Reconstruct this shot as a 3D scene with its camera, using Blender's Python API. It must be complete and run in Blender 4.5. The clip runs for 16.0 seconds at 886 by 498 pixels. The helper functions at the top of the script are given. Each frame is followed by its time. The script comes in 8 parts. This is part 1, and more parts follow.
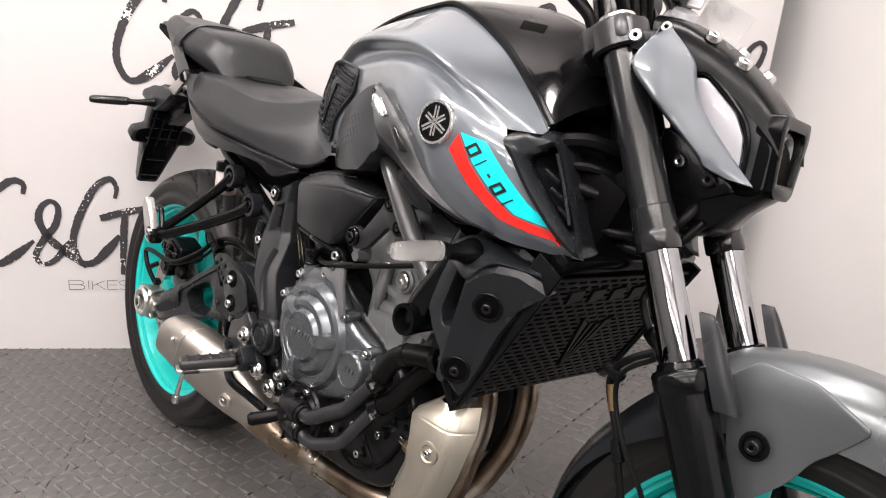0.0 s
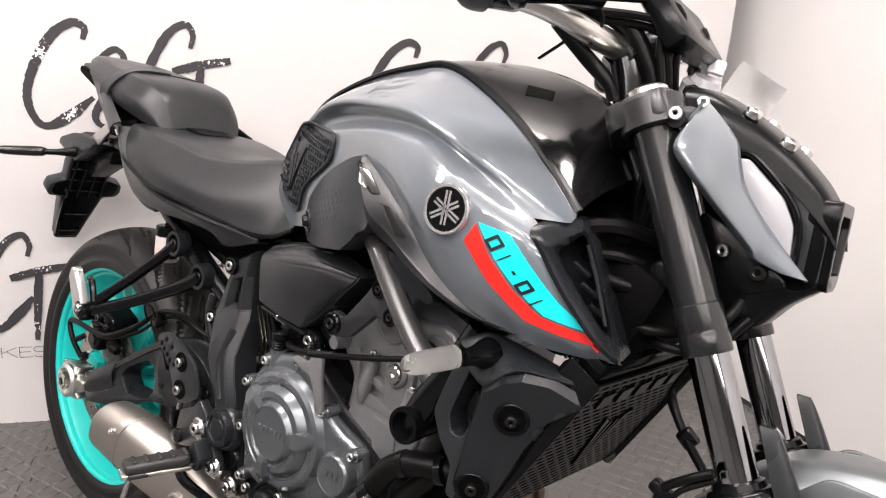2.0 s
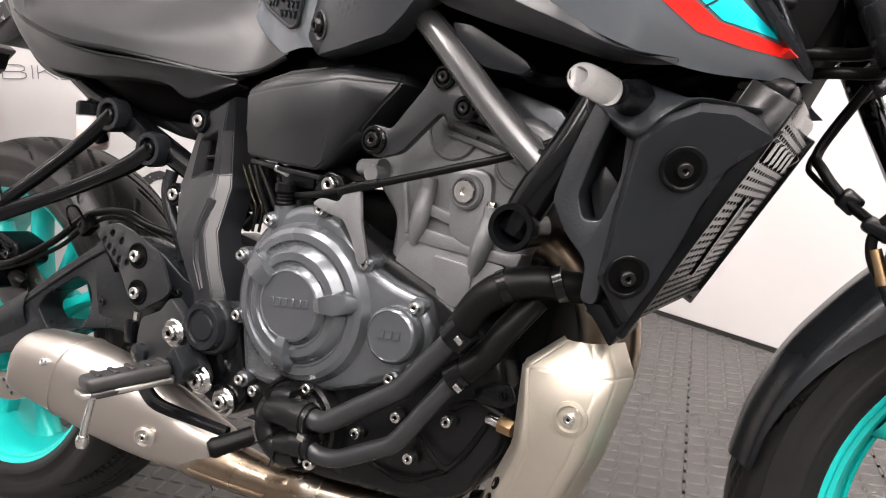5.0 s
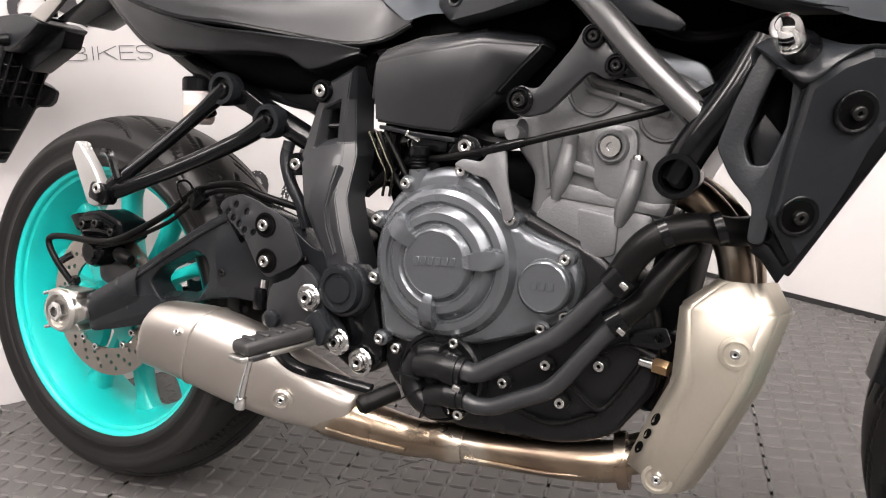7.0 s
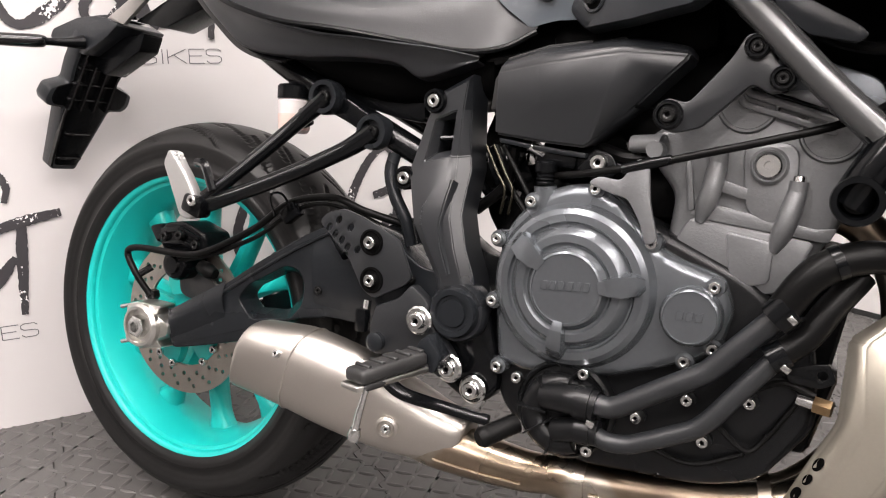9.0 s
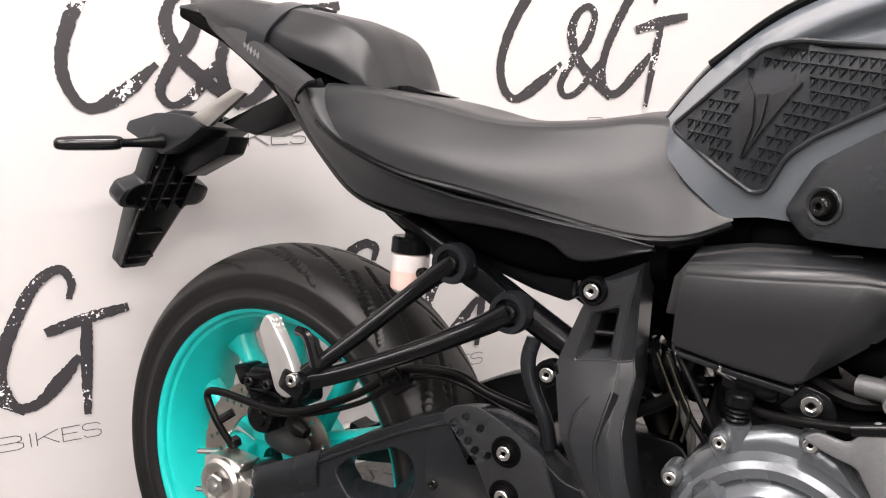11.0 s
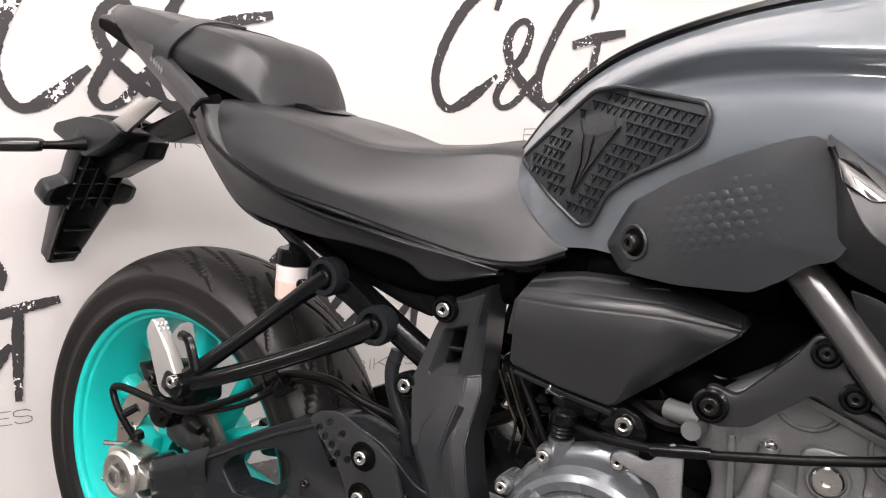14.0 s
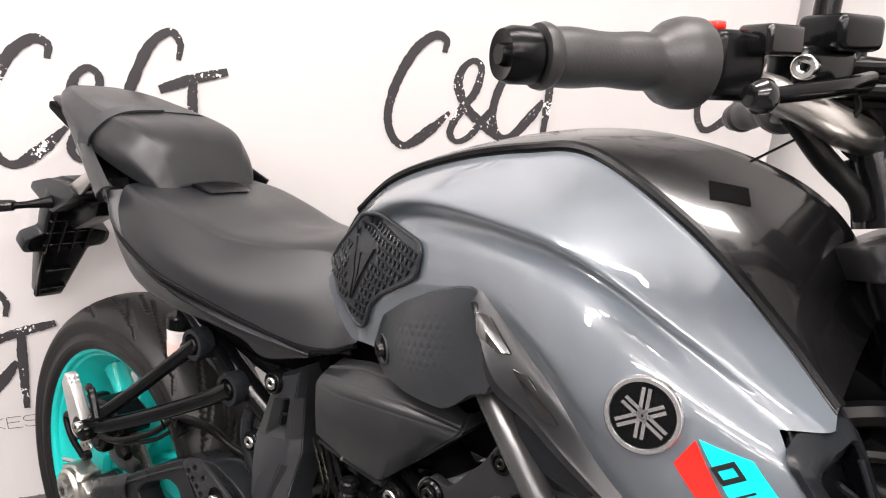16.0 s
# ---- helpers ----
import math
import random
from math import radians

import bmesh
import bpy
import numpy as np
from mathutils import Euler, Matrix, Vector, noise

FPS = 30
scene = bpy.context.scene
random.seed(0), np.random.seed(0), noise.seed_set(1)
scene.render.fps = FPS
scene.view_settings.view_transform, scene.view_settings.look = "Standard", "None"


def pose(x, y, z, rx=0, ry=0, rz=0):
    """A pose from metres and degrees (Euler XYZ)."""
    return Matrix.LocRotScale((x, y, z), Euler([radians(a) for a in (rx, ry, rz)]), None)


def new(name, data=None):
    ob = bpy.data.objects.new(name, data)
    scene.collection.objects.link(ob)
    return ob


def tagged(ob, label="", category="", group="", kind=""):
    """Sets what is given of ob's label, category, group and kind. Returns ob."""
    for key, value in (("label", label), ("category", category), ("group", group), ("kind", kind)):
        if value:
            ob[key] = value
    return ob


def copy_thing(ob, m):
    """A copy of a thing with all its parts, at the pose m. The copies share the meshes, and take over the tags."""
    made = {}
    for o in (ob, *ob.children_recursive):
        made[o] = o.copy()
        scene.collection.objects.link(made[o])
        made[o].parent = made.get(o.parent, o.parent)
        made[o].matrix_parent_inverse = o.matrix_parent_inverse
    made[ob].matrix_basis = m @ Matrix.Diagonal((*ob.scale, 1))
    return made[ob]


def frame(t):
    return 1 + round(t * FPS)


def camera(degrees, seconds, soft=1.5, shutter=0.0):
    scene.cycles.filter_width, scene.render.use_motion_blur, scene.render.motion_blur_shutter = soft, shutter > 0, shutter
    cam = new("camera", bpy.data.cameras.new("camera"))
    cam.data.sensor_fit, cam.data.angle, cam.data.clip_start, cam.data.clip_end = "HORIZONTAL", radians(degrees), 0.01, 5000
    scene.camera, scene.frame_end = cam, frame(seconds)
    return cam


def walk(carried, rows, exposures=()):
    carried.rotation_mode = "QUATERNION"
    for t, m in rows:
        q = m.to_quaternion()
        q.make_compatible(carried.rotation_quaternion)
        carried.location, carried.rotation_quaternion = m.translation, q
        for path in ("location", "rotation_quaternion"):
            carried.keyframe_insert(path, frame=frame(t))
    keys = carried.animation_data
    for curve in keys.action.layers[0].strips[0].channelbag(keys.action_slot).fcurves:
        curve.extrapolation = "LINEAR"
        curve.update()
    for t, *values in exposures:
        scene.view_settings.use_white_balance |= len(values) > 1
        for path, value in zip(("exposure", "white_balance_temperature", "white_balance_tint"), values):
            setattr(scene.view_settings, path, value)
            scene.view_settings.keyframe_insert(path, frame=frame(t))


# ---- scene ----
cam = camera(60.22, 16.0, soft=1.1)
# seconds, eye, yaw, pitch, roll
PATH = [
    (0, 1.6514, -0.7276, 0.9479, 46.788, -15.518, 3.059),
    (0.5, 1.6339, -0.7186, 0.9580, 46.730, -15.393, 2.997),
    (1, 1.5895, -0.6966, 0.9825, 45.971, -15.149, 3.049),
    (1.5, 1.5497, -0.6985, 1.0071, 44.032, -14.476, 3.055),
    (2, 1.4726, -0.7075, 1.0008, 40.146, -14.026, 3.184),
    (2.5, 1.3676, -0.6845, 0.9403, 36.383, -13.403, 2.938),
    (3, 1.2889, -0.6526, 0.8959, 32.976, -12.725, 2.421),
    (3.5, 1.2522, -0.6643, 0.8272, 30.701, -12.018, 1.889),
    (4, 1.2315, -0.6932, 0.7502, 29.313, -11.614, 1.431),
    (4.2, 1.2266, -0.6968, 0.7280, 29.088, -11.645, 1.315),
    (6.3, 1.0969, -0.8291, 0.6917, 27.156, -12.905, -1.143),
    (6.5, 1.0841, -0.8390, 0.6905, 27.035, -13.277, -1.382),
    (7, 1.0446, -0.8543, 0.6916, 26.756, -13.659, -1.561),
    (7.5, 0.9793, -0.8646, 0.6779, 26.730, -13.751, -1.632),
    (8, 0.9400, -0.8658, 0.6708, 26.640, -13.535, -1.448),
    (8.5, 0.9314, -0.8616, 0.6753, 27.001, -13.555, -1.332),
    (9, 0.9049, -0.8537, 0.7013, 27.917, -13.428, -1.053),
    (9.5, 0.8558, -0.8364, 0.7452, 29.313, -13.801, -0.837),
    (10, 0.7987, -0.8022, 0.8015, 30.361, -14.395, -0.572),
    (10.2, 0.7776, -0.7847, 0.8228, 30.749, -14.630, -0.381),
    (12.3, 0.6456, -0.6713, 0.9470, 29.990, -15.119, 1.910),
    (12.5, 0.6524, -0.6694, 0.9382, 29.957, -15.083, 2.180),
    (13, 0.6872, -0.6804, 0.9005, 30.035, -15.106, 2.730),
    (13.5, 0.7556, -0.6830, 0.9010, 30.363, -15.243, 2.803),
    (14, 0.8460, -0.6844, 0.9391, 30.795, -15.528, 2.451),
    (14.5, 0.9230, -0.7005, 0.9997, 31.683, -15.694, 1.685),
    (15, 0.9979, -0.6928, 1.0370, 32.721, -16.271, 0.920),
    (15.5, 1.0748, -0.6718, 1.0721, 35.002, -17.659, 0.415),
    (16, 1.1536, -0.5606, 1.1225, 38.562, -18.505, 0.411),
]
walk(cam, [(t, pose(x, y, z, 90 + pitch, 0, yaw) @ pose(0, 0, 0, 0, 0, roll)) for t, x, y, z, yaw, pitch, roll in PATH],
     [(0, -0.1), (1.5, -0.08), (2.5, 0.0), (4, 0.35), (6.5, 0.35), (8, 0.22), (10, 0.11), (12.5, 0.07), (14, 0.12), (16, 0.02)])

from mathutils.bvhtree import BVHTree

# ---- light ----
world = bpy.data.worlds.new("world")
scene.world = world
world.use_nodes = True
world.node_tree.nodes["Background"].inputs[0].default_value = (1.0, 0.97, 0.93, 1)
world.node_tree.nodes["Background"].inputs[1].default_value = 0.25
scene.view_settings.exposure = 0.0
CEILING = 3.0
LAMP_Z = 2.70            # battens set low on added rods, leaving room for the uplight
LAMP_WATTS = 42.0
# added fill light aimed up at the ceiling
UP_WATTS = 29.0


# ---- materials ----
def node_material(name, rgb, rough=0.5, metal=0.0, vary=0.15, scale=40.0, bump=0.0, bump_scale=300.0, coat=0.0, stain=0.0,
                  stain_scale=6.0, rough_vary=0.1, spec=0.5, island=0.0):
    """A principled surface with colour variation at two scales, uneven gloss and a fine relief."""
    m = bpy.data.materials.new(name)
    m.use_nodes = True
    nt = m.node_tree
    p = nt.nodes["Principled BSDF"]
    p.inputs["Metallic"].default_value = metal
    p.inputs["Coat Weight"].default_value = coat
    p.inputs["Coat Roughness"].default_value = 0.03
    p.inputs["Coat IOR"].default_value = 1.7
    p.inputs["Specular IOR Level"].default_value = spec
    tc = nt.nodes.new("ShaderNodeTexCoord")
    fine = nt.nodes.new("ShaderNodeTexNoise")
    fine.inputs["Scale"].default_value = scale
    fine.inputs["Detail"].default_value = 5
    wide = nt.nodes.new("ShaderNodeTexNoise")
    wide.inputs["Scale"].default_value = stain_scale
    wide.inputs["Detail"].default_value = 4
    for n in (fine, wide):
        nt.links.new(tc.outputs["Object"], n.inputs["Vector"])
    add = nt.nodes.new("ShaderNodeMath")
    add.operation = "MULTIPLY_ADD"
    add.inputs[1].default_value = vary * 2
    nt.links.new(fine.outputs["Fac"], add.inputs[0])
    add2 = nt.nodes.new("ShaderNodeMath")
    add2.operation = "MULTIPLY_ADD"
    add2.inputs[1].default_value = stain * 2
    add2.inputs[2].default_value = 1.0 - vary - stain
    nt.links.new(wide.outputs["Fac"], add2.inputs[0])
    nt.links.new(add2.outputs[0], add.inputs[2])
    mul = nt.nodes.new("ShaderNodeVectorMath")
    mul.operation = "SCALE"
    mul.inputs[0].default_value = rgb
    nt.links.new(add.outputs[0], mul.inputs["Scale"])
    nt.links.new(mul.outputs[0], p.inputs["Base Color"])
    ramp = nt.nodes.new("ShaderNodeMath")
    ramp.operation = "MULTIPLY_ADD"
    ramp.inputs[1].default_value = rough_vary * 2
    ramp.inputs[2].default_value = rough - rough_vary
    nt.links.new(wide.outputs["Fac"], ramp.inputs[0])
    nt.links.new(ramp.outputs[0], p.inputs["Roughness"])
    if bump:
        grain = nt.nodes.new("ShaderNodeTexNoise")
        grain.inputs["Scale"].default_value = bump_scale
        grain.inputs["Detail"].default_value = 3
        nt.links.new(tc.outputs["Object"], grain.inputs["Vector"])
        b = nt.nodes.new("ShaderNodeBump")
        b.inputs["Strength"].default_value = bump
        b.inputs["Distance"].default_value = 0.0003
        nt.links.new(grain.outputs["Fac"], b.inputs["Height"])
        nt.links.new(b.outputs[0], p.inputs["Normal"])
    return m


GREY = node_material("grey_lacquer", (0.104, 0.122, 0.139), 0.42, 0.08, 0.03, 900, coat=1.0, stain=0.02, rough_vary=0.03)
TEAL = node_material("teal_lacquer", (0.004, 0.44, 0.405), 0.42, 0.0, 0.03, 60, coat=0.15, stain=0.05)
PLASTIC = node_material("black_plastic", (0.0027, 0.0030, 0.0035), 0.22, 0, 0.12, 90, 0.3, 900, stain=0.1, spec=0.15)
SATIN = node_material("satin_grey_plastic", (0.0102, 0.0116, 0.0134), 0.27, 0, 0.06, 120, 0.35, 900, stain=0.06, spec=0.24)
GLOSS = node_material("gloss_black", (0.005, 0.005, 0.0055), 0.16, 0, 0.05, 60, coat=0.25, stain=0.05, spec=0.3)
FRAME = node_material("black_powder_coat", (0.0025, 0.0028, 0.0033), 0.17, 0.0, 0.08, 150, 0.1, 1500, stain=0.08, spec=0.24)
ENGINE = node_material("dark_engine_paint", (0.1290, 0.1400, 0.1510), 0.25, 0.7, 0.08, 200, 0.18, 1400, stain=0.08)
CAST = node_material("cast_engine_paint", (0.1560, 0.1600, 0.1640), 0.34, 0.4, 0.12, 250, 1.0, 380, stain=0.14)
# near black for hidden cores, and for recess shade put into the colour
DARK = node_material("black_core_and_shade", (0.002, 0.002, 0.002), 0.55, 0, 0.1, 60, 0.1, 600, spec=0.03)
VINYL = node_material("seat_vinyl", (0.0105, 0.0114, 0.0130), 0.36, 0, 0.10, 80, 0.6, 1100, stain=0.1, stain_scale=9, spec=0.42)
VINYL_SMOOTH = node_material("seat_side_vinyl", (0.0164, 0.0188, 0.0217), 0.36, 0, 0.08, 80, 0.2, 1600, stain=0.06, spec=0.4)
RUBBER = node_material("tyre_rubber", (0.0078, 0.0076, 0.0075), 0.42, 0, 0.15, 50, 0.3, 500, stain=0.2, stain_scale=9, spec=0.28)
GRIP = node_material("grip_rubber", (0.022, 0.022, 0.022), 0.42, 0, 0.15, 120, 0.6, 500, stain=0.1, spec=0.4)
HOSE = node_material("rubber_hose", (0.0035, 0.0035, 0.0035), 0.35, 0, 0.1, 80, 0.15, 900, spec=0.12)
CHROME = node_material("chromed_steel", (0.80, 0.81, 0.83), 0.06, 1.0, 0.01, 60, rough_vary=0.02)
# stanchion chrome, darkened so the colour holds reflections of a dim room
HARD_CHROME = node_material("chrome_dark_reflections", (0.34, 0.345, 0.36), 0.07, 1.0, 0.01, 60, rough_vary=0.02)
STEEL = node_material("brushed_stainless", (0.52, 0.49, 0.45), 0.38, 1.0, 0.04, 500, 0.08, 900, stain=0.05)
ALU = node_material("blasted_aluminium", (0.47, 0.44, 0.37), 0.38, 0.85, 0.04, 300, 0.2, 1200, stain=0.05)
BOLT = node_material("zinc_bolt", (0.66, 0.66, 0.65), 0.2, 1.0, 0.03, 1.5, stain=0.02, stain_scale=0.4, rough_vary=0.04)
BLACK_BOLT = node_material("blackened_bolt", (0.02, 0.02, 0.02), 0.22, 0.7, 0.03, 1.5, stain=0.02, stain_scale=0.4, rough_vary=0.04)
PEG_ALU = node_material("blasted_white_alloy", (0.44, 0.44, 0.43), 0.36, 0.7, 0.04, 200, 0.2, 700)
ALLOY = node_material("polished_alloy", (0.62, 0.61, 0.58), 0.3, 1.0, 0.06, 200, 0.1, 700)
DISC = node_material("ground_disc_steel", (0.42, 0.39, 0.35), 0.34, 1.0, 0.08, 400, 0.1, 900, stain=0.08)
GRAINED = node_material("grained_grey_plastic", (0.0141, 0.0162, 0.0186), 0.34, 0, 0.2, 500, 1.0, 350, stain=0.06, spec=0.45)
COVER_GREY = node_material("grained_cover_grey", (0.0205, 0.0232, 0.0262), 0.33, 0, 0.08, 200, 0.45, 900, stain=0.06, spec=0.45)
INSERT = node_material("mirror_black", (0.006, 0.006, 0.006), 0.1, 0, 0.03, 60, coat=1.0)
PANEL = node_material("satin_grey_panel", (0.0130, 0.0142, 0.0158), 0.36, 0, 0.05, 120, 0.3, 1200, stain=0.05, spec=0.5)
LOWCASE = node_material("black_engine_paint", (0.0080, 0.0084, 0.0090), 0.28, 0.3, 0.1, 200, 0.2, 900, stain=0.1, spec=0.3)
ANODISED = node_material("black_anodised_tube", (0.009, 0.0095, 0.0105), 0.2, 0.0, 0.05, 200, 0.05, 1500, stain=0.04, spec=0.6)
YOKE = node_material("satin_yoke_paint", (0.060, 0.060, 0.062), 0.3, 0.7, 0.05, 200, 0.1, 1500, stain=0.05)
SILVER = node_material("silvered_badge", (0.56, 0.56, 0.57), 0.26, 0.9, 0.02, 300)
TUBE = node_material("satin_frame_paint", (0.1100, 0.1120, 0.1130), 0.26, 0.65, 0.05, 200, 0.08, 1500, stain=0.05)
BEVEL = node_material("glossy_frame_paint", (0.0120, 0.0132, 0.0150), 0.30, 0.0, 0.04, 200, 0.02, 900, stain=0.04, spec=0.55)
RED = node_material("red_decal", (0.80, 0.014, 0.008), 0.35, 0, 0.02, 40, coat=0.5)
CYAN = node_material("cyan_decal", (0.0, 0.68, 0.74), 0.35, 0, 0.02, 40, coat=0.5)


def dry_ink():
    """Black print that thins out to the white ground in dry flecks."""
    m = node_material("black_print", (0.03, 0.027, 0.03), 0.6, 0, 0.25, 90, stain=0.15)
    nt = m.node_tree
    b = nt.nodes["Principled BSDF"]
    tc = nt.nodes.new("ShaderNodeTexCoord")
    n = nt.nodes.new("ShaderNodeTexNoise")
    n.inputs["Scale"].default_value = 150
    n.inputs["Detail"].default_value = 5
    w = nt.nodes.new("ShaderNodeTexNoise")
    w.inputs["Scale"].default_value = 11
    add = nt.nodes.new("ShaderNodeMath")
    add.inputs[1].default_value = -0.42
    nt.links.new(tc.outputs["Object"], n.inputs["Vector"])
    nt.links.new(tc.outputs["Object"], w.inputs["Vector"])
    nt.links.new(w.outputs["Fac"], add.inputs[0])
    add3 = nt.nodes.new("ShaderNodeMath")
    nt.links.new(n.outputs["Fac"], add3.inputs[0])
    nt.links.new(add.outputs[0], add3.inputs[1])
    r = nt.nodes.new("ShaderNodeValToRGB")
    r.color_ramp.elements[0].position, r.color_ramp.elements[0].color = 0.765, (0.028, 0.026, 0.029, 1)
    r.color_ramp.elements[1].position, r.color_ramp.elements[1].color = 0.80, (0.78, 0.76, 0.74, 1)
    nt.links.new(add3.outputs[0], r.inputs[0])
    nt.links.new(r.outputs[0], b.inputs["Base Color"])
    return m


INK = dry_ink()
PRINT = node_material("black_lettering", (0.01, 0.01, 0.01), 0.4, 0, 0.05, 90)
THIN_INK = node_material("grey_print", (0.10, 0.10, 0.105), 0.6, 0, 0.1, 90)
WHITE = node_material("white_wall_sheet", (0.535, 0.522, 0.516), 0.42, 0, 0.01, 8, 0.03, 60, stain=0.02, stain_scale=1.2)
WHITE_B = node_material("white_wall_paint", (0.63, 0.615, 0.605), 0.5, 0, 0.01, 8, 0.05, 90, stain=0.02, stain_scale=1.5)
CEIL = node_material("ceiling_paint", (0.60, 0.59, 0.58), 0.7, 0, 0.02, 8)
# for the unseen walls, kept dim to darken what the bike reflects
FAR_PAINT = node_material("grey_far_wall", (0.13, 0.127, 0.124), 0.6, 0, 0.03, 8, 0.05, 90, stain=0.05, stain_scale=1.0)
MUD = node_material("satin_mudguard", (0.1138, 0.1230, 0.1272), 0.30, 0.6, 0.05, 200, 0.08, 1500, stain=0.05)
MAT = node_material("rubber_mat", (0.078, 0.0745, 0.0715), 0.50, 0, 0.10, 60, 0.25, 700, stain=0.22, stain_scale=3)
SKIRT = node_material("black_skirting", (0.02, 0.02, 0.02), 0.5, 0, 0.1, 60)
FLUID = node_material("pale_reservoir_plastic", (0.56, 0.52, 0.51), 0.3, 0, 0.03, 60)
PINK = node_material("pink_fluid", (0.60, 0.43, 0.38), 0.3, 0, 0.03, 60)
WHITE_PLASTIC = node_material("white_plastic", (0.33, 0.33, 0.35), 0.2, 0, 0.02, 60, coat=0.3)
OLIVE = node_material("olive_plating", (0.05, 0.047, 0.036), 0.25, 1, 0.1, 300)
BRASS = node_material("brass_fitting", (0.32, 0.22, 0.12), 0.35, 1, 0.2, 300)


def heated_steel():
    """Stainless tube, tinted straw to bronze by heat in soft bands."""
    m = node_material("heat_tinted_steel", (0.55, 0.4, 0.26), 0.29, 1.0, 0.05, 200, rough_vary=0.06)
    nt = m.node_tree
    p = nt.nodes["Principled BSDF"]
    tc = nt.nodes.new("ShaderNodeTexCoord")
    n = nt.nodes.new("ShaderNodeTexNoise")
    n.inputs["Scale"].default_value = 14
    n.inputs["Detail"].default_value = 3
    r = nt.nodes.new("ShaderNodeValToRGB")
    r.color_ramp.elements[0].position, r.color_ramp.elements[0].color = 0.34, (0.20, 0.15, 0.11, 1)
    r.color_ramp.elements[1].position, r.color_ramp.elements[1].color = 0.62, (0.50, 0.455, 0.39, 1)
    e = r.color_ramp.elements.new(0.5)
    e.color = (0.31, 0.25, 0.185, 1)
    nt.links.new(tc.outputs["Object"], n.inputs["Vector"])
    nt.links.new(n.outputs["Fac"], r.inputs[0])
    nt.links.new(r.outputs[0], p.inputs["Base Color"])
    return m


HEAT = heated_steel()


def glass(name, rgb, rough=0.02):
    m = bpy.data.materials.new(name)
    m.use_nodes = True
    p = m.node_tree.nodes["Principled BSDF"]
    p.inputs["Base Color"].default_value = (*rgb, 1)
    p.inputs["Transmission Weight"].default_value = 1.0
    p.inputs["Roughness"].default_value = rough
    p.inputs["IOR"].default_value = 1.45
    return m


CLEAR = glass("clear_lens", (0.97, 0.97, 0.97))
SMOKE = glass("clear_tag", (0.93, 0.94, 0.94), 0.2)


def lamp_material(name, strength):
    m = bpy.data.materials.new(name)
    m.use_nodes = True
    p = m.node_tree.nodes["Principled BSDF"]
    p.inputs["Emission Color"].default_value = (1.0, 0.945, 0.935, 1)
    p.inputs["Emission Strength"].default_value = strength
    return m


# ---- mesh helpers ----
def finish(name, bm, material, angle=38):
    bm.normal_update()
    for f in bm.faces:
        f.smooth = True
    limit = radians(angle)
    for e in bm.edges:
        if len(e.link_faces) == 2 and e.calc_face_angle(0.0) > limit:
            e.smooth = False
    me = bpy.data.meshes.new(name)
    bm.to_mesh(me)
    bm.free()
    me.materials.append(material)
    return me


def part(name, bm, material, parent=None, label="", angle=38):
    ob = new(name, finish(name, bm, material, angle))
    ob.parent = parent
    if label:
        ob["label"] = label
    return ob


def catmull(points, n):
    """A smooth line through the points, n steps for each stretch."""
    p = [np.array(q, float) for q in points]
    p = [2 * p[0] - p[1]] + p + [2 * p[-1] - p[-2]]
    out = []
    for a, b, c, d in zip(p, p[1:], p[2:], p[3:]):
        for i in range(n):
            t = i / n
            out.append(0.5 * (2 * b + (c - a) * t + (2 * a - 5 * b + 4 * c - d) * t * t + (3 * b - a - 3 * c + d) * t ** 3))
    return out + [p[-2]]


def tube(path, radius, seg=14, steps=6, bm=None, cap=True, flat=1.0):
    """A round bar along a smooth path; radius a number or one for each point."""
    bm = bm or bmesh.new()
    radii = [radius] * len(path) if isinstance(radius, (int, float)) else list(radius)
    line = catmull([(*q, r) for q, r in zip(path, radii)], steps) if steps > 1 else [np.array((*q, r)) for q, r in zip(path, radii)]
    rings, ref = [], None
    for i, q in enumerate(line):
        a, b = line[max(i - 1, 0)][:3], line[min(i + 1, len(line) - 1)][:3]
        t = Vector(b - a).normalized()
        if ref is None:
            ref = t.orthogonal().normalized()
        ref = (ref - t * ref.dot(t)).normalized()
        o = t.cross(ref)
        rings.append([bm.verts.new(Vector(q[:3]) + float(q[3]) * (math.cos(k) * ref + flat * math.sin(k) * o)) for k in np.linspace(0, 2 * math.pi, seg, endpoint=False)])
    for r1, r2 in zip(rings, rings[1:]):
        for k in range(seg):
            bm.faces.new((r1[k], r1[(k + 1) % seg], r2[(k + 1) % seg], r2[k]))
    if cap:
        bm.faces.new(rings[0][::-1])
        bm.faces.new(rings[-1])
    return bm


def lathe(profile, origin, axis=(0, -1, 0), seg=32, bm=None, closed=False):
    """Turned form: profile of (radius, height along the axis)."""
    bm = bm or bmesh.new()
    z = Vector(axis).normalized()
    x = z.orthogonal().normalized()
    y = z.cross(x)
    rings = []
    for r, h in profile:
        if r < 1e-6:
            rings.append([bm.verts.new(Vector(origin) + z * h)])
        else:
            rings.append([bm.verts.new(Vector(origin) + z * h + r * (math.cos(k) * x + math.sin(k) * y)) for k in np.linspace(0, 2 * math.pi, seg, endpoint=False)])
    pairs = list(zip(rings, rings[1:])) + ([(rings[-1], rings[0])] if closed else [])
    for a, b in pairs:
        for k in range(seg):
            q = [a[k % len(a)], a[(k + 1) % len(a)], b[(k + 1) % len(b)], b[k % len(b)]]
            q = list(dict.fromkeys(q))
            if len(q) > 2:
                bm.faces.new(q)
    return bm


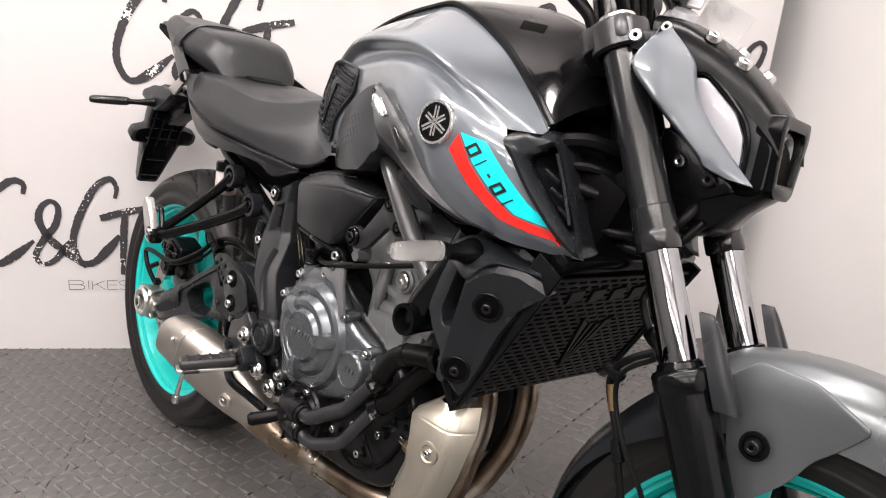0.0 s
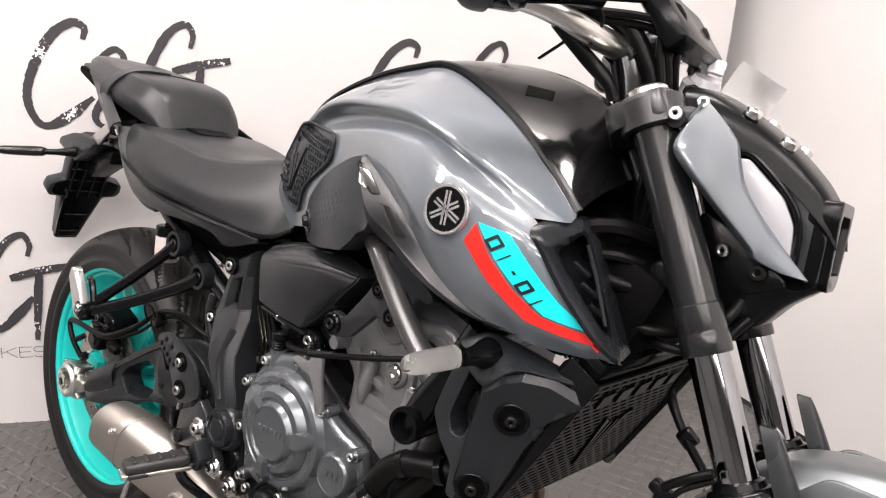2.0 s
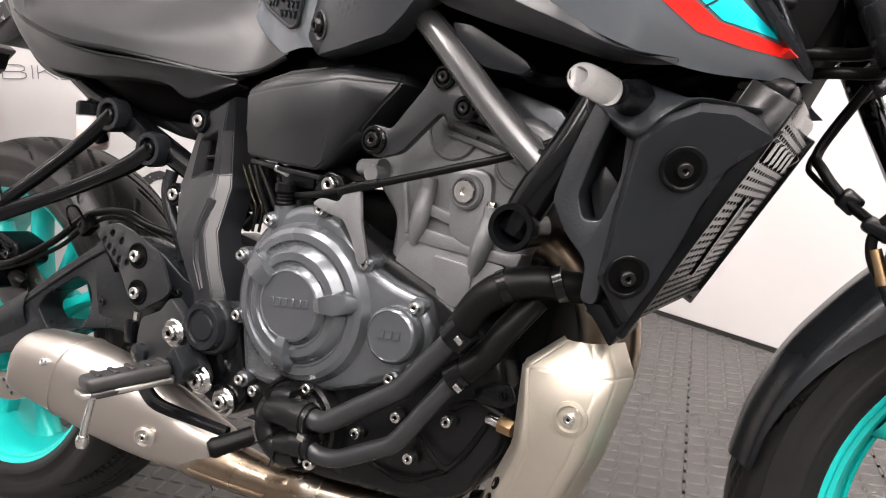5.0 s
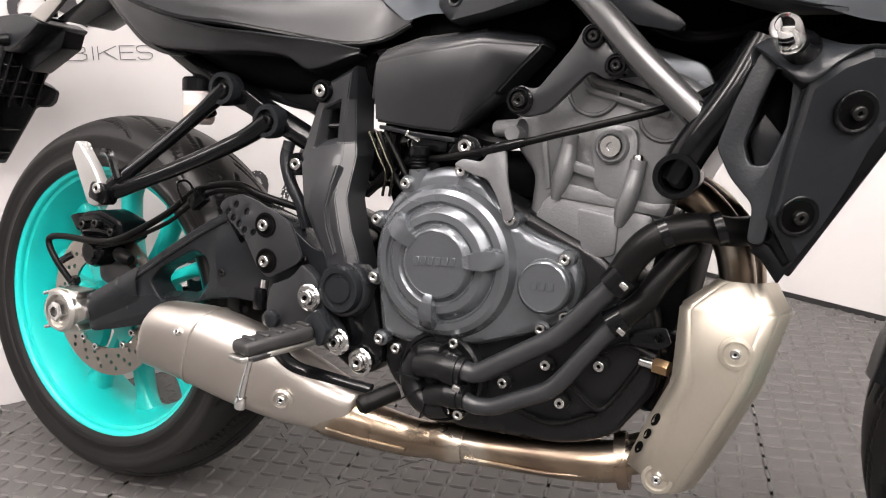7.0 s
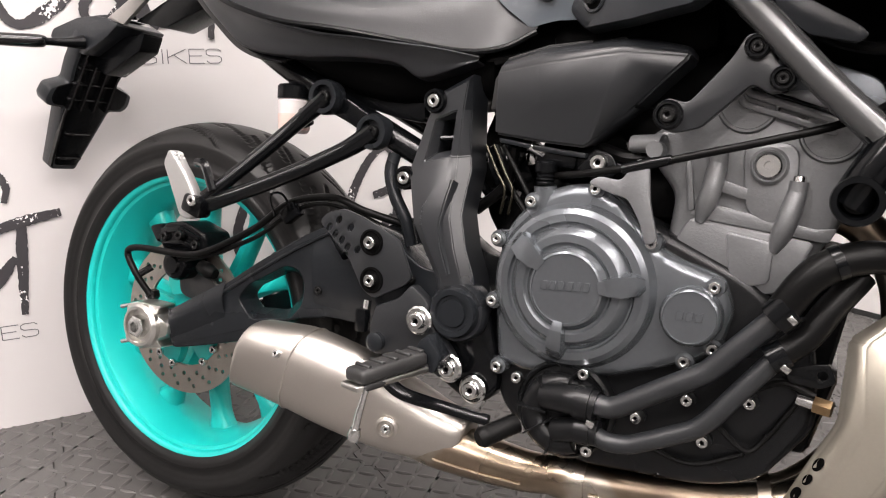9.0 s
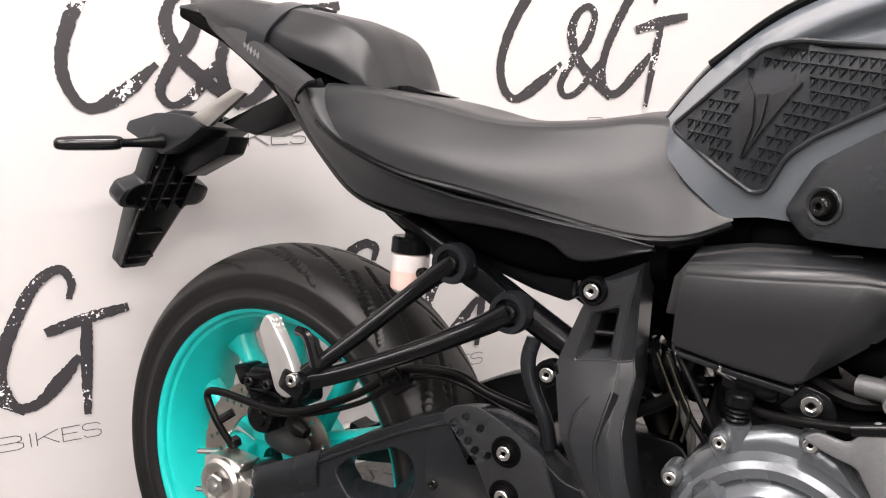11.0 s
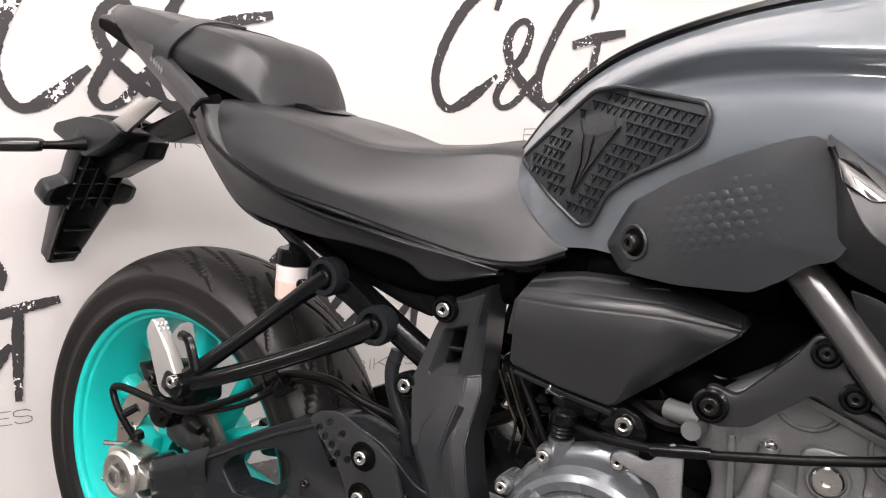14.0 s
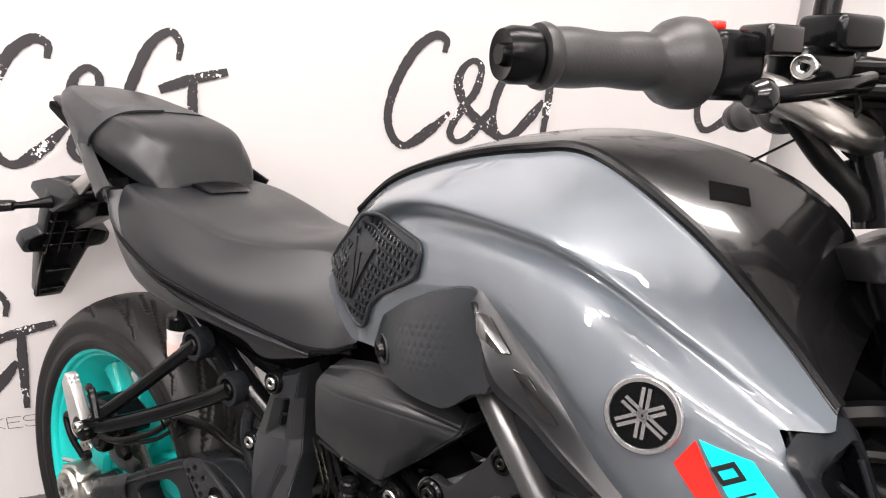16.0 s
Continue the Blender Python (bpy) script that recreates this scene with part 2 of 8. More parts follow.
def plate(outline, near, far, bevel=0.003, holes=(), bm=None, segments=2, swap=None):
    """A sheet cut to an outline in x and z. near and far: the y of its two faces, numbers or functions of x, z."""
    own = bmesh.new()
    loops = []
    for loop in (outline, *holes):
        vs = [own.verts.new((x, 0, z)) for x, z in loop]
        loops += [own.edges.new((a, b)) for a, b in zip(vs, vs[1:] + vs[:1])]
    if holes:
        bmesh.ops.triangle_fill(own, use_beauty=True, use_dissolve=True, edges=loops, normal=(0, -1, 0))
    else:
        own.faces.new(own.verts[:])
    own.normal_update()
    for f in own.faces:
        if f.normal.y > 0:
            f.normal_flip()
    ext = bmesh.ops.extrude_face_region(own, geom=own.faces[:])
    back = {v for v in ext["geom"] if isinstance(v, bmesh.types.BMVert)}
    for v in own.verts:
        rule = near if v in back else far
        v.co.y = rule(v.co.x, v.co.z) if callable(rule) else rule
    bmesh.ops.recalc_face_normals(own, faces=own.faces)
    if bevel:
        own.normal_update()
        sharp = [e for e in own.edges if len(e.link_faces) == 2 and e.calc_face_angle(0) > 0.6]
        bmesh.ops.bevel(own, geom=sharp, offset=bevel, segments=segments, affect="EDGES", profile=0.5, clamp_overlap=True)
    if bm is None:
        return own
    return join(bm, own)


def join(bm, other, m=None):
    me = bpy.data.meshes.new("scratch")
    other.to_mesh(me)
    other.free()
    if m is not None:
        me.transform(m)
    bm.from_mesh(me)
    bpy.data.meshes.remove(me)
    return bm


def loft(sections, nu=6, nv=6, mirror=False, cap=False, thick=0.0):
    """A smooth skin over sections, each a list of points. mirror: joined with its image across y = 0."""
    rows = [catmull(s, nv) for s in sections]
    cols = [catmull([r[j] for r in rows], nu) for j in range(len(rows[0]))]
    bm = bmesh.new()
    grid = [[bm.verts.new(c[i]) for c in cols] for i in range(len(cols[0]))]
    for a, b in zip(grid, grid[1:]):
        for j in range(len(a) - 1):
            bm.faces.new((a[j], a[j + 1], b[j + 1], b[j]))
    if cap:
        for g in (grid[0], grid[-1]):
            c = bm.verts.new(sum((v.co for v in g), Vector()) / len(g))
            for v, w in zip(g, g[1:]):
                bm.faces.new((v, w, c))
    if mirror:
        geo = bmesh.ops.duplicate(bm, geom=bm.verts[:] + bm.edges[:] + bm.faces[:])["geom"]
        for v in geo:
            if isinstance(v, bmesh.types.BMVert):
                v.co.y = -v.co.y
        bmesh.ops.remove_doubles(bm, verts=bm.verts[:], dist=0.0004)
    bmesh.ops.recalc_face_normals(bm, faces=bm.faces[:])
    if thick:
        bmesh.ops.solidify(bm, geom=bm.faces[:], thickness=thick)
    return bm


def block(size, m, bevel=0.003, bm=None, segments=2, taper=1.0):
    own = bmesh.new()
    bmesh.ops.create_cube(own, size=1)
    for v in own.verts:
        k = taper if v.co.z > 0 else 1.0
        v.co = Vector((v.co.x * size[0] * k, v.co.y * size[1] * k, v.co.z * size[2]))
    if bevel:
        bmesh.ops.bevel(own, geom=own.edges[:], offset=bevel, segments=segments, affect="EDGES", profile=0.5, clamp_overlap=True)
    own.transform(m)
    return own if bm is None else join(bm, own)


def pillow(outline, rule, thick, bulge, edge=0.004, rings=7):
    """A domed panel over an outline in x and z: rule gives the y of its rim, bulge how far it swells outward."""
    cx, cz = sum(q[0] for q in outline) / len(outline), sum(q[1] for q in outline) / len(outline)
    levels = [(1.0, thick, 0.0), (1.0, edge, 0.0), (0.994, edge * 0.4, 0.0), (0.98, 0.0, 0.0)] + [(0.98 * (1 - k / rings), 0.0, 1.0) for k in range(1, rings)]
    bm = bmesh.new()
    loops = []
    for s, back, full in levels:
        row = []
        for x, z in outline:
            px_, pz = cx + (x - cx) * s, cz + (z - cz) * s
            row.append(bm.verts.new((px_, rule(px_, pz) + back - bulge * full * (1 - (s / 0.98) ** 2), pz)))
        loops.append(row)
    n = len(outline)
    for a, b in zip(loops, loops[1:]):
        for k in range(n):
            bm.faces.new((a[k], a[(k + 1) % n], b[(k + 1) % n], b[k]))
    tip = bm.verts.new((cx, rule(cx, cz) - bulge, cz))
    for k in range(n):
        bm.faces.new((loops[-1][k], loops[-1][(k + 1) % n], tip))
    bm.faces.new(loops[0])
    bmesh.ops.recalc_face_normals(bm, faces=bm.faces[:])
    return bm


def shell3(outline, normal, inset=0.88, lift=0.006, back=0.02, rise=1.15):
    """A plate with a bevelled border over an outline in space: rim, inner face and a turned-back edge."""
    pts = [Vector(q) for q in outline]
    c = sum(pts, Vector()) / len(pts)
    nrm_ = Vector(normal).normalized()
    bm = bmesh.new()
    loops = []
    for s, h in ((0.97, -back), (1.0, -0.002), (0.995, 0.0), (inset, lift), (inset - 0.03, lift * 1.04), (inset * 0.5, lift * rise)):
        loops.append([bm.verts.new(c + (q - c) * s + nrm_ * h) for q in pts])
    n = len(pts)
    for a, b in zip(loops, loops[1:]):
        for k in range(n):
            bm.faces.new((a[k], a[(k + 1) % n], b[(k + 1) % n], b[k]))
    tip = bm.verts.new(c + nrm_ * lift * rise)
    for k in range(n):
        bm.faces.new((loops[-1][k], loops[-1][(k + 1) % n], tip))
    bmesh.ops.recalc_face_normals(bm, faces=bm.faces[:])
    return bm


def smooth_loop(points, n=4):
    """A closed outline in space, rounded through its points."""
    p = [np.array(q, float) for q in points]
    out = []
    for k in range(len(p)):
        a, b, c, d = p[k - 1], p[k], p[(k + 1) % len(p)], p[(k + 2) % len(p)]
        for i in range(n):
            t = i / n
            out.append(tuple(0.5 * (2 * b + (c - a) * t + (2 * a - 5 * b + 4 * c - d) * t * t + (3 * b - a - 3 * c + d) * t ** 3)))
    return out


def dense(outline, step=0.008):
    """The same outline with more points on its long sides."""
    out = []
    for a, b in zip(outline, outline[1:] + outline[:1]):
        n = max(1, int(math.dist(a, b) / step))
        out += [(a[0] + (b[0] - a[0]) * k / n, a[1] + (b[1] - a[1]) * k / n) for k in range(n)]
    return out


def surface_of(ob):
    """The y of an object's outer face at x, z."""
    own = bmesh.new()
    own.from_mesh(ob.data)
    tree = BVHTree.FromBMesh(own)
    own.free()

    def rule(x, z):
        hit = tree.ray_cast(Vector((x, -0.6, z)), Vector((0, 1, 0)))
        return hit[0].y if hit[0] is not None else tree.find_nearest(Vector((x, -0.2, z)))[0].y
    return rule


def mirrored(bm):
    """The same form on the other side of the bike."""
    for v in bm.verts:
        v.co.y = -v.co.y
    bmesh.ops.reverse_faces(bm, faces=bm.faces[:])
    return bm


def oval(cx, cz, rx, rz, n=16, turn=0.0):
    out = []
    for k in range(n):
        a = 2 * math.pi * k / n
        x, z = rx * math.cos(a), rz * math.sin(a)
        out.append((cx + x * math.cos(turn) - z * math.sin(turn), cz + x * math.sin(turn) + z * math.cos(turn)))
    return out


def rounded(points, r, n=4):
    """An outline with its corners rounded off."""
    out = []
    for i, q in enumerate(points):
        q = np.array(q, float)
        a, b = np.array(points[i - 1], float) - q, np.array(points[(i + 1) % len(points)], float) - q
        la, lb = np.linalg.norm(a), np.linalg.norm(b)
        k = min(r, 0.45 * la, 0.45 * lb)
        p0, p1 = q + a / la * k, q + b / lb * k
        for j in range(n + 1):
            t = j / n
            out.append(tuple((1 - t) ** 2 * p0 + 2 * t * (1 - t) * q + t * t * p1))
    return out


# one bolt head of unit radius, drawn along +z
def bolt_mesh(name, material):
    bm = lathe([(0, -0.5), (1.0, -0.5), (1.0, 0.5), (0.94, 0.64), (0.84, 0.72), (0.50, 0.72), (0.40, 0.66)], (0, 0, 0), (0, 0, 1), 18)
    lathe([(0.40, 0.66), (0.34, 0.62), (0.32, 0.30), (0, 0.30)], (0, 0, 0), (0, 0, 1), 6, bm)
    bmesh.ops.recalc_face_normals(bm, faces=bm.faces[:])
    me = finish(name, bm, material, 30)
    me.materials.append(DARK)
    # the socket floor is coloured near black to hold its shade
    for f in me.polygons:
        if math.hypot(f.center.x, f.center.y) < 0.33 and f.center.z < 0.6:
            f.material_index = 1
    return me


BOLT_MESH = bolt_mesh("bolt", BOLT)
DARK_BOLT_MESH = bolt_mesh("dark_bolt", BLACK_BOLT)


def bolt(parent, place, r=0.007, axis=(0, -1, 0), mesh=None):
    ob = new("bolt", mesh or BOLT_MESH)
    ob.parent = parent
    turn = Vector(axis).to_track_quat("Z", "Y").to_matrix().to_4x4()
    ob.matrix_local = Matrix.Translation(place) @ turn @ Matrix.Diagonal((r, r, r, 1))
    return ob

# ---- the room ----
ALONG = Vector((0.57448, 0.81852, 0))          # along the printed wall
ACROSS = Vector((0.81852, -0.57448, 0))        # from that wall into the room
WALL_AT = Vector((-0.20655, 0.43236, 0.96212))  # a point of the printed wall
RISE = Vector((0.02857, -0.02005, 0.99939))    # the sheet leans a little into the room


def wall_place(s, v, lift=0.0):
    """A place on the printed wall: s along it, v up it."""
    low = max(0.0, min(1.0, (0.1 - v) / 1.0))
    back = 0.075 * low * max(0.0, min(1.0, (s + 0.3) / 1.6))
    return WALL_AT + ALONG * float(s) + RISE * float(v) + ACROSS * float(lift - back)


def sheet(rows, thick_dir):
    bm = bmesh.new()
    grid = [[bm.verts.new(q) for q in r] for r in rows]
    back = [[bm.verts.new(Vector(q) + thick_dir) for q in r] for r in rows]
    for g, flip in ((grid, False), (back, True)):
        for a, b in zip(g, g[1:]):
            for j in range(len(a) - 1):
                q = (a[j], a[j + 1], b[j + 1], b[j])
                bm.faces.new(q[::-1] if flip else q)
    n, m = len(rows), len(rows[0])
    rim = [(i, 0) for i in range(n)] + [(n - 1, j) for j in range(1, m)] + [(i, m - 1) for i in range(n - 2, -1, -1)] + [(0, j) for j in range(m - 2, 0, -1)]
    for (i, j), (k, l) in zip(rim, rim[1:] + rim[:1]):
        bm.faces.new((grid[i][j], back[i][j], back[k][l], grid[k][l]))
    bmesh.ops.recalc_face_normals(bm, faces=bm.faces[:])
    return bm


CORNER_S = 1.39
FOOT_V = -0.9615
wall_a = part("wall_north", sheet([[wall_place(s, v) for s in np.linspace(-3.6, CORNER_S, 21)] for v in np.linspace(FOOT_V, 2.04, 12)], -ACROSS * 0.08), WHITE)
tagged(wall_a, "white printed display wall with black brush-lettered motifs", "wall", kind="structure")

corner = Vector((0.585, 1.735, 0))
OUT = Vector((0.8655, -0.5009, 0))
wall_b = part("wall_east", sheet([[corner + OUT * d + Vector((0, 0, z)) for d in (-0.12, 0.6, 2, 8.2)] for z in (0.0, 0.4, CEILING)], Vector((0.5009, 0.8655, 0)) * 0.1), WHITE_B)
tagged(wall_b, "plain white painted side wall beside the printed wall", "wall", kind="structure")
skirt = part("baseboard", sheet([[corner + OUT * d + Vector((-0.002, -0.004, z)) for d in (-0.1, 8.2)] for z in (0.0, 0.016)], Vector((0.0006, 0.0012, 0))), SKIRT)
tagged(skirt, "thin black strip at the foot of the white wall", "baseboard", kind="structure")

# two unseen walls, added to close the room and hold down the fill light
far_a = corner + OUT * 8.2
left_a = wall_place(-3.6, FOOT_V)
left_a.z = 0
back_a = left_a + OUT * 8.2
wall_c = part("unseen_wall_south", sheet([[far_a + (back_a - far_a) * k + Vector((0, 0, z)) for k in (-0.05, 0.5, 1.05)] for z in (0, CEILING)], OUT * 0.1), FAR_PAINT)
tagged(wall_c, "unseen grey wall added across the showroom", "wall", kind="structure")
wall_d = part("unseen_wall_west", sheet([[left_a + OUT * d + Vector((0, 0, z)) for d in (-0.1, 2.5, 8.2)] for z in (0, CEILING)], -ALONG * 0.1), FAR_PAINT)
tagged(wall_d, "unseen grey wall added at the end of the showroom", "wall", kind="structure")
mid = (corner + far_a + left_a + back_a) / 4
roof = part("ceiling", block((6.4, 9.2, 0.1), Matrix.Translation((mid.x, mid.y, CEILING + 0.05)) @ Matrix.Rotation(math.atan2(ALONG.y, ALONG.x), 4, "Z"), 0), CEIL)
tagged(roof, "plain pale grey showroom ceiling", "ceiling", kind="structure")
ground = part("floor", block((6.4, 9.2, 0.1), Matrix.Translation((mid.x, mid.y, -0.0585)) @ Matrix.Rotation(math.atan2(ALONG.y, ALONG.x), 4, "Z"), 0), SKIRT)
tagged(ground, "dark floor slab under the rubber mats", "floor", kind="structure")


# ceiling lights: open battens of three bare tubes
TUBE_GLOW = lamp_material("lit_tube", 6.0)
HOUSING = node_material("white_housing", (0.75, 0.75, 0.74), 0.4, 0, 0.02, 30)


def batten(place, turn):
    base = new("ceiling_light")
    base.matrix_world = Matrix.Translation(place) @ Matrix.Rotation(turn, 4, "Z")
    part("housing", block((1.25, 0.30, 0.04), Matrix.Translation((0, 0, -0.02)), 0.004), HOUSING, base)
    for y in (-0.1, 0.0, 0.1):
        part("tube", tube([(-0.59, y, -0.062), (0.59, y, -0.062)], 0.014, 10, 1), TUBE_GLOW, base, "lit white fluorescent tube")
    for x in (-0.4, 0.4):
        part("hanging_rod", tube([(x, 0, 0), (x, 0, CEILING - LAMP_Z)], 0.005, 8, 1), HOUSING, base)
    for x in (-0.6, 0.6):
        part("end_cap", block((0.03, 0.27, 0.035), Matrix.Translation((x, 0, -0.055)), 0.004), HOUSING, base)
    return tagged(base, "white ceiling batten with three lit fluorescent tubes", "ceiling light", "ceiling lights")


def lamp(place, turn, share):
    """The light of one batten below its tubes, and an added uplight that brightens the ceiling."""
    for z, watts, flip in ((LAMP_Z - 0.085, LAMP_WATTS, 0.0), (LAMP_Z + 0.02, UP_WATTS, math.pi)):
        data = bpy.data.lights.new("batten_and_fill_light", "AREA")
        data.shape, data.size, data.size_y = "RECTANGLE", 1.18, 0.24
        data.energy, data.color = watts * share, (1.0, 0.916, 0.893)
        ob = new("batten_and_fill_light", data)
        ob.matrix_world = Matrix.Translation((place.x, place.y, z)) @ turn @ Matrix.Rotation(flip, 4, "X")


first = batten(Vector((1.1, -0.9, LAMP_Z)), math.atan2(ALONG.y, ALONG.x))
# unseen rows: places and shares set by how they light the bike's side
for a, b, share in [(a, b, share) for b, share in ((1.25, 0.95), (2.95, 1.0), (4.65, 0.75), (6.35, 0.6)) for a in (0.65, -0.85, -2.35)]:
    spot = corner - ALONG * (1.7 - a) + OUT * b
    turn = Matrix.Rotation(math.atan2(ALONG.y, ALONG.x), 4, "Z")
    lamp(spot, turn, share)
    if (a, b) == (0.65, 1.25):
        first.matrix_world = Matrix.Translation((spot.x, spot.y, LAMP_Z)) @ turn
    else:
        copy_thing(first, Matrix.Translation((spot.x, spot.y, LAMP_Z)) @ turn)


# brush motifs printed on the wall
def brush(path, widths, bm, rnd, lift):
    """A dry brush stroke laid on the wall: a ribbon with frayed edges."""
    line = catmull([(*q, w) for q, w in zip(path, widths)], 14)
    last = None
    for i, q in enumerate(line):
        a, b = line[max(i - 1, 0)], line[min(i + 1, len(line) - 1)]
        t = Vector((b[0] - a[0], b[1] - a[1])).normalized()
        nrm = Vector((-t.y, t.x))
        w1, w2 = q[2] * (0.5 + rnd.uniform(-0.06, 0.06)), q[2] * (0.5 + rnd.uniform(-0.06, 0.06))
        pair = [bm.verts.new(wall_place(q[0] + nrm.x * w1, q[1] + nrm.y * w1, lift)), bm.verts.new(wall_place(q[0] - nrm.x * w2, q[1] - nrm.y * w2, lift))]
        if last:
            bm.faces.new((last[0], last[1], pair[1], pair[0]))
        last = pair


STROKES = [
    ([(.464, .035), (.468, .062), (.440, .072), (.395, .040), (.353, -.031), (.334, -.100), (.346, -.152), (.375, -.172), (.425, -.145), (.480, -.100)],
     (.012, .016, .020, .022, .022, .020, .018, .018, .026, .010)),
    ([(.615, -.176), (.565, -.135), (.520, -.090), (.499, -.041), (.508, -.002), (.535, .016), (.553, -.004), (.540, -.054), (.506, -.097), (.482, -.142), (.495, -.168), (.527, -.160), (.562, -.120), (.578, -.098)],
     (.012, .022, .022, .022, .018, .014, .016, .020, .020, .018, .012, .016, .020, .010)),
    ([(.706, .028), (.713, .060), (.695, .084), (.655, .058), (.612, -.016), (.586, -.090), (.590, -.140), (.608, -.165), (.640, -.160), (.680, -.120), (.712, -.080)],
     (.010, .014, .016, .020, .022, .020, .020, .018, .020, .026, .012)),
    ([(.663, -.030), (.726, -.012), (.801, .002)], (.018, .022, .016)),
    ([(.730, -.014), (.722, -.094), (.714, -.198)], (.018, .020, .012)),
]
# the word below each motif: B I K E S in hairline strokes
GLYPHS = (
    (((0, 0), (0, 1), (.75, 1), (.95, .88), (.95, .62), (.75, .52), (0, .52)), ((.75, .52), (1, .4), (1, .12), (.78, 0), (0, 0))),
    (((.5, 0), (.5, 1)),),
    (((0, 0), (0, 1)), ((0, .42), (1, 1)), ((.32, .6), (1, 0))),
    (((1, 0), (0, 0), (0, 1), (1, 1)), ((0, .52), (.85, .52))),
    (((0, .18), (.2, 0), (.8, 0), (1, .14), (1, .4), (.8, .5), (.2, .52), (0, .64), (0, .88), (.2, 1), (.8, 1), (1, .84)),),
)
BARS = ((.562, .604), (.612, .620), (.626, .662), (.668, .698), (.702, .732))


def motif(s0, v0, seed):
    rnd = random.Random(seed)
    thing = new("wall_print")
    strokes = [([(x - 0.807 + s0, y + v0) for x, y in line], w) for line, w in STROKES]
    for k, (line, w) in enumerate(strokes):
        line = [q for q in line]
        keep = [i for i, q in enumerate(line) if q[0] < CORNER_S - 0.012]
        if len(keep) < 2:
            continue
        bm = bmesh.new()
        brush([line[i] for i in keep], [w[i] for i in keep], bm, rnd, 0.0016 + 0.0005 * k)
        part("brush_stroke", bm, INK, thing)
    for k, (a, b) in enumerate(BARS):
        a, b = a - 0.807 + s0, b - 0.807 + s0
        if b > CORNER_S:
            continue
        bm = bmesh.new()
        w = 0.0018
        for line in GLYPHS[k]:
            for (x1, z1), (x2, z2) in zip(line, line[1:]):
                p0, p1 = Vector((a + (b - a) * x1, -.2455 + 0.028 * z1)), Vector((a + (b - a) * x2, -.2455 + 0.028 * z2))
                side_ = Vector((-(p1 - p0).y, (p1 - p0).x)).normalized() * (w / 2)
                bm.faces.new([bm.verts.new(wall_place(q.x, q.y + v0, 0.0016)) for q in (p0 - side_, p1 - side_, p1 + side_, p0 + side_)])
        part("letter", bm, THIN_INK, thing)
    return tagged(thing, "black brush-stroke motif above the thin grey word bikes", "wall print", "motifs on the wall")


for row in range(-2, 3):
    for col in range(-4, 3):
        s0 = col * 0.807 + (0.4035 if row % 2 else 0.0)
        v0 = row * 0.528
        if s0 - 0.48 < CORNER_S and -2.9 < s0 and FOOT_V + 0.26 < v0 < 1.7:
            motif(s0, v0, row * 31 + col)


# interlocking rubber mats with a tread-plate relief
TILE = 0.50


def mat_tile():
    bm = bmesh.new()
    outline = []
    teeth = 8
    gap = 0.0012
    for side in range(4):
        for i in range(teeth):
            for f in (0.08, 0.92):
                t = (i + f) / teeth * TILE
                o = 0.009 if i % 2 else -0.009
                q = {0: (t, o), 1: (TILE + o * 1, t), 2: (TILE - t, TILE + o), 3: (0 + o, TILE - t)}[side]
                if side in (2, 3):
                    i2 = teeth - 1 - i
                    o2 = 0.009 if i2 % 2 else -0.009
                    q = {2: (TILE - t, TILE + o2), 3: (o2, TILE - t)}[side]
                outline.append(q)
    cx = TILE / 2
    outline = [(cx + (x - cx) * (1 - gap / cx), cx + (y - cx) * (1 - gap / cx)) for x, y in outline]
    vs = [bm.verts.new((x, y, 0)) for x, y in outline]
    low = [bm.verts.new((x, y, -0.008)) for x, y in outline]
    bm.faces.new(vs)
    for a, b, c, d in zip(vs, vs[1:] + vs[:1], low[1:] + low[:1], low):
        bm.faces.new((a, d, c, b))
    pitch = TILE / 17
    for i in range(17):
        for j in range(17):
            x, y = (i + 0.5) * pitch, (j + 0.5) * pitch
            a = math.pi / 4 if (i + j) % 2 else -math.pi / 4
            c, s = math.cos(a), math.sin(a)
            ring, top = [], []
            for k in range(8):
                th = 2 * math.pi * k / 8
                u, v = math.cos(th) * 0.0165, math.copysign(abs(math.sin(th)) ** 1.3, math.sin(th)) * 0.0052
                ring.append(bm.verts.new((x + u * c - v * s, y + u * s + v * c, 0.0)))
                u, v = u * 0.72, v * 0.42
                top.append(bm.verts.new((x + u * c - v * s, y + u * s + v * c, 0.0027)))
            for k in range(8):
                bm.faces.new((ring[k], ring[(k + 1) % 8], top[(k + 1) % 8], top[k]))
            bm.faces.new(top)
    bm.normal_update()
    for f in bm.faces:
        if f.normal.z < -0.3:
            f.normal_flip()
    return finish("mat_tile", bm, MAT, 50)


TILE_MESH = mat_tile()
origin = Vector((-0.45, 0.03, 0)) - ALONG * TILE * 8 + Vector((0, 0, 0))
for i in range(0, 13):
    for j in range(-1, 9):
        q = origin + ALONG * (TILE * i) + ACROSS * (TILE * j + 0.12 - TILE)
        if (q + ALONG * 0.25 + ACROSS * 0.25 - Vector((0.6, 0.0, 0))).length > 3.2:
            continue
        mid_q = q + ALONG * 0.25 + ACROSS * 0.25
        if (mid_q - WALL_AT).dot(ACROSS) < -0.36 or (mid_q - corner).dot(Vector((0.5009, 0.8655, 0))) > 0.38:
            continue
        ob = new("floor_mat", TILE_MESH)
        ob.matrix_world = Matrix.Translation(q) @ Matrix.Rotation(math.atan2(ACROSS.y, ACROSS.x), 4, "Z")
        tagged(ob, "grey-black interlocking rubber floor mat with tread-plate relief", "floor mat", "rubber floor mats")

# ---- the motorcycle ----
LEAN = 8.047
bike = new("motorcycle")
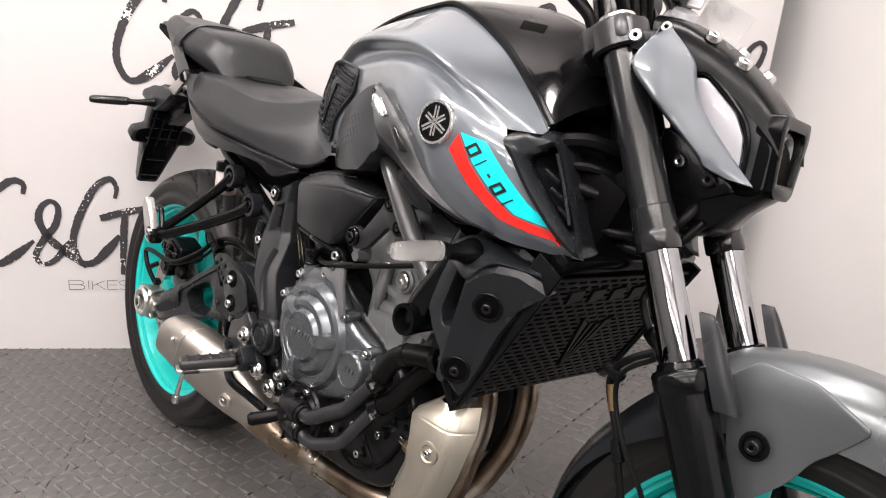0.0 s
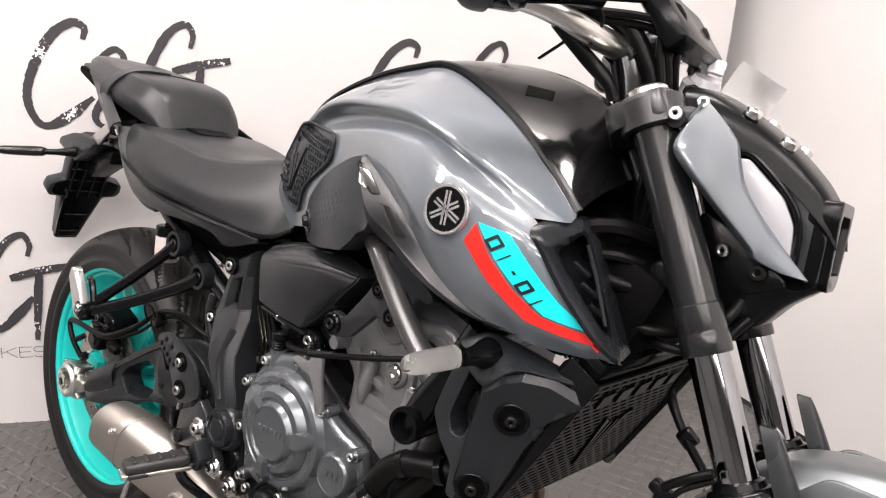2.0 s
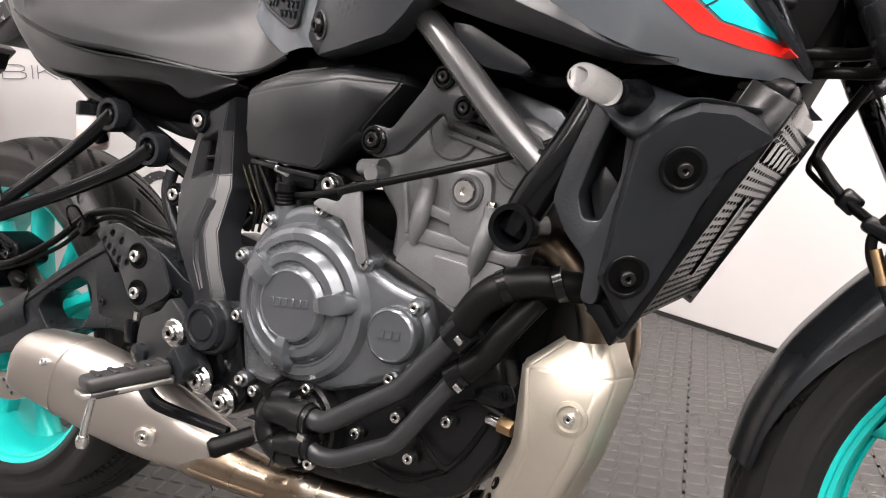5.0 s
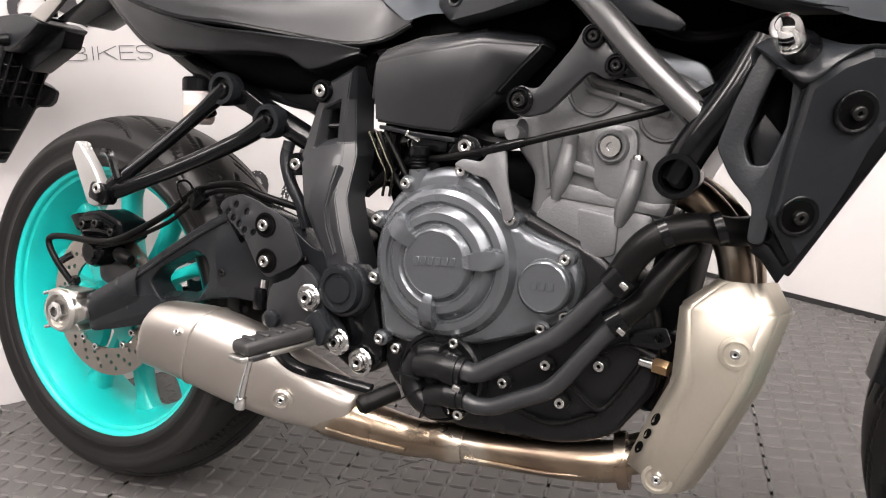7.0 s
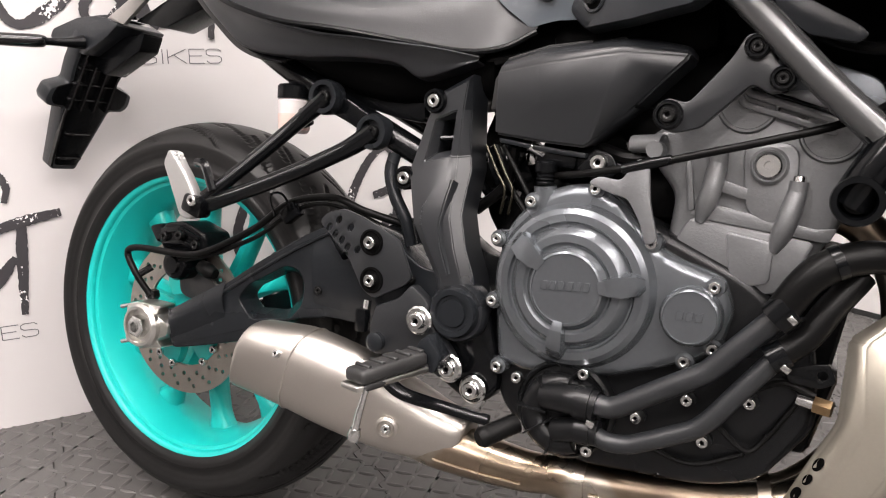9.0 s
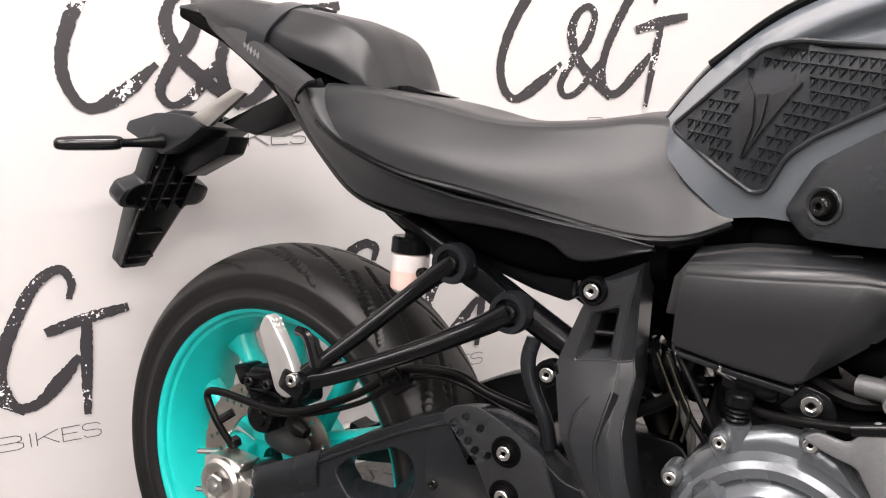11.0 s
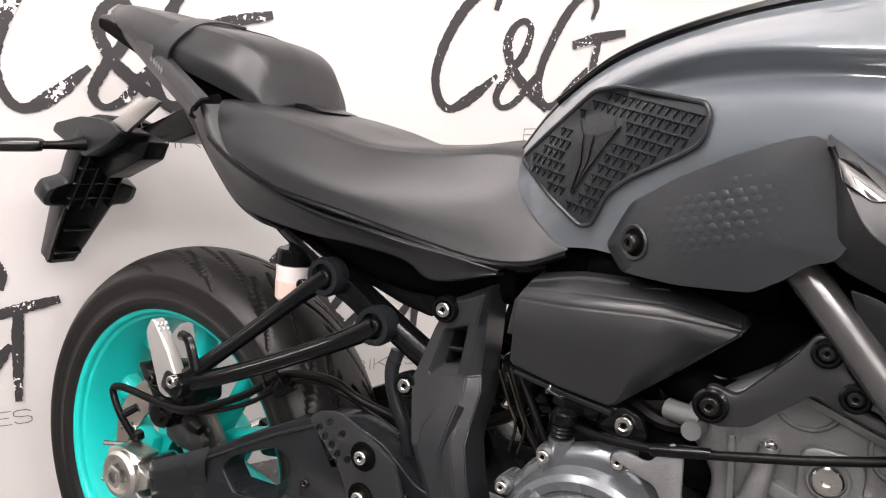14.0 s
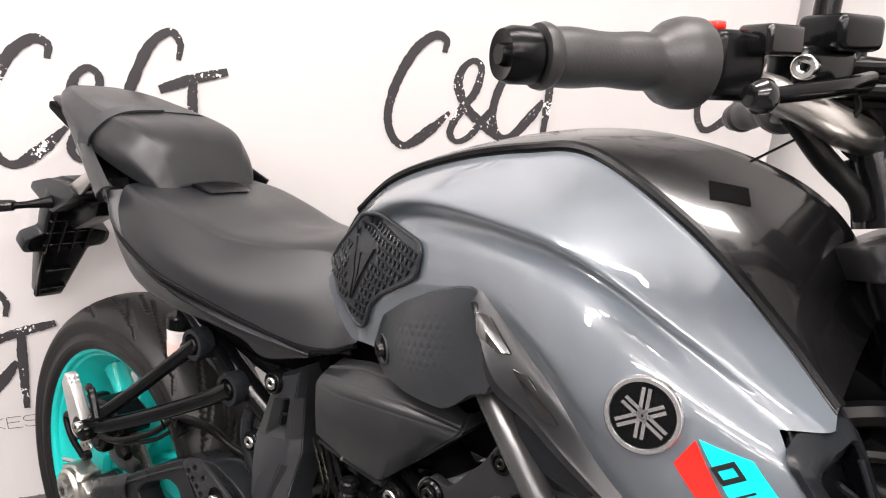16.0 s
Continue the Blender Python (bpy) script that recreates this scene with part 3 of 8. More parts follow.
bike.matrix_world = pose(0, 0, 0.0009, -LEAN)
tagged(bike, "grey naked motorcycle with teal wheels, leaning on its side stand", "motorcycle")

# steering head: everything on the fork is turned a little to the left
STEER, RAKE, BASE = radians(6.0), radians(24.8), 1.404
HEAD = Vector((BASE + 0.09, 0, 0))
HEAD_AXIS = Vector((-math.sin(RAKE), 0, math.cos(RAKE)))
TURN = Matrix.Translation(HEAD) @ Matrix.Rotation(STEER, 4, HEAD_AXIS) @ Matrix.Translation(-HEAD)


def steered(bm):
    bm.transform(TURN)
    return bm


def fork_x(z):
    """The fork legs' x at a height, wheel straight."""
    return BASE + 0.09 + 0.0485 - math.tan(RAKE) * z


# wheels
def tyre_mesh(centre, outer, half, bead, lip, grooves, seed):
    """Turned tyre skin with the tread grooves sunk into it."""
    nth, prof = 1260, []
    side = [(bead, -lip), (bead + 0.012, -lip - 0.006), (bead + 0.028, -half * 0.96), (bead + 0.045, -half), (outer - 0.032, -half * 0.97),
            (outer - 0.018, -half * 0.80), (outer - 0.007, -half * 0.52), (outer - 0.0015, -half * 0.24)]
    prof = catmull(side + [(outer, 0)] + [(r, -y) for r, y in side[::-1]], 7)
    prof = np.array(prof)
    th = np.linspace(0, 2 * np.pi, nth, endpoint=False)
    R = np.repeat(prof[:, 0][None], nth, 0)
    Y = np.repeat(prof[:, 1][None], nth, 0)
    A = np.repeat(th[:, None], len(prof), 1)
    Y = Y + np.sign(Y) * (0.0014 * np.exp(-((R - bead - 0.016) / 0.0016) ** 2) + 0.0010 * np.exp(-((R - bead - 0.034) / 0.0014) ** 2)) * (np.abs(Y) > 0.6 * half)
    u = np.abs(Y) / half
    sign = np.sign(Y)
    per = 2 * np.pi / grooves
    deep = np.zeros_like(R)
    for off, lo, hi, lean, wide in ((0.0, 0.12, 0.86, 0.78, 0.020), (0.45, 0.36, 0.96, 0.55, 0.017), (0.72, 0.05, 0.46, 0.90, 0.018)):
        ph = (A + lean * u ** 1.5 + off * per + np.where(sign > 0, 0.5 * per, 0)) % per - per / 2
        body = np.clip((wide - np.abs(ph)) / (0.4 * wide), 0, 1) * np.clip((u - lo) / 0.03, 0, 1) * np.clip((hi - u) / 0.03, 0, 1)
        deep = np.maximum(deep, 0.0042 * body)
    on_tread = R > outer - 0.045
    R = R - deep * on_tread
    X = centre[0] + R * np.cos(A)
    Z = centre[2] + R * np.sin(A)
    co = np.stack([X, centre[1] + Y, Z], -1).reshape(-1, 3)
    m = len(prof)
    i, j = np.meshgrid(np.arange(nth), np.arange(m - 1), indexing="ij")
    k = (i + 1) % nth
    faces = np.stack([i * m + j, i * m + j + 1, k * m + j + 1, k * m + j], -1).reshape(-1, 4)
    me = bpy.data.meshes.new("tyre")
    me.from_pydata(co.tolist(), [], faces[:, ::-1].tolist())
    me.materials.append(RUBBER)
    me.polygons.foreach_set("use_smooth", np.ones(len(me.polygons), bool))
    return me


def wheel(name, centre, half, outer, lip, turn, label, hub_half, phase=0.35):
    c = Vector(centre)
    prof = [(0.229, lip), (0.2305, lip - 0.004), (0.226, lip - 0.008), (0.2215, lip - 0.012), (0.217, lip - 0.030), (0.207, lip - 0.048), (0.203, 0),
            (0.207, -lip + 0.048), (0.217, -lip + 0.030), (0.2215, -lip + 0.012), (0.226, -lip + 0.008), (0.2305, -lip + 0.004), (0.229, -lip),
            (0.2245, -lip + 0.0005), (0.2185, -lip + 0.003), (0.2165, -lip + 0.006), (0.2160, -lip + 0.0115), (0.2105, -lip + 0.0135), (0.2075, -lip + 0.020), (0.203, -lip + 0.036), (0.197, -lip + 0.054), (0.193, 0),
            (0.197, lip - 0.054), (0.203, lip - 0.036), (0.2075, lip - 0.020), (0.2105, lip - 0.0135), (0.2160, lip - 0.0115), (0.2165, lip - 0.006), (0.2185, lip - 0.003), (0.2245, lip - 0.0005)]
    bm = lathe(prof, c, (0, 1, 0), 96, closed=True)
    if turn is not None:
        bm.transform(turn)
    rim = part(name, bm, TEAL, bike, label, 34)
    bm = lathe([(0.022, -hub_half), (0.046, -hub_half), (0.05, -hub_half + 0.006), (0.043, -0.02), (0.043, 0.02), (0.05, hub_half - 0.006), (0.046, hub_half), (0.022, hub_half)], c, (0, 1, 0), 40)
    if turn is not None:
        bm.transform(turn)
    part("hub", bm, TEAL, rim)
    for k in range(5):
        for s in (-1, 1):
            a = 2 * math.pi * k / 5 + phase
            a0, a1 = a + s * 0.20, a + s * 0.33
            rows = []
            for t in np.linspace(0, 1, 7):
                r = 0.036 + t * (0.200 - 0.036)
                ang = a0 + (a1 - a0) * t ** 0.7
                w = 0.016 - 0.006 * math.sin(t * math.pi) + (0.012 * max(0, t - 0.82) / 0.18)
                d = 0.022 - 0.006 * t
                er, et = Vector((math.cos(ang), 0, math.sin(ang))), Vector((-math.sin(ang), 0, math.cos(ang)))
                o = c + er * r
                ring = [o + et * (w * x) + Vector((0, d * y, 0)) for x, y in ((-1, -.5), (-.55, -1), (.55, -1), (1, -.5), (1, .5), (.55, 1), (-.55, 1), (-1, .5))]
                rows.append(ring)
            sp = bmesh.new()
            vs = [[sp.verts.new(q) for q in ring] for ring in rows]
            for r1, r2 in zip(vs, vs[1:]):
                for x in range(8):
                    sp.faces.new((r1[x], r1[(x + 1) % 8], r2[(x + 1) % 8], r2[x]))
            bmesh.ops.recalc_face_normals(sp, faces=sp.faces[:])
            if turn is not None:
                sp.transform(turn)
            part("spoke", sp, TEAL, rim, angle=60)
    me = tyre_mesh(centre, outer, half, 0.2235, lip, 14, 3)
    if turn is not None:
        me.transform(turn)
    ob = new("tyre", me)
    ob.parent = rim
    ob["label"] = "black sports tyre with curved tread grooves"
    return rim


def brake_disc(parent, centre, r_out, r_in, side_y, turn, seed):
    c = Vector(centre)
    holes = [oval(c.x, c.z, r_in, r_in, 40)]
    for k in range(20):
        for r, off in ((0.80, 0.0), (0.86, 0.35), (0.925, 0.62)):
            a = 2 * math.pi * (k + off) / 20
            q = r_in + (r_out - r_in) * (r - 0.72) / 0.28 * 1.02
            holes.append(oval(c.x + q * math.cos(a), c.z + q * math.sin(a), 0.0038, 0.0038, 7))
    bm = plate(oval(c.x, c.z, r_out, r_out, 72), side_y - 0.0025, side_y + 0.0025, 0, holes)
    if turn is not None:
        bm.transform(turn)
    d = part("brake_disc", bm, DISC, parent, "drilled steel brake disc", 30)
    for k in range(5):
        a = 2 * math.pi * k / 5 + 0.5
        arm = plate(rounded([(c.x + r * math.cos(a + o), c.z + r * math.sin(a + o)) for r, o in ((0.040, -.42), (r_in - 0.014, -.34), (r_in + 0.004, -.24), (r_in + 0.004, .24), (r_in - 0.014, .34), (0.040, .42))], 0.004), side_y - 0.006, side_y + 0.012, 0.002)
        if turn is not None:
            arm.transform(turn)
        part("carrier_arm", arm, TEAL, d)
    return d


REAR = (0.0, 0.0, 0.315)
rear = wheel("rear_wheel", REAR, 0.083, 0.3095, 0.0765, None, "teal cast rear wheel with black tyre", 0.055, 0.72)
brake_disc(rear, REAR, 0.1225, 0.078, -0.068, None, 1)
for k in range(5):
    a = 2 * math.pi * k / 5 + 0.5
    for o in (-.2, .2):
        bolt(rear, (0.0785 * math.cos(a + o), -0.0745, 0.315 + 0.0785 * math.sin(a + o)), 0.0065)
FRONT = (BASE, 0.0, 0.30)
front = wheel("front_wheel", FRONT, 0.060, 0.30, 0.050, TURN, "teal cast front wheel with black tyre", 0.045)
for s in (-1, 1):
    brake_disc(front, FRONT, 0.141, 0.108, s * 0.062, TURN, 2)

# swingarm
SW = rounded([(0.020, 0.344), (0.045, 0.334), (0.122, 0.382), (0.196, 0.429), (0.275, 0.4735), (0.3125, 0.489), (0.349, 0.496), (0.402, 0.481), (0.454, 0.445), (0.52, 0.445), (0.545, 0.400), (0.52, 0.360),
              (0.4226, 0.3655), (0.361, 0.3625), (0.315, 0.365), (0.257, 0.355), (0.217, 0.3345), (0.165, 0.310), (0.088, 0.292), (0.030, 0.280)], 0.014)
WINDOW = rounded([(.158, .372), (.176, .393), (.240, .4265), (.264, .423), (.273, .405), (.270, .377), (.248, .353), (.182, .345)], 0.009)
SIGHT = rounded([(.160, .370), (.172, .387), (.228, .414), (.242, .412), (.249, .402), (.247, .380), (.228, .360), (.170, .356)], 0.007)


def ring_between(a, ya, b, yb, bm=None):
    """A sloping band between two outlines of equal count, at two depths."""
    bm = bm or bmesh.new()
    va = [bm.verts.new((x, ya, z)) for x, z in a]
    vb = [bm.verts.new((x, yb, z)) for x, z in b]
    n = len(a)
    for k in range(n):
        bm.faces.new((va[k], va[(k + 1) % n], vb[(k + 1) % n], vb[k]))
    bmesh.ops.recalc_face_normals(bm, faces=bm.faces[:])
    return bm


def arm_y(base, rate=0.05):
    return lambda x, z: base - rate * max(0, 0.25 - x) * 0.4


swing = part("swingarm", plate(SW, arm_y(-0.122), arm_y(-0.082), 0.008, [WINDOW], segments=3), SATIN, bike, "satin black swingarm")
part("swingarm_left", mirrored(plate(SW, arm_y(-0.122), arm_y(-0.082), 0.008)), SATIN, swing)
part("window_lip", ring_between(WINDOW, -0.117, SIGHT, -0.092), SATIN, swing, angle=60)
part("cross_tube", tube([(0.40, -0.09, 0.42), (0.40, 0.09, 0.42)], 0.045, 16, 1), FRAME, swing)
ridge = tube([(0.065, -0.1235, 0.338), (0.13, -0.1245, 0.376), (0.205, -0.1235, 0.421), (0.275, -0.123, 0.460), (0.33, -0.122, 0.480), (0.40, -0.119, 0.467)], 0.003, 8, 5)
part("ridge", ridge, SATIN, swing)
for q in ((.44, -.124, .43), (.30, -.1245, .40)):
    bolt(swing, q, 0.006, mesh=DARK_BOLT_MESH)
crown = []
for x, zt, zb in ((.03, .340, .292), (.10, .376, .322), (.135, .394, .338)):
    crown.append([(x, arm_y(-.122)(x, 0) + 0.001, zb), (x, arm_y(-.122)(x, 0) - 0.005, zb * .6 + zt * .4), (x, arm_y(-.122)(x, 0) - 0.005, zb * .3 + zt * .7), (x, arm_y(-.122)(x, 0) + 0.001, zt)])
part("arm_crown", loft(crown, 4, 4), SATIN, swing, angle=60)
crown = []
for x, zt, zb in ((.290, .470, .378), (.33, .482, .374), (.38, .474, .374), (.43, .448, .376)):
    crown.append([(x, -.1215, zb), (x, -.1275, zb * .6 + zt * .4), (x, -.1275, zb * .3 + zt * .7), (x, -.1215, zt)])
part("arm_crown", loft(crown, 4, 4), SATIN, swing, angle=60)
# chain adjuster block and axle nut
adj = part("axle_block", plate(rounded([(-0.052, 0.338), (-0.030, 0.346), (0.020, 0.344), (0.010, 0.330), (0.034, 0.318), (0.034, 0.302), (0.010, 0.292), (0.024, 0.280), (-0.030, 0.274), (-0.056, 0.282)], 0.006), -0.137, -0.105, 0.003), ALLOY, bike, "bare alloy rear axle block")
part("nut_ring", lathe([(0.033, 0.0), (0.034, 0.008), (0.030, 0.013), (0.026, 0.013), (0.024, 0.004), (0.0, 0.004)], (-0.014, -0.137, 0.311), seg=36), ALLOY, adj)
part("axle_nut", lathe([(0.017, -0.002), (0.017, 0.016), (0.014, 0.018), (0.009, 0.018), (0.008, 0.006), (0, 0.006)], (-0.014, -0.138, 0.311), seg=6), BOLT, adj, angle=20)
for z in (0.340, 0.284):
    part("adjuster_bolt", tube([(-0.085, -0.118, z - 0.012), (-0.04, -0.118, z)], 0.004, 8, 1), BOLT, adj)
part("axle", tube([(0, -0.12, 0.315), (0, 0.12, 0.315)], 0.012, 16, 1), BOLT, adj)

# rear brake caliper with its hose
cal = part("rear_caliper", plate(rounded([(-.022, .440), (-.008, .466), (.03, .471), (.076, .455), (.079, .427), (.05, .413), (.0, .411)], 0.008), -0.106, -0.05, 0.006, segments=3), PLASTIC, bike, "black rear brake caliper")
part("piston_housing", lathe([(0.0, 0.016), (0.012, 0.016), (0.014, 0.012), (0.021, 0.011), (0.0245, 0.005), (0.0245, -0.04)], (0.022, -0.104, 0.405), seg=32), FRAME, cal)
part("bridge_rib", plate(rounded([(-.012, .458), (.028, .464), (.068, .450), (.066, .443), (.028, .455), (-.008, .450)], 0.003), -0.110, -0.08, 0.002), FRAME, cal)
part("bridge_rib", plate(rounded([(-.006, .438), (.03, .444), (.068, .436), (.066, .429), (.03, .435), (-.004, .429)], 0.003), -0.110, -0.08, 0.002), FRAME, cal)
part("slide_boot", tube([(.062, -.098, .405), (.078, -.100, .400), (.092, -.100, .396)], (0.010, 0.012, 0.008), 14, 3), HOSE, cal)
part("caliper_ear", plate(rounded([(-.045, .458), (-.022, .464), (.0, .452), (.004, .436), (-.03, .434)], 0.006), -0.100, -0.07, 0.004), PLASTIC, cal)
part("bleed_screw", tube([(-.034, -.105, .395), (-.046, -.118, .384)], 0.006, 8, 1), BLACK_BOLT, cal)
part("banjo", lathe([(0.009, 0.0), (0.009, 0.012), (0.006, 0.014), (0, 0.014)], (-.03, -.10, .352), seg=6), BLACK_BOLT, cal, angle=20)
part("caliper_arm", plate(rounded([(.0, .40), (.05, .398), (.085, .372), (.078, .350), (.03, .348), (.005, .356)], 0.010), -0.085, -0.077, 0.002), YOKE, cal)
for q in ((.060, -.107, .438), (-.004, -.107, .446), (.032, -.112, .450)):
    bolt(cal, q, 0.0075, mesh=DARK_BOLT_MESH)
part("brake_hose", tube([(-0.030, -0.112, 0.352), (-0.050, -0.122, 0.385), (-0.068, -0.122, 0.416), (-0.04, -0.123, 0.426), (0.048, -0.122, 0.424), (0.099, -0.120, 0.434), (0.175, -0.110, 0.472), (0.230, -0.100, 0.512), (0.298, -0.095, 0.523), (0.345, -0.09, 0.508), (0.41, -0.07, 0.49)], 0.0052, 10, 6), HOSE, bike, "black rubber brake hose")
part("sensor_cable", tube([(0.02, -0.112, 0.41), (0.10, -0.116, 0.428), (0.18, -0.108, 0.462), (0.236, -0.096, 0.502), (0.298, -0.09, 0.512), (0.40, -0.07, 0.475)], 0.0034, 8, 6), HOSE, bike, "thin black sensor cable")
clip = part("hose_clip", block((0.030, 0.016, 0.022), pose(0.232, -0.10, 0.498, 0, -35, 0), 0.003), PLASTIC, bike)
part("wire_loop", tube([(0.212, -0.112, 0.492), (0.208, -0.118, 0.52), (0.226, -0.116, 0.524), (0.24, -0.112, 0.505)], 0.0018, 6, 5), FRAME, clip)

# passenger peg hanger
han = part("peg_hanger", tube([(0.299, -0.118, 0.654), (0.262, -0.130, 0.620), (0.222, -0.158, 0.575), (0.186, -0.186, 0.535), (0.166, -0.196, 0.515)], (0.013, 0.010, 0.0095, 0.0095, 0.011), 12, 5), FRAME, bike, "black passenger footpeg hanger")
part("lower_arm", tube([(0.371, -0.114, 0.611), (0.330, -0.124, 0.585), (0.265, -0.156, 0.550), (0.205, -0.184, 0.522), (0.166, -0.196, 0.508)], (0.014, 0.0115, 0.0105, 0.0105, 0.012), 12, 5), FRAME, han)
for x, y, z in ((0.299, -0.112, 0.654), (0.371, -0.106, 0.611)):
    part("boss", lathe([(0.022, -0.006), (0.0235, 0.010), (0.0215, 0.017), (0.0155, 0.017), (0.0145, 0.009), (0, 0.009)], (x, y, z), seg=32), SATIN, han)
    bolt(han, (x, y - 0.011, z), 0.0085, mesh=DARK_BOLT_MESH)
part("peg_clevis", block((0.034, 0.026, 0.026), pose(0.160, -0.205, 0.506, 0, 20, 0), 0.006), FRAME, han)
bolt(han, (0.166, -0.218, 0.513), 0.0075)
PEG_SIDE = rounded([(.1144, .5765), (.1225, .5755), (.148, .5427), (.1640, .5160), (.1621, .4937), (.1511, .4862), (.1355, .4908), (.1154, .537), (.1056, .5592)], 0.006)
pp = part("passenger_peg", plate(PEG_SIDE, -0.213, -0.196, 0.003, segments=3), PEG_ALU, bike, "bare alloy passenger footpeg, folded up")
knurl = bmesh.new()
for i in range(10):
    for j in range(3):
        k = i / 9
        block((0.0055, 0.0032, 0.0042), pose(.1255 + .0335 * k, -0.2105 + 0.006 * j, .571 - .0535 * k, 0, 58, 0), 0.001, knurl, 1)
part("grip_teeth", knurl, PEG_ALU, pp)
part("peg_spring", tube([(0.150, -0.196, 0.562), (0.166, -0.198, 0.558), (0.182, -0.200, 0.526)], 0.006, 8, 5), FRAME, pp)

# frame side plates, subframe and main tubes
# rows across the plate: y of its outer face, then left edge, two inner lines, ridge and the swept-back edge
PLATE_ROWS = (
    (-.115, ((.461, .660), (.475, .661), (.495, .671), (.502, .6745), (.503, .684))),
    (-.116, ((.447, .628), (.461, .6276), (.489, .6396), (.497, .639), (.504, .640))),
    (-.118, ((.431, .5785), (.449, .577), (.484, .584), (.494, .584), (.506, .586))),
    (-.122, ((.428, .566), (.448, .564), (.482, .570), (.495, .569), (.510, .570))),
    (-.133, ((.439, .529), (.454, .533), (.484, .541), (.496, .531), (.507, .530))),
    (-.140, ((.447, .502), (.461, .504), (.484, .509), (.497, .512), (.508, .515))),
    (-.142, ((.466, .468), (.475, .4706), (.498, .477), (.506, .474), (.517, .474))),
    (-.143, ((.4835, .438), (.4905, .440), (.508, .4456), (.517, .441), (.5285, .445))),
    (-.142, ((.486, .412), (.493, .411), (.516, .4135), (.524, .409), (.534, .411))),
)
PLATE = [q[0] for _, q in PLATE_ROWS] + [q[4] for _, q in PLATE_ROWS[::-1]]


def plate_y(x, z):
    """The outer face of the plate at a height."""
    zs = [q[2][1] for _, q in PLATE_ROWS][::-1]
    return float(np.interp(z, zs, [y for y, _ in PLATE_ROWS][::-1]))


def plate_shell():
    bm = bmesh.new()
    grid = []
    for y, q in PLATE_ROWS:
        row = [(q[0][0] + 0.004, y + 0.034, q[0][1]), (q[0][0], y + 0.003, q[0][1])] + [(x, y - 0.001, z) for x, z in q[1:3]] + [(q[3][0], y, q[3][1]), (q[4][0], y + 0.010, q[4][1]), (q[4][0] + 0.002, y + 0.050, q[4][1])]
        grid.append([bm.verts.new(v) for v in row])
    for i, (a, b) in enumerate(zip(grid, grid[1:])):
        for k in range(6):
            if (i, k) != (1, 2):
                bm.faces.new((a[k], a[k + 1], b[k + 1], b[k]))
    mouth = [grid[1][2], grid[1][3], grid[2][3], grid[2][2]]
    for dy in (0.010, 0.040):
        inner = [bm.verts.new((x, -0.117 + dy, z)) for x, z in ((.4675, .6275), (.4835, .6295), (.480, .5925), (.460, .588))]
        for k in range(4):
            bm.faces.new((mouth[k], mouth[(k + 1) % 4], inner[(k + 1) % 4], inner[k]))
        mouth = inner
    bm.faces.new((grid[0][0], grid[0][1], grid[0][2], grid[0][3], grid[0][4], grid[0][5], grid[0][6]))
    bmesh.ops.recalc_face_normals(bm, faces=bm.faces[:])
    bmesh.ops.bevel(bm, geom=[e for e in bm.edges if len(e.link_faces) == 2 and e.calc_face_angle(0) > 0.10], offset=0.0012, segments=2, affect="EDGES", clamp_overlap=True)
    return bm


side = part("frame_plate", plate_shell(), BEVEL, bike, "satin black faceted frame side plate", 13)
part("frame_plate_left", mirrored(plate(PLATE, lambda x, z: plate_y(x, z), lambda x, z: plate_y(x, z) + 0.05, 0.004)), FRAME, side)
PANEL_ROWS = (((0.4678, 0.5441), (0.4996, 0.5532)), ((0.4565, 0.5266), (0.4960, 0.5320)), ((0.4550, 0.5020), (0.4916, 0.5039)), ((0.4702, 0.4733), (0.4959, 0.4774)), ((0.4882, 0.4441), (0.5069, 0.4490)))


def raised_panel():
    """A low plateau on the plate, with sloping sides."""
    bm = bmesh.new()
    grid = []
    last = len(PANEL_ROWS) - 1
    for k, (a, b) in enumerate(PANEL_ROWS):
        d = 0.004 if k == 0 else -0.004 if k == last else 0.0
        lift = 0.004 if k in (0, last) else 0.0065
        row = [(a[0], plate_y(*a) + 0.004, a[1]), (a[0] + 0.006, plate_y(*a) - lift, a[1] + d), (b[0] - 0.005, plate_y(*b) - lift, b[1] + d), (b[0], plate_y(*b) + 0.004, b[1])]
        grid.append([bm.verts.new(q) for q in row])
    for p, q in zip(grid, grid[1:]):
        for k in range(3):
            bm.faces.new((p[k], p[k + 1], q[k + 1], q[k]))
    bmesh.ops.recalc_face_normals(bm, faces=bm.faces[:])
    bmesh.ops.bevel(bm, geom=[e for e in bm.edges if len(e.link_faces) == 2 and e.calc_face_angle(0) > 0.12], offset=0.0016, segments=2, affect="EDGES", clamp_overlap=True)
    return bm


part("raised_panel", raised_panel(), BEVEL, side, angle=13)
part("pivot_lobe", lathe([(0.036, -0.03), (0.037, -0.004), (0.034, 0.0015), (0, 0.0015)], (0.513, -0.142, 0.401), seg=40), BEVEL, side)
# added near-black block behind the slot, standing for the shade in it
part("slot_shade_back", block((0.05, 0.01, 0.07), pose(.472, -.074, .608), 0.002), DARK, side)
part("slot_pin", tube([(.460, -.105, .606), (.486, -.100, .6075)], 0.0035, 8, 1), FRAME, side)
part("pivot_cap", lathe([(0, 0.0105), (0.016, 0.0105), (0.0175, 0.008), (0.0205, 0.008), (0.022, 0.011), (0.028, 0.011), (0.0305, 0.005), (0.031, -0.01)], (0.513, -0.143, 0.401), seg=40), SATIN, side)
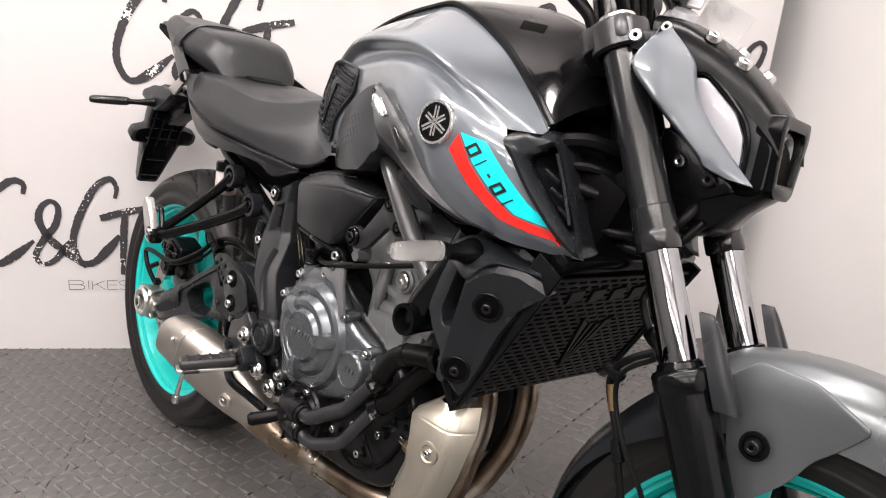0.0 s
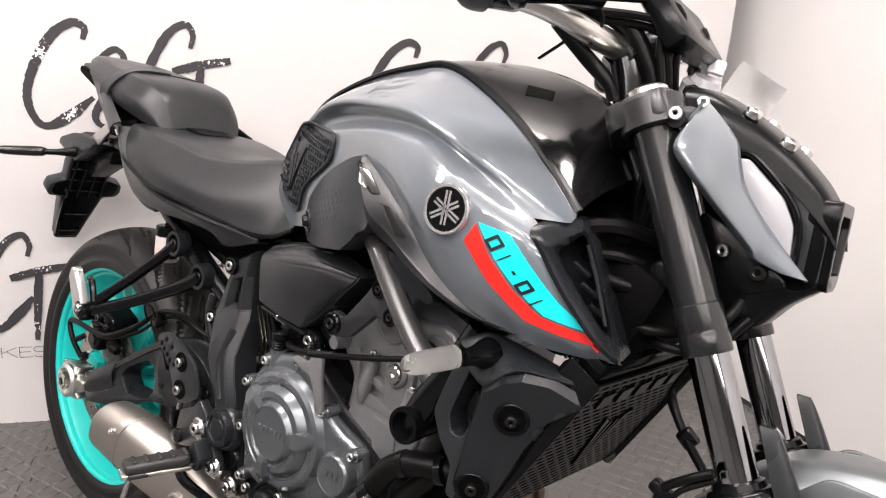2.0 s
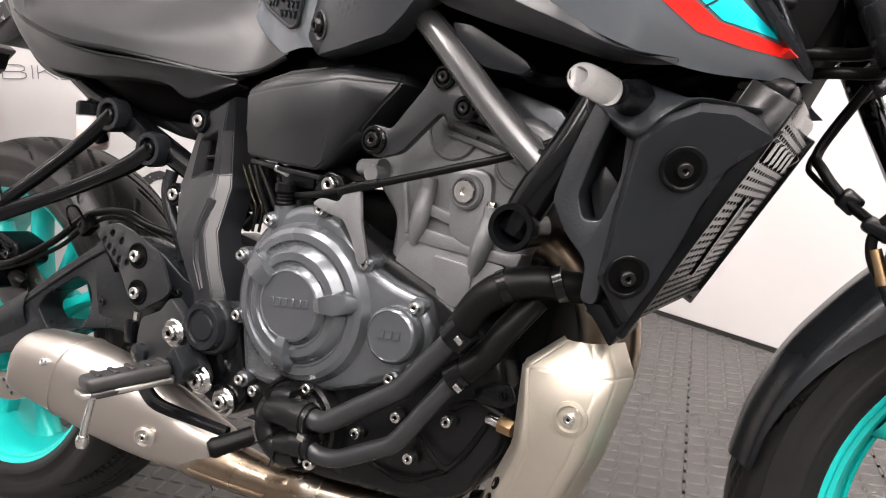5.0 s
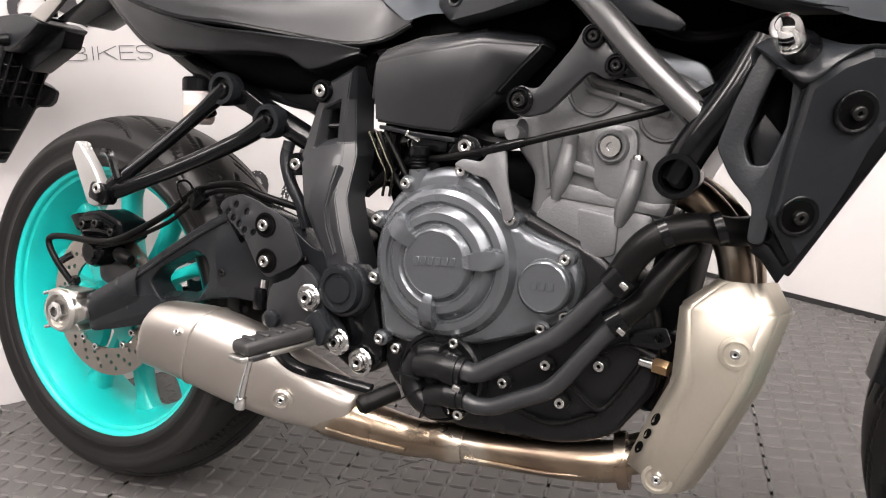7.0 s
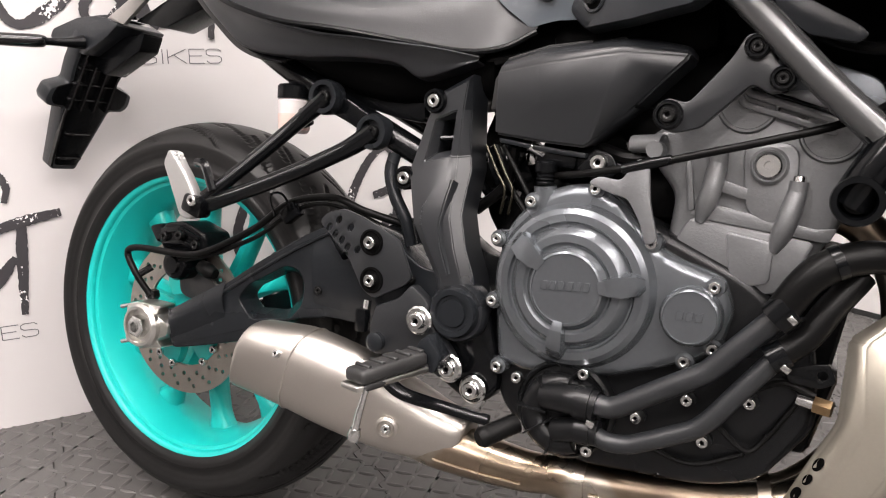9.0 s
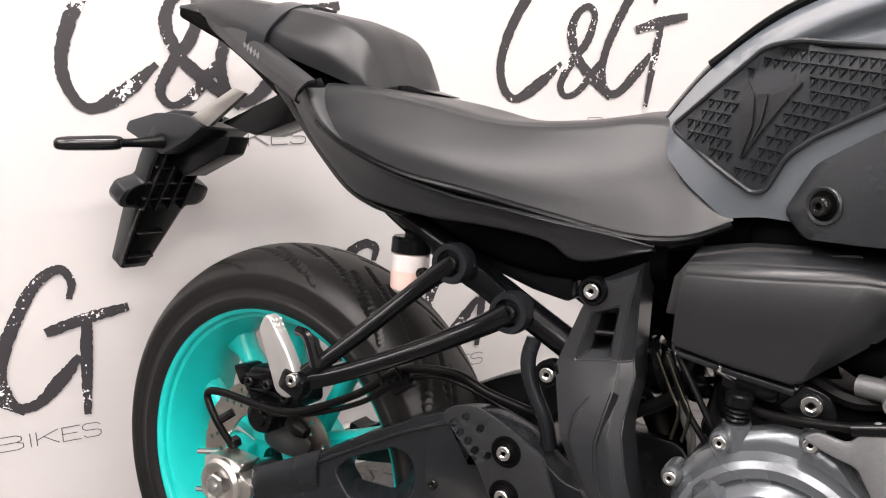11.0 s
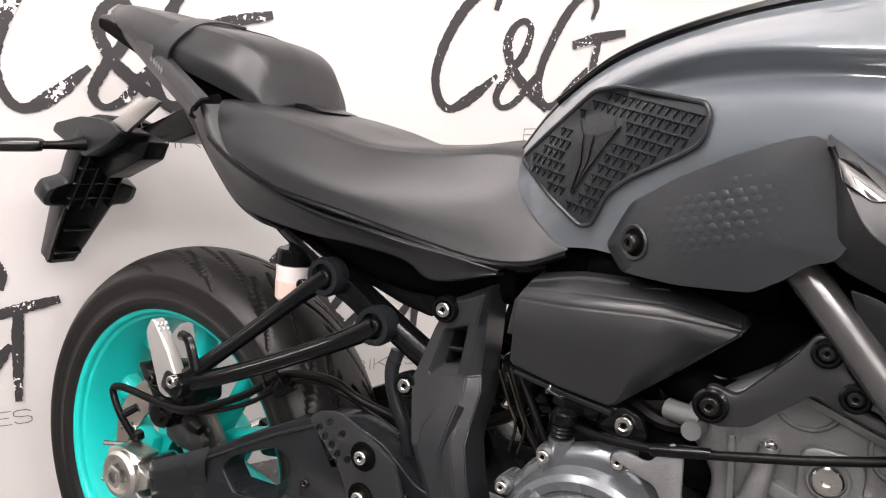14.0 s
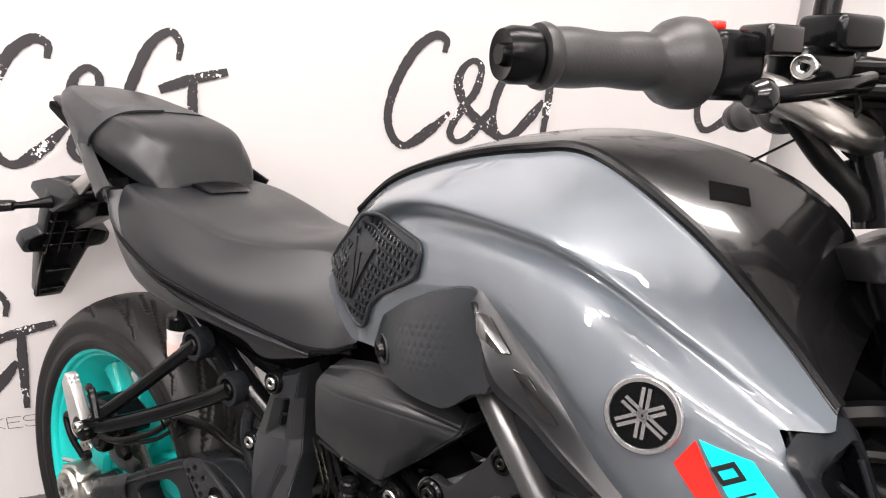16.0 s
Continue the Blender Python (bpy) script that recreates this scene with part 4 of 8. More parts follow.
for q in ((0.460, -0.117, 0.650), (0.422, -0.116, 0.5555)):
    part("bolt_boss", lathe([(0.0145, -0.012), (0.015, 0.003), (0.0135, 0.006), (0.0105, 0.006), (0.010, 0.0), (0, 0.0)], q, seg=28), FRAME, side)
    bolt(side, (q[0], q[1] - 0.003, q[2]), 0.0085)
low = part("lower_frame", plate(rounded([(0.47, 0.42), (0.545, 0.42), (0.56, 0.36), (0.568, 0.318), (0.552, 0.294), (0.525, 0.290), (0.49, 0.31), (0.478, 0.345)], 0.012), -0.128, -0.09, 0.006, segments=3), FRAME, bike)
for q in ((0.472, -0.156, 0.388), (0.510, -0.146, 0.334), (0.536, -0.132, 0.309)):
    part("washer", lathe([(0.017, -0.002), (0.0175, 0.002), (0.015, 0.004), (0, 0.004)], q, seg=28), BOLT, low)
    bolt(low, (q[0], q[1] - 0.004, q[2]), 0.0105)
rail = part("subframe_tube", tube([(0.12, -0.085, 0.755), (0.22, -0.088, 0.692), (0.32, -0.09, 0.640), (0.415, -0.092, 0.592), (0.50, -0.09, 0.55)], 0.0165, 14, 5), FRAME, bike, "black steel subframe tube")
part("subframe_tube_left", mirrored(tube([(0.12, -0.085, 0.755), (0.22, -0.088, 0.692), (0.32, -0.09, 0.640), (0.415, -0.092, 0.592), (0.50, -0.09, 0.55)], 0.0165, 14, 5)), FRAME, rail)
part("hanger_web", plate(rounded([(0.30, 0.66), (0.33, 0.652), (0.39, 0.615), (0.37, 0.60), (0.33, 0.622), (0.30, 0.635)], 0.006), -0.112, -0.09, 0.003), FRAME, rail)
part("upper_rail", tube([(0.05, -0.075, 0.80), (0.25, -0.08, 0.735), (0.45, -0.08, 0.70), (0.55, -0.07, 0.71)], 0.012, 12, 5), FRAME, rail)
main = part("frame_tube", tube([(0.735, -0.118, 0.800), (0.785, -0.142, 0.765), (0.824, -0.152, 0.728), (0.880, -0.158, 0.668), (0.938, -0.160, 0.612)], (0.0142, 0.0146, 0.0148, 0.0148, 0.0145), 18, 6), TUBE, bike, "satin dark grey steel main frame tube")
part("frame_tube_left", mirrored(tube([(0.735, -0.118, 0.800), (0.785, -0.142, 0.765), (0.824, -0.152, 0.728), (0.880, -0.158, 0.668), (0.938, -0.160, 0.612)], 0.017, 14, 6)), TUBE, main)
part("down_tube", tube([(0.985, -0.150, 0.690), (0.962, -0.158, 0.640), (0.930, -0.162, 0.590), (0.912, -0.158, 0.556)], 0.0185, 16, 5), FRAME, main)
part("weld_lug", block((0.05, 0.03, 0.028), pose(0.938, -0.158, 0.612, 0, 45, 0), 0.01), FRAME, main)
crash = part("crash_bobbin", lathe([(0.0, -0.03), (0.019, -0.03), (0.0205, 0.0), (0.0225, 0.022), (0.0215, 0.026), (0.0165, 0.026), (0.0145, 0.004), (0.012, 0.0), (0, 0.0)], (0.918, -0.160, 0.559), seg=36), PLASTIC, bike, "black crash bobbin with a hollow end")
bolt(crash, (0.918, -0.163, 0.559), 0.007, mesh=DARK_BOLT_MESH)

# heel guard and rider's peg bracket
HEEL = rounded([(.318, .495), (.329, .5065), (.355, .5136), (.382, .5055), (.437, .4804), (.456, .4365), (.447, .427), (.403, .405), (.3856, .415), (.3656, .451)], 0.008)
dots = [oval(x, z, 0.0062, 0.0040, 10, 0.9) for x, z in ((.334, .489), (.348, .499), (.343, .481), (.353, .474), (.366, .4905), (.362, .466), (.377, .464), (.359, .4545))]
heel = part("heel_guard", plate(HEEL, -0.152, -0.147, 0.0012, dots), PANEL, bike, "dark grey drilled heel guard")
for q in ((0.398, -0.152, 0.475), (0.400, -0.152, 0.428)):
    # near-black disc lying on the guard, recess shade put into its colour
    part("recess_shade", lathe([(0.0165, 0.0005), (0.0165, 0.0015), (0.014, 0.002), (0.0125, 0.0006), (0, 0.0006)], q, seg=28), DARK, heel)
    bolt(heel, (q[0], q[1] - 0.003, q[2]), 0.008)
brk = part("peg_bracket", plate(rounded([(.398, .372), (.4045, .396), (.438, .410), (.455, .429), (.478, .4105), (.490, .377), (.512, .352), (.520, .335), (.508, .318), (.492, .322), (.480, .344), (.448, .345), (.406, .334), (.397, .344)], 0.006), -0.150, -0.132, 0.003), PANEL, bike, "dark grey rider footpeg bracket")
part("pivot_pin", lathe([(0.012, -0.004), (0.012, 0.006), (0.008, 0.008), (0, 0.008)], (0.410, -0.152, 0.352), seg=24), SATIN, brk)
part("switch_rod", tube([(0.388, -0.14, 0.40), (0.386, -0.145, 0.362)], 0.005, 8, 1), BOLT, brk)
part("spring_block", block((0.016, 0.014, 0.03), pose(0.384, -0.145, 0.375), 0.003), PLASTIC, brk)


def beam(a, b, size, bm=None, bevel=0.003, up=(0, 0, 1)):
    """A bevelled bar from a to b, with the given width and height."""
    a, b = Vector(a), Vector(b)
    x = (b - a).normalized()
    y = Vector(up).cross(x).normalized()
    z = x.cross(y)
    m = Matrix(((x.x, y.x, z.x, 0), (x.y, y.y, z.y, 0), (x.z, y.z, z.z, 0), (0, 0, 0, 1)))
    return block(((b - a).length, *size), Matrix.Translation((a + b) / 2) @ m, bevel, bm, 3)


ped = part("rider_peg", beam((.458, -.266, .330), (.492, -.160, .340), (0.026, 0.010), None, 0.004), YOKE, bike, "rider footpeg with a black rubber pad")
pad = beam((.456, -.270, .342), (.486, -.178, .351), (0.034, 0.017), None, 0.006)
for i in range(5):
    c = Vector((.460, -.256, .3520)) + Vector((.024, .072, .0072)) * (i / 4)
    block((0.024, 0.006, 0.005), Matrix.Translation(c) @ Matrix.Rotation(-0.3, 4, "Z"), 0.001, pad, 1)
part("rubber_pad", pad, GRIP, ped)
part("alloy_keel", beam((.452, -.272, .330), (.488, -.176, .338), (0.030, 0.007), None, 0.002), ALLOY, ped)
part("clevis", plate(rounded([(0.478, 0.336), (0.482, 0.366), (0.494, 0.378), (0.514, 0.352), (0.506, 0.332)], 0.005), -0.178, -0.150, 0.003), SATIN, ped)
part("feeler", tube([(0.472, -0.268, 0.33), (0.466, -0.270, 0.305), (0.462, -0.271, 0.285)], (0.0035, 0.0042, 0.0045), 10, 4), BOLT, ped, "white-plated feeler bolt")
part("feeler_end", lathe([(0.0, 0.008), (0.006, 0.007), (0.0075, 0.0), (0.006, -0.007), (0, -0.008)], (0.461, -0.271, 0.279), (0.2, 0, 1), 14), BOLT, ped)
lev = part("brake_pedal", tube([(0.425, -0.158, 0.312), (0.46, -0.166, 0.298), (0.52, -0.162, 0.290), (0.570, -0.160, 0.285)], (0.009, 0.0085, 0.0075, 0.007), 12, 5, flat=0.7), FRAME, bike, "black rear brake pedal")
toe = bmesh.new()
ringed = [(0, -0.024)] + [(0.0112 if k % 2 else 0.0118, -0.022 + 0.0034 * k) for k in range(13)] + [(0.012, 0.024), (0.0085, 0.029), (0, 0.029)]
lathe(ringed, (0.588, -0.168, 0.280), (-0.55, -0.8, -0.25), 20, toe)
part("toe_rubber", toe, HOSE, lev)

# rear brake fluid reservoir
res = part("brake_reservoir", lathe([(0, 0.0), (0.017, 0.0), (0.021, 0.004), (0.0225, 0.044), (0.020, 0.047), (0, 0.047)], (0.228, -0.095, 0.607), (0, 0, 1), 28), FLUID, bike, "translucent reservoir with pink fluid and a black cap")
part("fluid", lathe([(0.0172, 0.0008), (0.0214, 0.005), (0.0224, 0.026), (0.0212, 0.0262)], (0.228, -0.095, 0.607), (0, 0, 1), 28), PINK, res, "pink brake fluid")
part("cap", lathe([(0, 0.0), (0.0235, 0.0)] + [(0.0235, 0.016), (0.021, 0.019), (0.009, 0.019), (0.009, 0.023), (0, 0.023)], (0.228, -0.095, 0.654), (0, 0, 1), 28), PLASTIC, res, "ribbed black screw cap")
part("strap", block((0.02, 0.012, 0.012), pose(0.252, -0.10, 0.622, 0, -20, 0), 0.003), PLASTIC, res)
bolt(res, (0.254, -0.108, 0.634), 0.007, mesh=DARK_BOLT_MESH)

# ---- tank, seat and tail ----
RIDGE = [(.487, -.050, .815), (.535, -.066, .874), (.600, -.082, .922), (.690, -.095, .957), (.775, -.099, .977), (.845, -.100, .981), (.945, -.114, .935), (1.025, -.132, .879), (1.078, -.148, .836)]
SHOULDER = [(.497, -.070, .800), (.550, -.096, .853), (.615, -.120, .895), (.700, -.150, .918), (.800, -.176, .920), (.890, -.192, .911), (.980, -.192, .876), (1.042, -.185, .848), (1.083, -.172, .826)]
MIDDLE = [(.510, -.084, .785), (.560, -.108, .825), (.625, -.128, .862), (.712, -.154, .882), (.820, -.188, .892), (.915, -.216, .880), (1.000, -.222, .842), (1.060, -.208, .810), (1.095, -.184, .792)]
BELLY = [(.530, -.092, .765), (.575, -.113, .790), (.640, -.133, .815), (.722, -.158, .848), (.825, -.194, .860), (.930, -.231, .825), (1.020, -.223, .786), (1.080, -.200, .760), (1.116, -.172, .748)]
LOW = [(.550, -.098, .750), (.590, -.113, .765), (.655, -.128, .780), (.735, -.152, .825), (.845, -.194, .836), (.958, -.222, .776), (1.045, -.207, .738), (1.100, -.180, .722), (1.134, -.152, .716)]
HEM = [(.570, -.100, .735), (.602, -.108, .740), (.660, -.118, .746), (.745, -.148, .806), (.862, -.190, .808), (.968, -.206, .738), (1.052, -.182, .704), (1.110, -.155, .697), (1.150, -.134, .697)]

# a fold runs along the shoulder: a brow above, a hollow below it
def between(a, b, t, dy, dz, fade):
    return [tuple(np.array(q) * (1 - t) + np.array(r) * t + np.array((0, dy * f, dz * f))) for q, r, f in zip(a, b, fade)]


FADE = (0, 0.1, 0.45, 0.9, 1.0, 1.0, 0.6, 0.15, 0)
BROW = between(RIDGE, SHOULDER, 0.55, -0.007, 0.006, FADE)
EDGE = between(RIDGE, SHOULDER, 0.94, -0.013, 0.003, FADE)
HOLLOW = between(SHOULDER, MIDDLE, 0.36, 0.013, 0.0, FADE)
tank_sections = [list(q) for q in zip(RIDGE, BROW, EDGE, HOLLOW, MIDDLE, BELLY, LOW, HEM)]
tank = part("fuel_tank", loft(tank_sections, 8, 8), GREY, bike, "gloss grey fuel tank with red and cyan side decals", 60)
part("tank_left", mirrored(loft(tank_sections, 6, 6)), GREY, tank, angle=60)

# a tree of the tank's skin, to seat things on it
probe = bmesh.new()
probe.from_mesh(tank.data)
SKIN = BVHTree.FromBMesh(probe)


def skin_y(x, z, lift=0.0):
    """The y of the tank's right flank at x, z, moved out by lift."""
    hit = SKIN.ray_cast(Vector((x, -0.6, z)), Vector((0, 1, 0)))
    if hit[0] is None:
        near = SKIN.find_nearest(Vector((x, -0.2, z)))
        return near[0].y - lift
    return hit[0].y - lift


def decal(name, outline, material, parent, lift, label="", fine=0.012):
    """A thin sheet lying on the tank's flank."""
    bm = bmesh.new()
    vs = [bm.verts.new((x, 0, z)) for x, z in outline]
    bm.faces.new(vs)
    bmesh.ops.triangulate(bm, faces=bm.faces[:])
    for _ in range(5):
        long = [e for e in bm.edges if e.calc_length() > fine]
        if not long:
            break
        bmesh.ops.subdivide_edges(bm, edges=long, cuts=1, use_grid_fill=False)
        bmesh.ops.triangulate(bm, faces=bm.faces[:])
    for v in bm.verts:
        v.co.y = skin_y(v.co.x, v.co.z, lift)
    bm.normal_update()
    for f in bm.faces:
        if f.normal.y > 0:
            f.normal_flip()
    bmesh.ops.solidify(bm, geom=bm.faces[:], thickness=0.0006)
    return part(name, bm, material, parent, label, 60)


decal("red_stripe", [(.999, .797), (1.010, .817), (1.030, .785), (1.055, .758), (1.083, .735), (1.128, .722), (1.140, .711), (1.100, .718), (1.068, .727), (1.030, .759)], RED, tank, 0.0012, "red decal stripe")
cy = decal("cyan_stripe", [(1.012, .818), (1.046, .812), (1.072, .782), (1.098, .752), (1.126, .726), (1.086, .736), (1.058, .760), (1.034, .786)], CYAN, tank, 0.0012, "cyan decal stripe with black bars")
# model lettering on the stripe, as bars
run, rise_ = Vector((0.66, -0.75)), Vector((0.75, 0.48))
for k, (w, h, gap) in enumerate(((0.0044, 0.0175, 0.0052), (0.0016, 0.0175, 0), (0.0052, 0.0030, 0), (0.0040, 0.0165, 0.0046), (0.0016, 0.0165, 0))):
    c = Vector((1.0335, 0.8005)) + run * (k * 0.0172)
    for off in ((-gap, gap) if gap else (0.0,)):
        o, a, b = c + run * off, run * (w * 0.42), rise_ * h * 0.5
        decal("print_bar", [(v.x, v.y) for v in (o - a - b, o + a - b, o + a + b, o - a + b)], PRINT, tank, 0.0024)
    if gap:
        for off in (-0.42, 0.42):
            o, a, b = c + rise_ * h * off, run * gap, rise_ * 0.0016
            decal("print_bar", [(v.x, v.y) for v in (o - a - b, o + a - b, o + a + b, o - a + b)], PRINT, tank, 0.0024)

# round badge
spot_b, nrm, _, _ = SKIN.ray_cast(Vector((0.974, -0.6, 0.824)), Vector((0, 1, 0)))
nrm = (nrm if nrm.y < 0 else -nrm).normalized()
badge_c = spot_b + nrm * 0.0008
part("tank_badge", lathe([(0.0275, -0.006), (0.0275, 0.0035), (0.0262, 0.0052), (0.0235, 0.0052), (0.0225, 0.0032), (0, 0.0032)], badge_c, nrm, 48), SILVER, tank, "round chrome-ringed badge with a plain star on black")
part("badge_field", lathe([(0.0226, 0.0), (0.0226, 0.0042), (0, 0.0042)], badge_c, nrm, 40), PLASTIC, tank)
bx = Vector((0, 0, 1)).cross(nrm).normalized()
bz = nrm.cross(bx)
for k in range(3):
    a = math.pi / 2 + k * 2 * math.pi / 3
    d1 = bx * math.cos(a) + bz * math.sin(a)
    d2 = nrm.cross(d1)
    bm = bmesh.new()
    for off in (-0.0022, 0.0022):
        lo = badge_c + nrm * 0.0043 + d2 * off
        bm.faces.new([bm.verts.new(q) for q in (lo - d1 * 0.0165 - d2 * 0.0013, lo - d1 * 0.0165 + d2 * 0.0013, lo + d1 * 0.0195 + d2 * 0.0013, lo + d1 * 0.0195 - d2 * 0.0013)])
    part("star_arm", bm, SILVER, tank)

# black centre cover over the tank
CENTRE = [(.478, 0, .826), (.530, 0, .893), (.595, 0, .945), (.690, 0, .981), (.790, 0, 1.003), (.877, 0, 1.006), (.965, 0, .990), (1.030, 0, .955), (1.075, 0, .890)]
HALF = [(x * 0.45 + r[0] * 0.55, r[1] * 0.62, z * 0.42 + r[2] * 0.58 + 0.006) for (x, _, z), r in zip(CENTRE, RIDGE)]
rise = [(r[0], r[1] * 0.985, r[2] + 0.0045) for r in RIDGE]
drop = [(r[0] - 0.002, r[1] * 0.985, r[2] - 0.008) for r in RIDGE]
cover = part("tank_cover", loft([list(s) for s in zip(CENTRE, HALF, rise, drop)], 8, 6, mirror=True), GLOSS, bike, "gloss black plastic cover along the top of the tank", 50)
part("cover_cheek", loft([[(.945, -.110, .932), (.945, -.098, .915), (.95, -.085, .87)], [(1.008, -.125, .890), (1.0, -.110, .865), (.99, -.09, .82)], [(1.076, -.142, .834), (1.06, -.11, .815), (1.03, -.08, .80)]], 5, 5), PLASTIC, cover)
own = bmesh.new()
own.from_mesh(cover.data)
spot, lean_, _, _ = BVHTree.FromBMesh(own).ray_cast(Vector((0.955, -0.066, 1.2)), Vector((0, 0, -1)))
own.free()
lean_ = lean_ if lean_.z > 0 else -lean_
# a flush near-black block puts the vent hole's shade on the closed cover
part("vent_shade", block((0.034, 0.024, 0.004), Matrix.Translation(spot - lean_ * 0.0014) @ lean_.to_track_quat("Z", "X").to_matrix().to_4x4() @ Matrix.Rotation(1.4, 4, "Z"), 0.001), DARK, cover)
part("ridge_strip", tube([(r[0], r[1] * 0.97, r[2] + 0.004) for r in RIDGE[1:]], 0.0055, 8, 6), PLASTIC, cover)

# ribbed knee pad
PAD = rounded([(.507, .817), (.530, .836), (.590, .888), (.618, .893), (.700, .882), (.706, .874), (.703, .850), (.690, .840), (.640, .812), (.620, .795), (.606, .764), (.594, .761), (.560, .782)], 0.008)
kp = decal("knee_pad", PAD, VINYL_SMOOTH, bike, 0.0035, "black rubber knee pad with chevron ribs")
inner = rounded([(.516, .817), (.535, .832), (.592, .881), (.618, .886), (.690, .874), (.696, .866), (.694, .855), (.686, .847), (.634, .818), (.612, .797), (.600, .772), (.592, .771), (.564, .788)], 0.006)


def inside(x, z, poly):
    ok = False
    for (x1, z1), (x2, z2) in zip(poly, poly[1:] + poly[:1]):
        if (z1 > z) != (z2 > z) and x < (x2 - x1) * (z - z1) / (z2 - z1) + x1:
            ok = not ok
    return ok


def inset(x, z, poly, d):
    return all(inside(x + d * math.cos(a), z + d * math.sin(a), poly) for a in np.linspace(0, 2 * math.pi, 8, endpoint=False))


EMBLEM = ([(.5784, .8600), (.5870, .846), (.5890, .820), (.5815, .791), (.5795, .820), (.5740, .8410)],
          [(.5905, .847), (.5985, .847), (.5960, .822), (.5865, .797), (.5915, .822)],
          [(.6250, .8570), (.6100, .835), (.5950, .812), (.5830, .790), (.5990, .824), (.6015, .8455)])
ribs = bmesh.new()
ru, rv = Vector((0.985, -0.17)), Vector((0.17, 0.985))
for i in range(-16, 17):
    for j in range(-8, 9):
        c = Vector((0.60, 0.83)) + ru * (i * 0.0078 + (0.0039 if j % 2 else 0)) + rv * (j * 0.0108)
        tri_ = [c + ru * 0.0040 + rv * 0.0044, c - rv * 0.0050, c - ru * 0.0040 + rv * 0.0044]
        if not all(inset(q.x, q.y, PAD, 0.0012) for q in tri_) or any(inset(q.x, q.y, [(.573, .862), (.630, .860), (.602, .822), (.583, .785), (.576, .815)], 0.0005) for q in tri_ + [c]):
            continue
        mid_ = (tri_[0] + tri_[1] + tri_[2]) / 3
        lowv = [ribs.verts.new((q.x, skin_y(q.x, q.y, 0.0030), q.y)) for q in tri_]
        topv = [ribs.verts.new((q.x, skin_y(q.x, q.y, 0.0058), q.y)) for q in (mid_ + (t - mid_) * 0.80 for t in tri_)]
        pit = [ribs.verts.new((q.x, skin_y(q.x, q.y, 0.0040), q.y)) for q in (mid_ + (t - mid_) * 0.36 for t in tri_)]
        for lo, hi in ((lowv, topv), (topv, pit)):
            for k in range(3):
                ribs.faces.new((lo[k], lo[(k + 1) % 3], hi[(k + 1) % 3], hi[k]))
        ribs.faces.new(pit)
bmesh.ops.recalc_face_normals(ribs, faces=ribs.faces[:])
tagged(part("rib_relief", ribs, VINYL_SMOOTH, kp, angle=10), kind="stuff")
part("pad_rim", tube([(x, skin_y(x, z, 0.0040), z) for x, z in PAD + PAD[:1]], 0.0024, 8, 1), VINYL_SMOOTH, kp)
for shape in EMBLEM:
    em = pillow(dense(shape, 0.006), lambda x, z: skin_y(x, z, 0.0068), 0.006, 0.0, 0.001, 3)
    part("pad_emblem", em, VINYL, kp, angle=30)

# dimpled side cover
COVER = rounded([(.6226, .748), (.629, .763), (.643, .7905), (.6863, .819), (.7286, .841), (.768, .858), (.789, .8634), (.803, .8591), (.812, .843), (.824, .812), (.828, .792), (.819, .774), (.800, .7666), (.786, .7525), (.7636, .737), (.7007, .7284), (.6434, .7261), (.633, .7355)], 0.006)


def cover_y(x, z):
    own = -0.130 - 0.34 * max(0, x - 0.63) + 0.08 * max(0, 0.775 - z) - 0.012 * math.sin(min(1, max(0, (x - 0.63) / 0.18)) * math.pi)
    return min(own, skin_y(x, max(z, 0.812), 0.005)) if z > 0.80 else own


sc = part("side_cover", pillow(dense(COVER), lambda x, z: cover_y(x, z) + 0.004, 0.035, 0.004, 0.007), COVER_GREY, bike, "dark grey dimpled side cover under the tank", 50)
cover_face = surface_of(sc)
dimple = bmesh.new()
for i in range(12):
    for j in range(12):
        x, z = 0.662 + 0.0105 * i + 0.00525 * (j % 2), 0.728 + 0.0092 * j + 0.0030 * i
        fade = min(1, 1.6 * (1 - math.hypot((i - 5.2) / 6.4, (j - 5.0) / 5.6)))
        if fade < 0.12 or not all(inside(x + u, z + w, COVER) for u in (-0.012, 0.012) for w in (-0.014, 0.014)):
            continue
        y = cover_face(x, z)
        r = 0.0058
        ring = [dimple.verts.new((x + r * math.cos(t), cover_face(x + r * math.cos(t), z + r * math.sin(t)) + 0.0004, z + r * math.sin(t))) for t in np.linspace(0, 2 * math.pi, 6, endpoint=False)]
        tip = dimple.verts.new((x + 0.001, y - 0.0016 * fade, z + 0.001))
        for a, b in zip(ring, ring[1:] + ring[:1]):
            dimple.faces.new((a, b, tip))
bmesh.ops.recalc_face_normals(dimple, faces=dimple.faces[:])
tagged(part("dimple_relief", dimple, COVER_GREY, sc, angle=40), kind="stuff")
own = bmesh.new()
own.from_mesh(sc.data)
spot_, face_n, _, _ = BVHTree.FromBMesh(own).ray_cast(Vector((0.655, -0.6, 0.757)), Vector((0, 1, 0)))
own.free()
face_n = face_n if face_n.y < 0 else -face_n
part("bolt_well", lathe([(0.0165, -0.002), (0.0168, 0.0012), (0.0155, 0.0024), (0.0140, 0.0020), (0.0125, 0.0008)], spot_, face_n, 34), COVER_GREY, sc)
# no hole is cut: a near-black disc puts the well's shade on the face
part("well_shade", lathe([(0.0140, 0.0006), (0.0120, 0.0010), (0, 0.0010)], spot_, face_n, 30), DARK, sc)
bolt(sc, spot_ + face_n * 0.0025, 0.0085, face_n, DARK_BOLT_MESH)

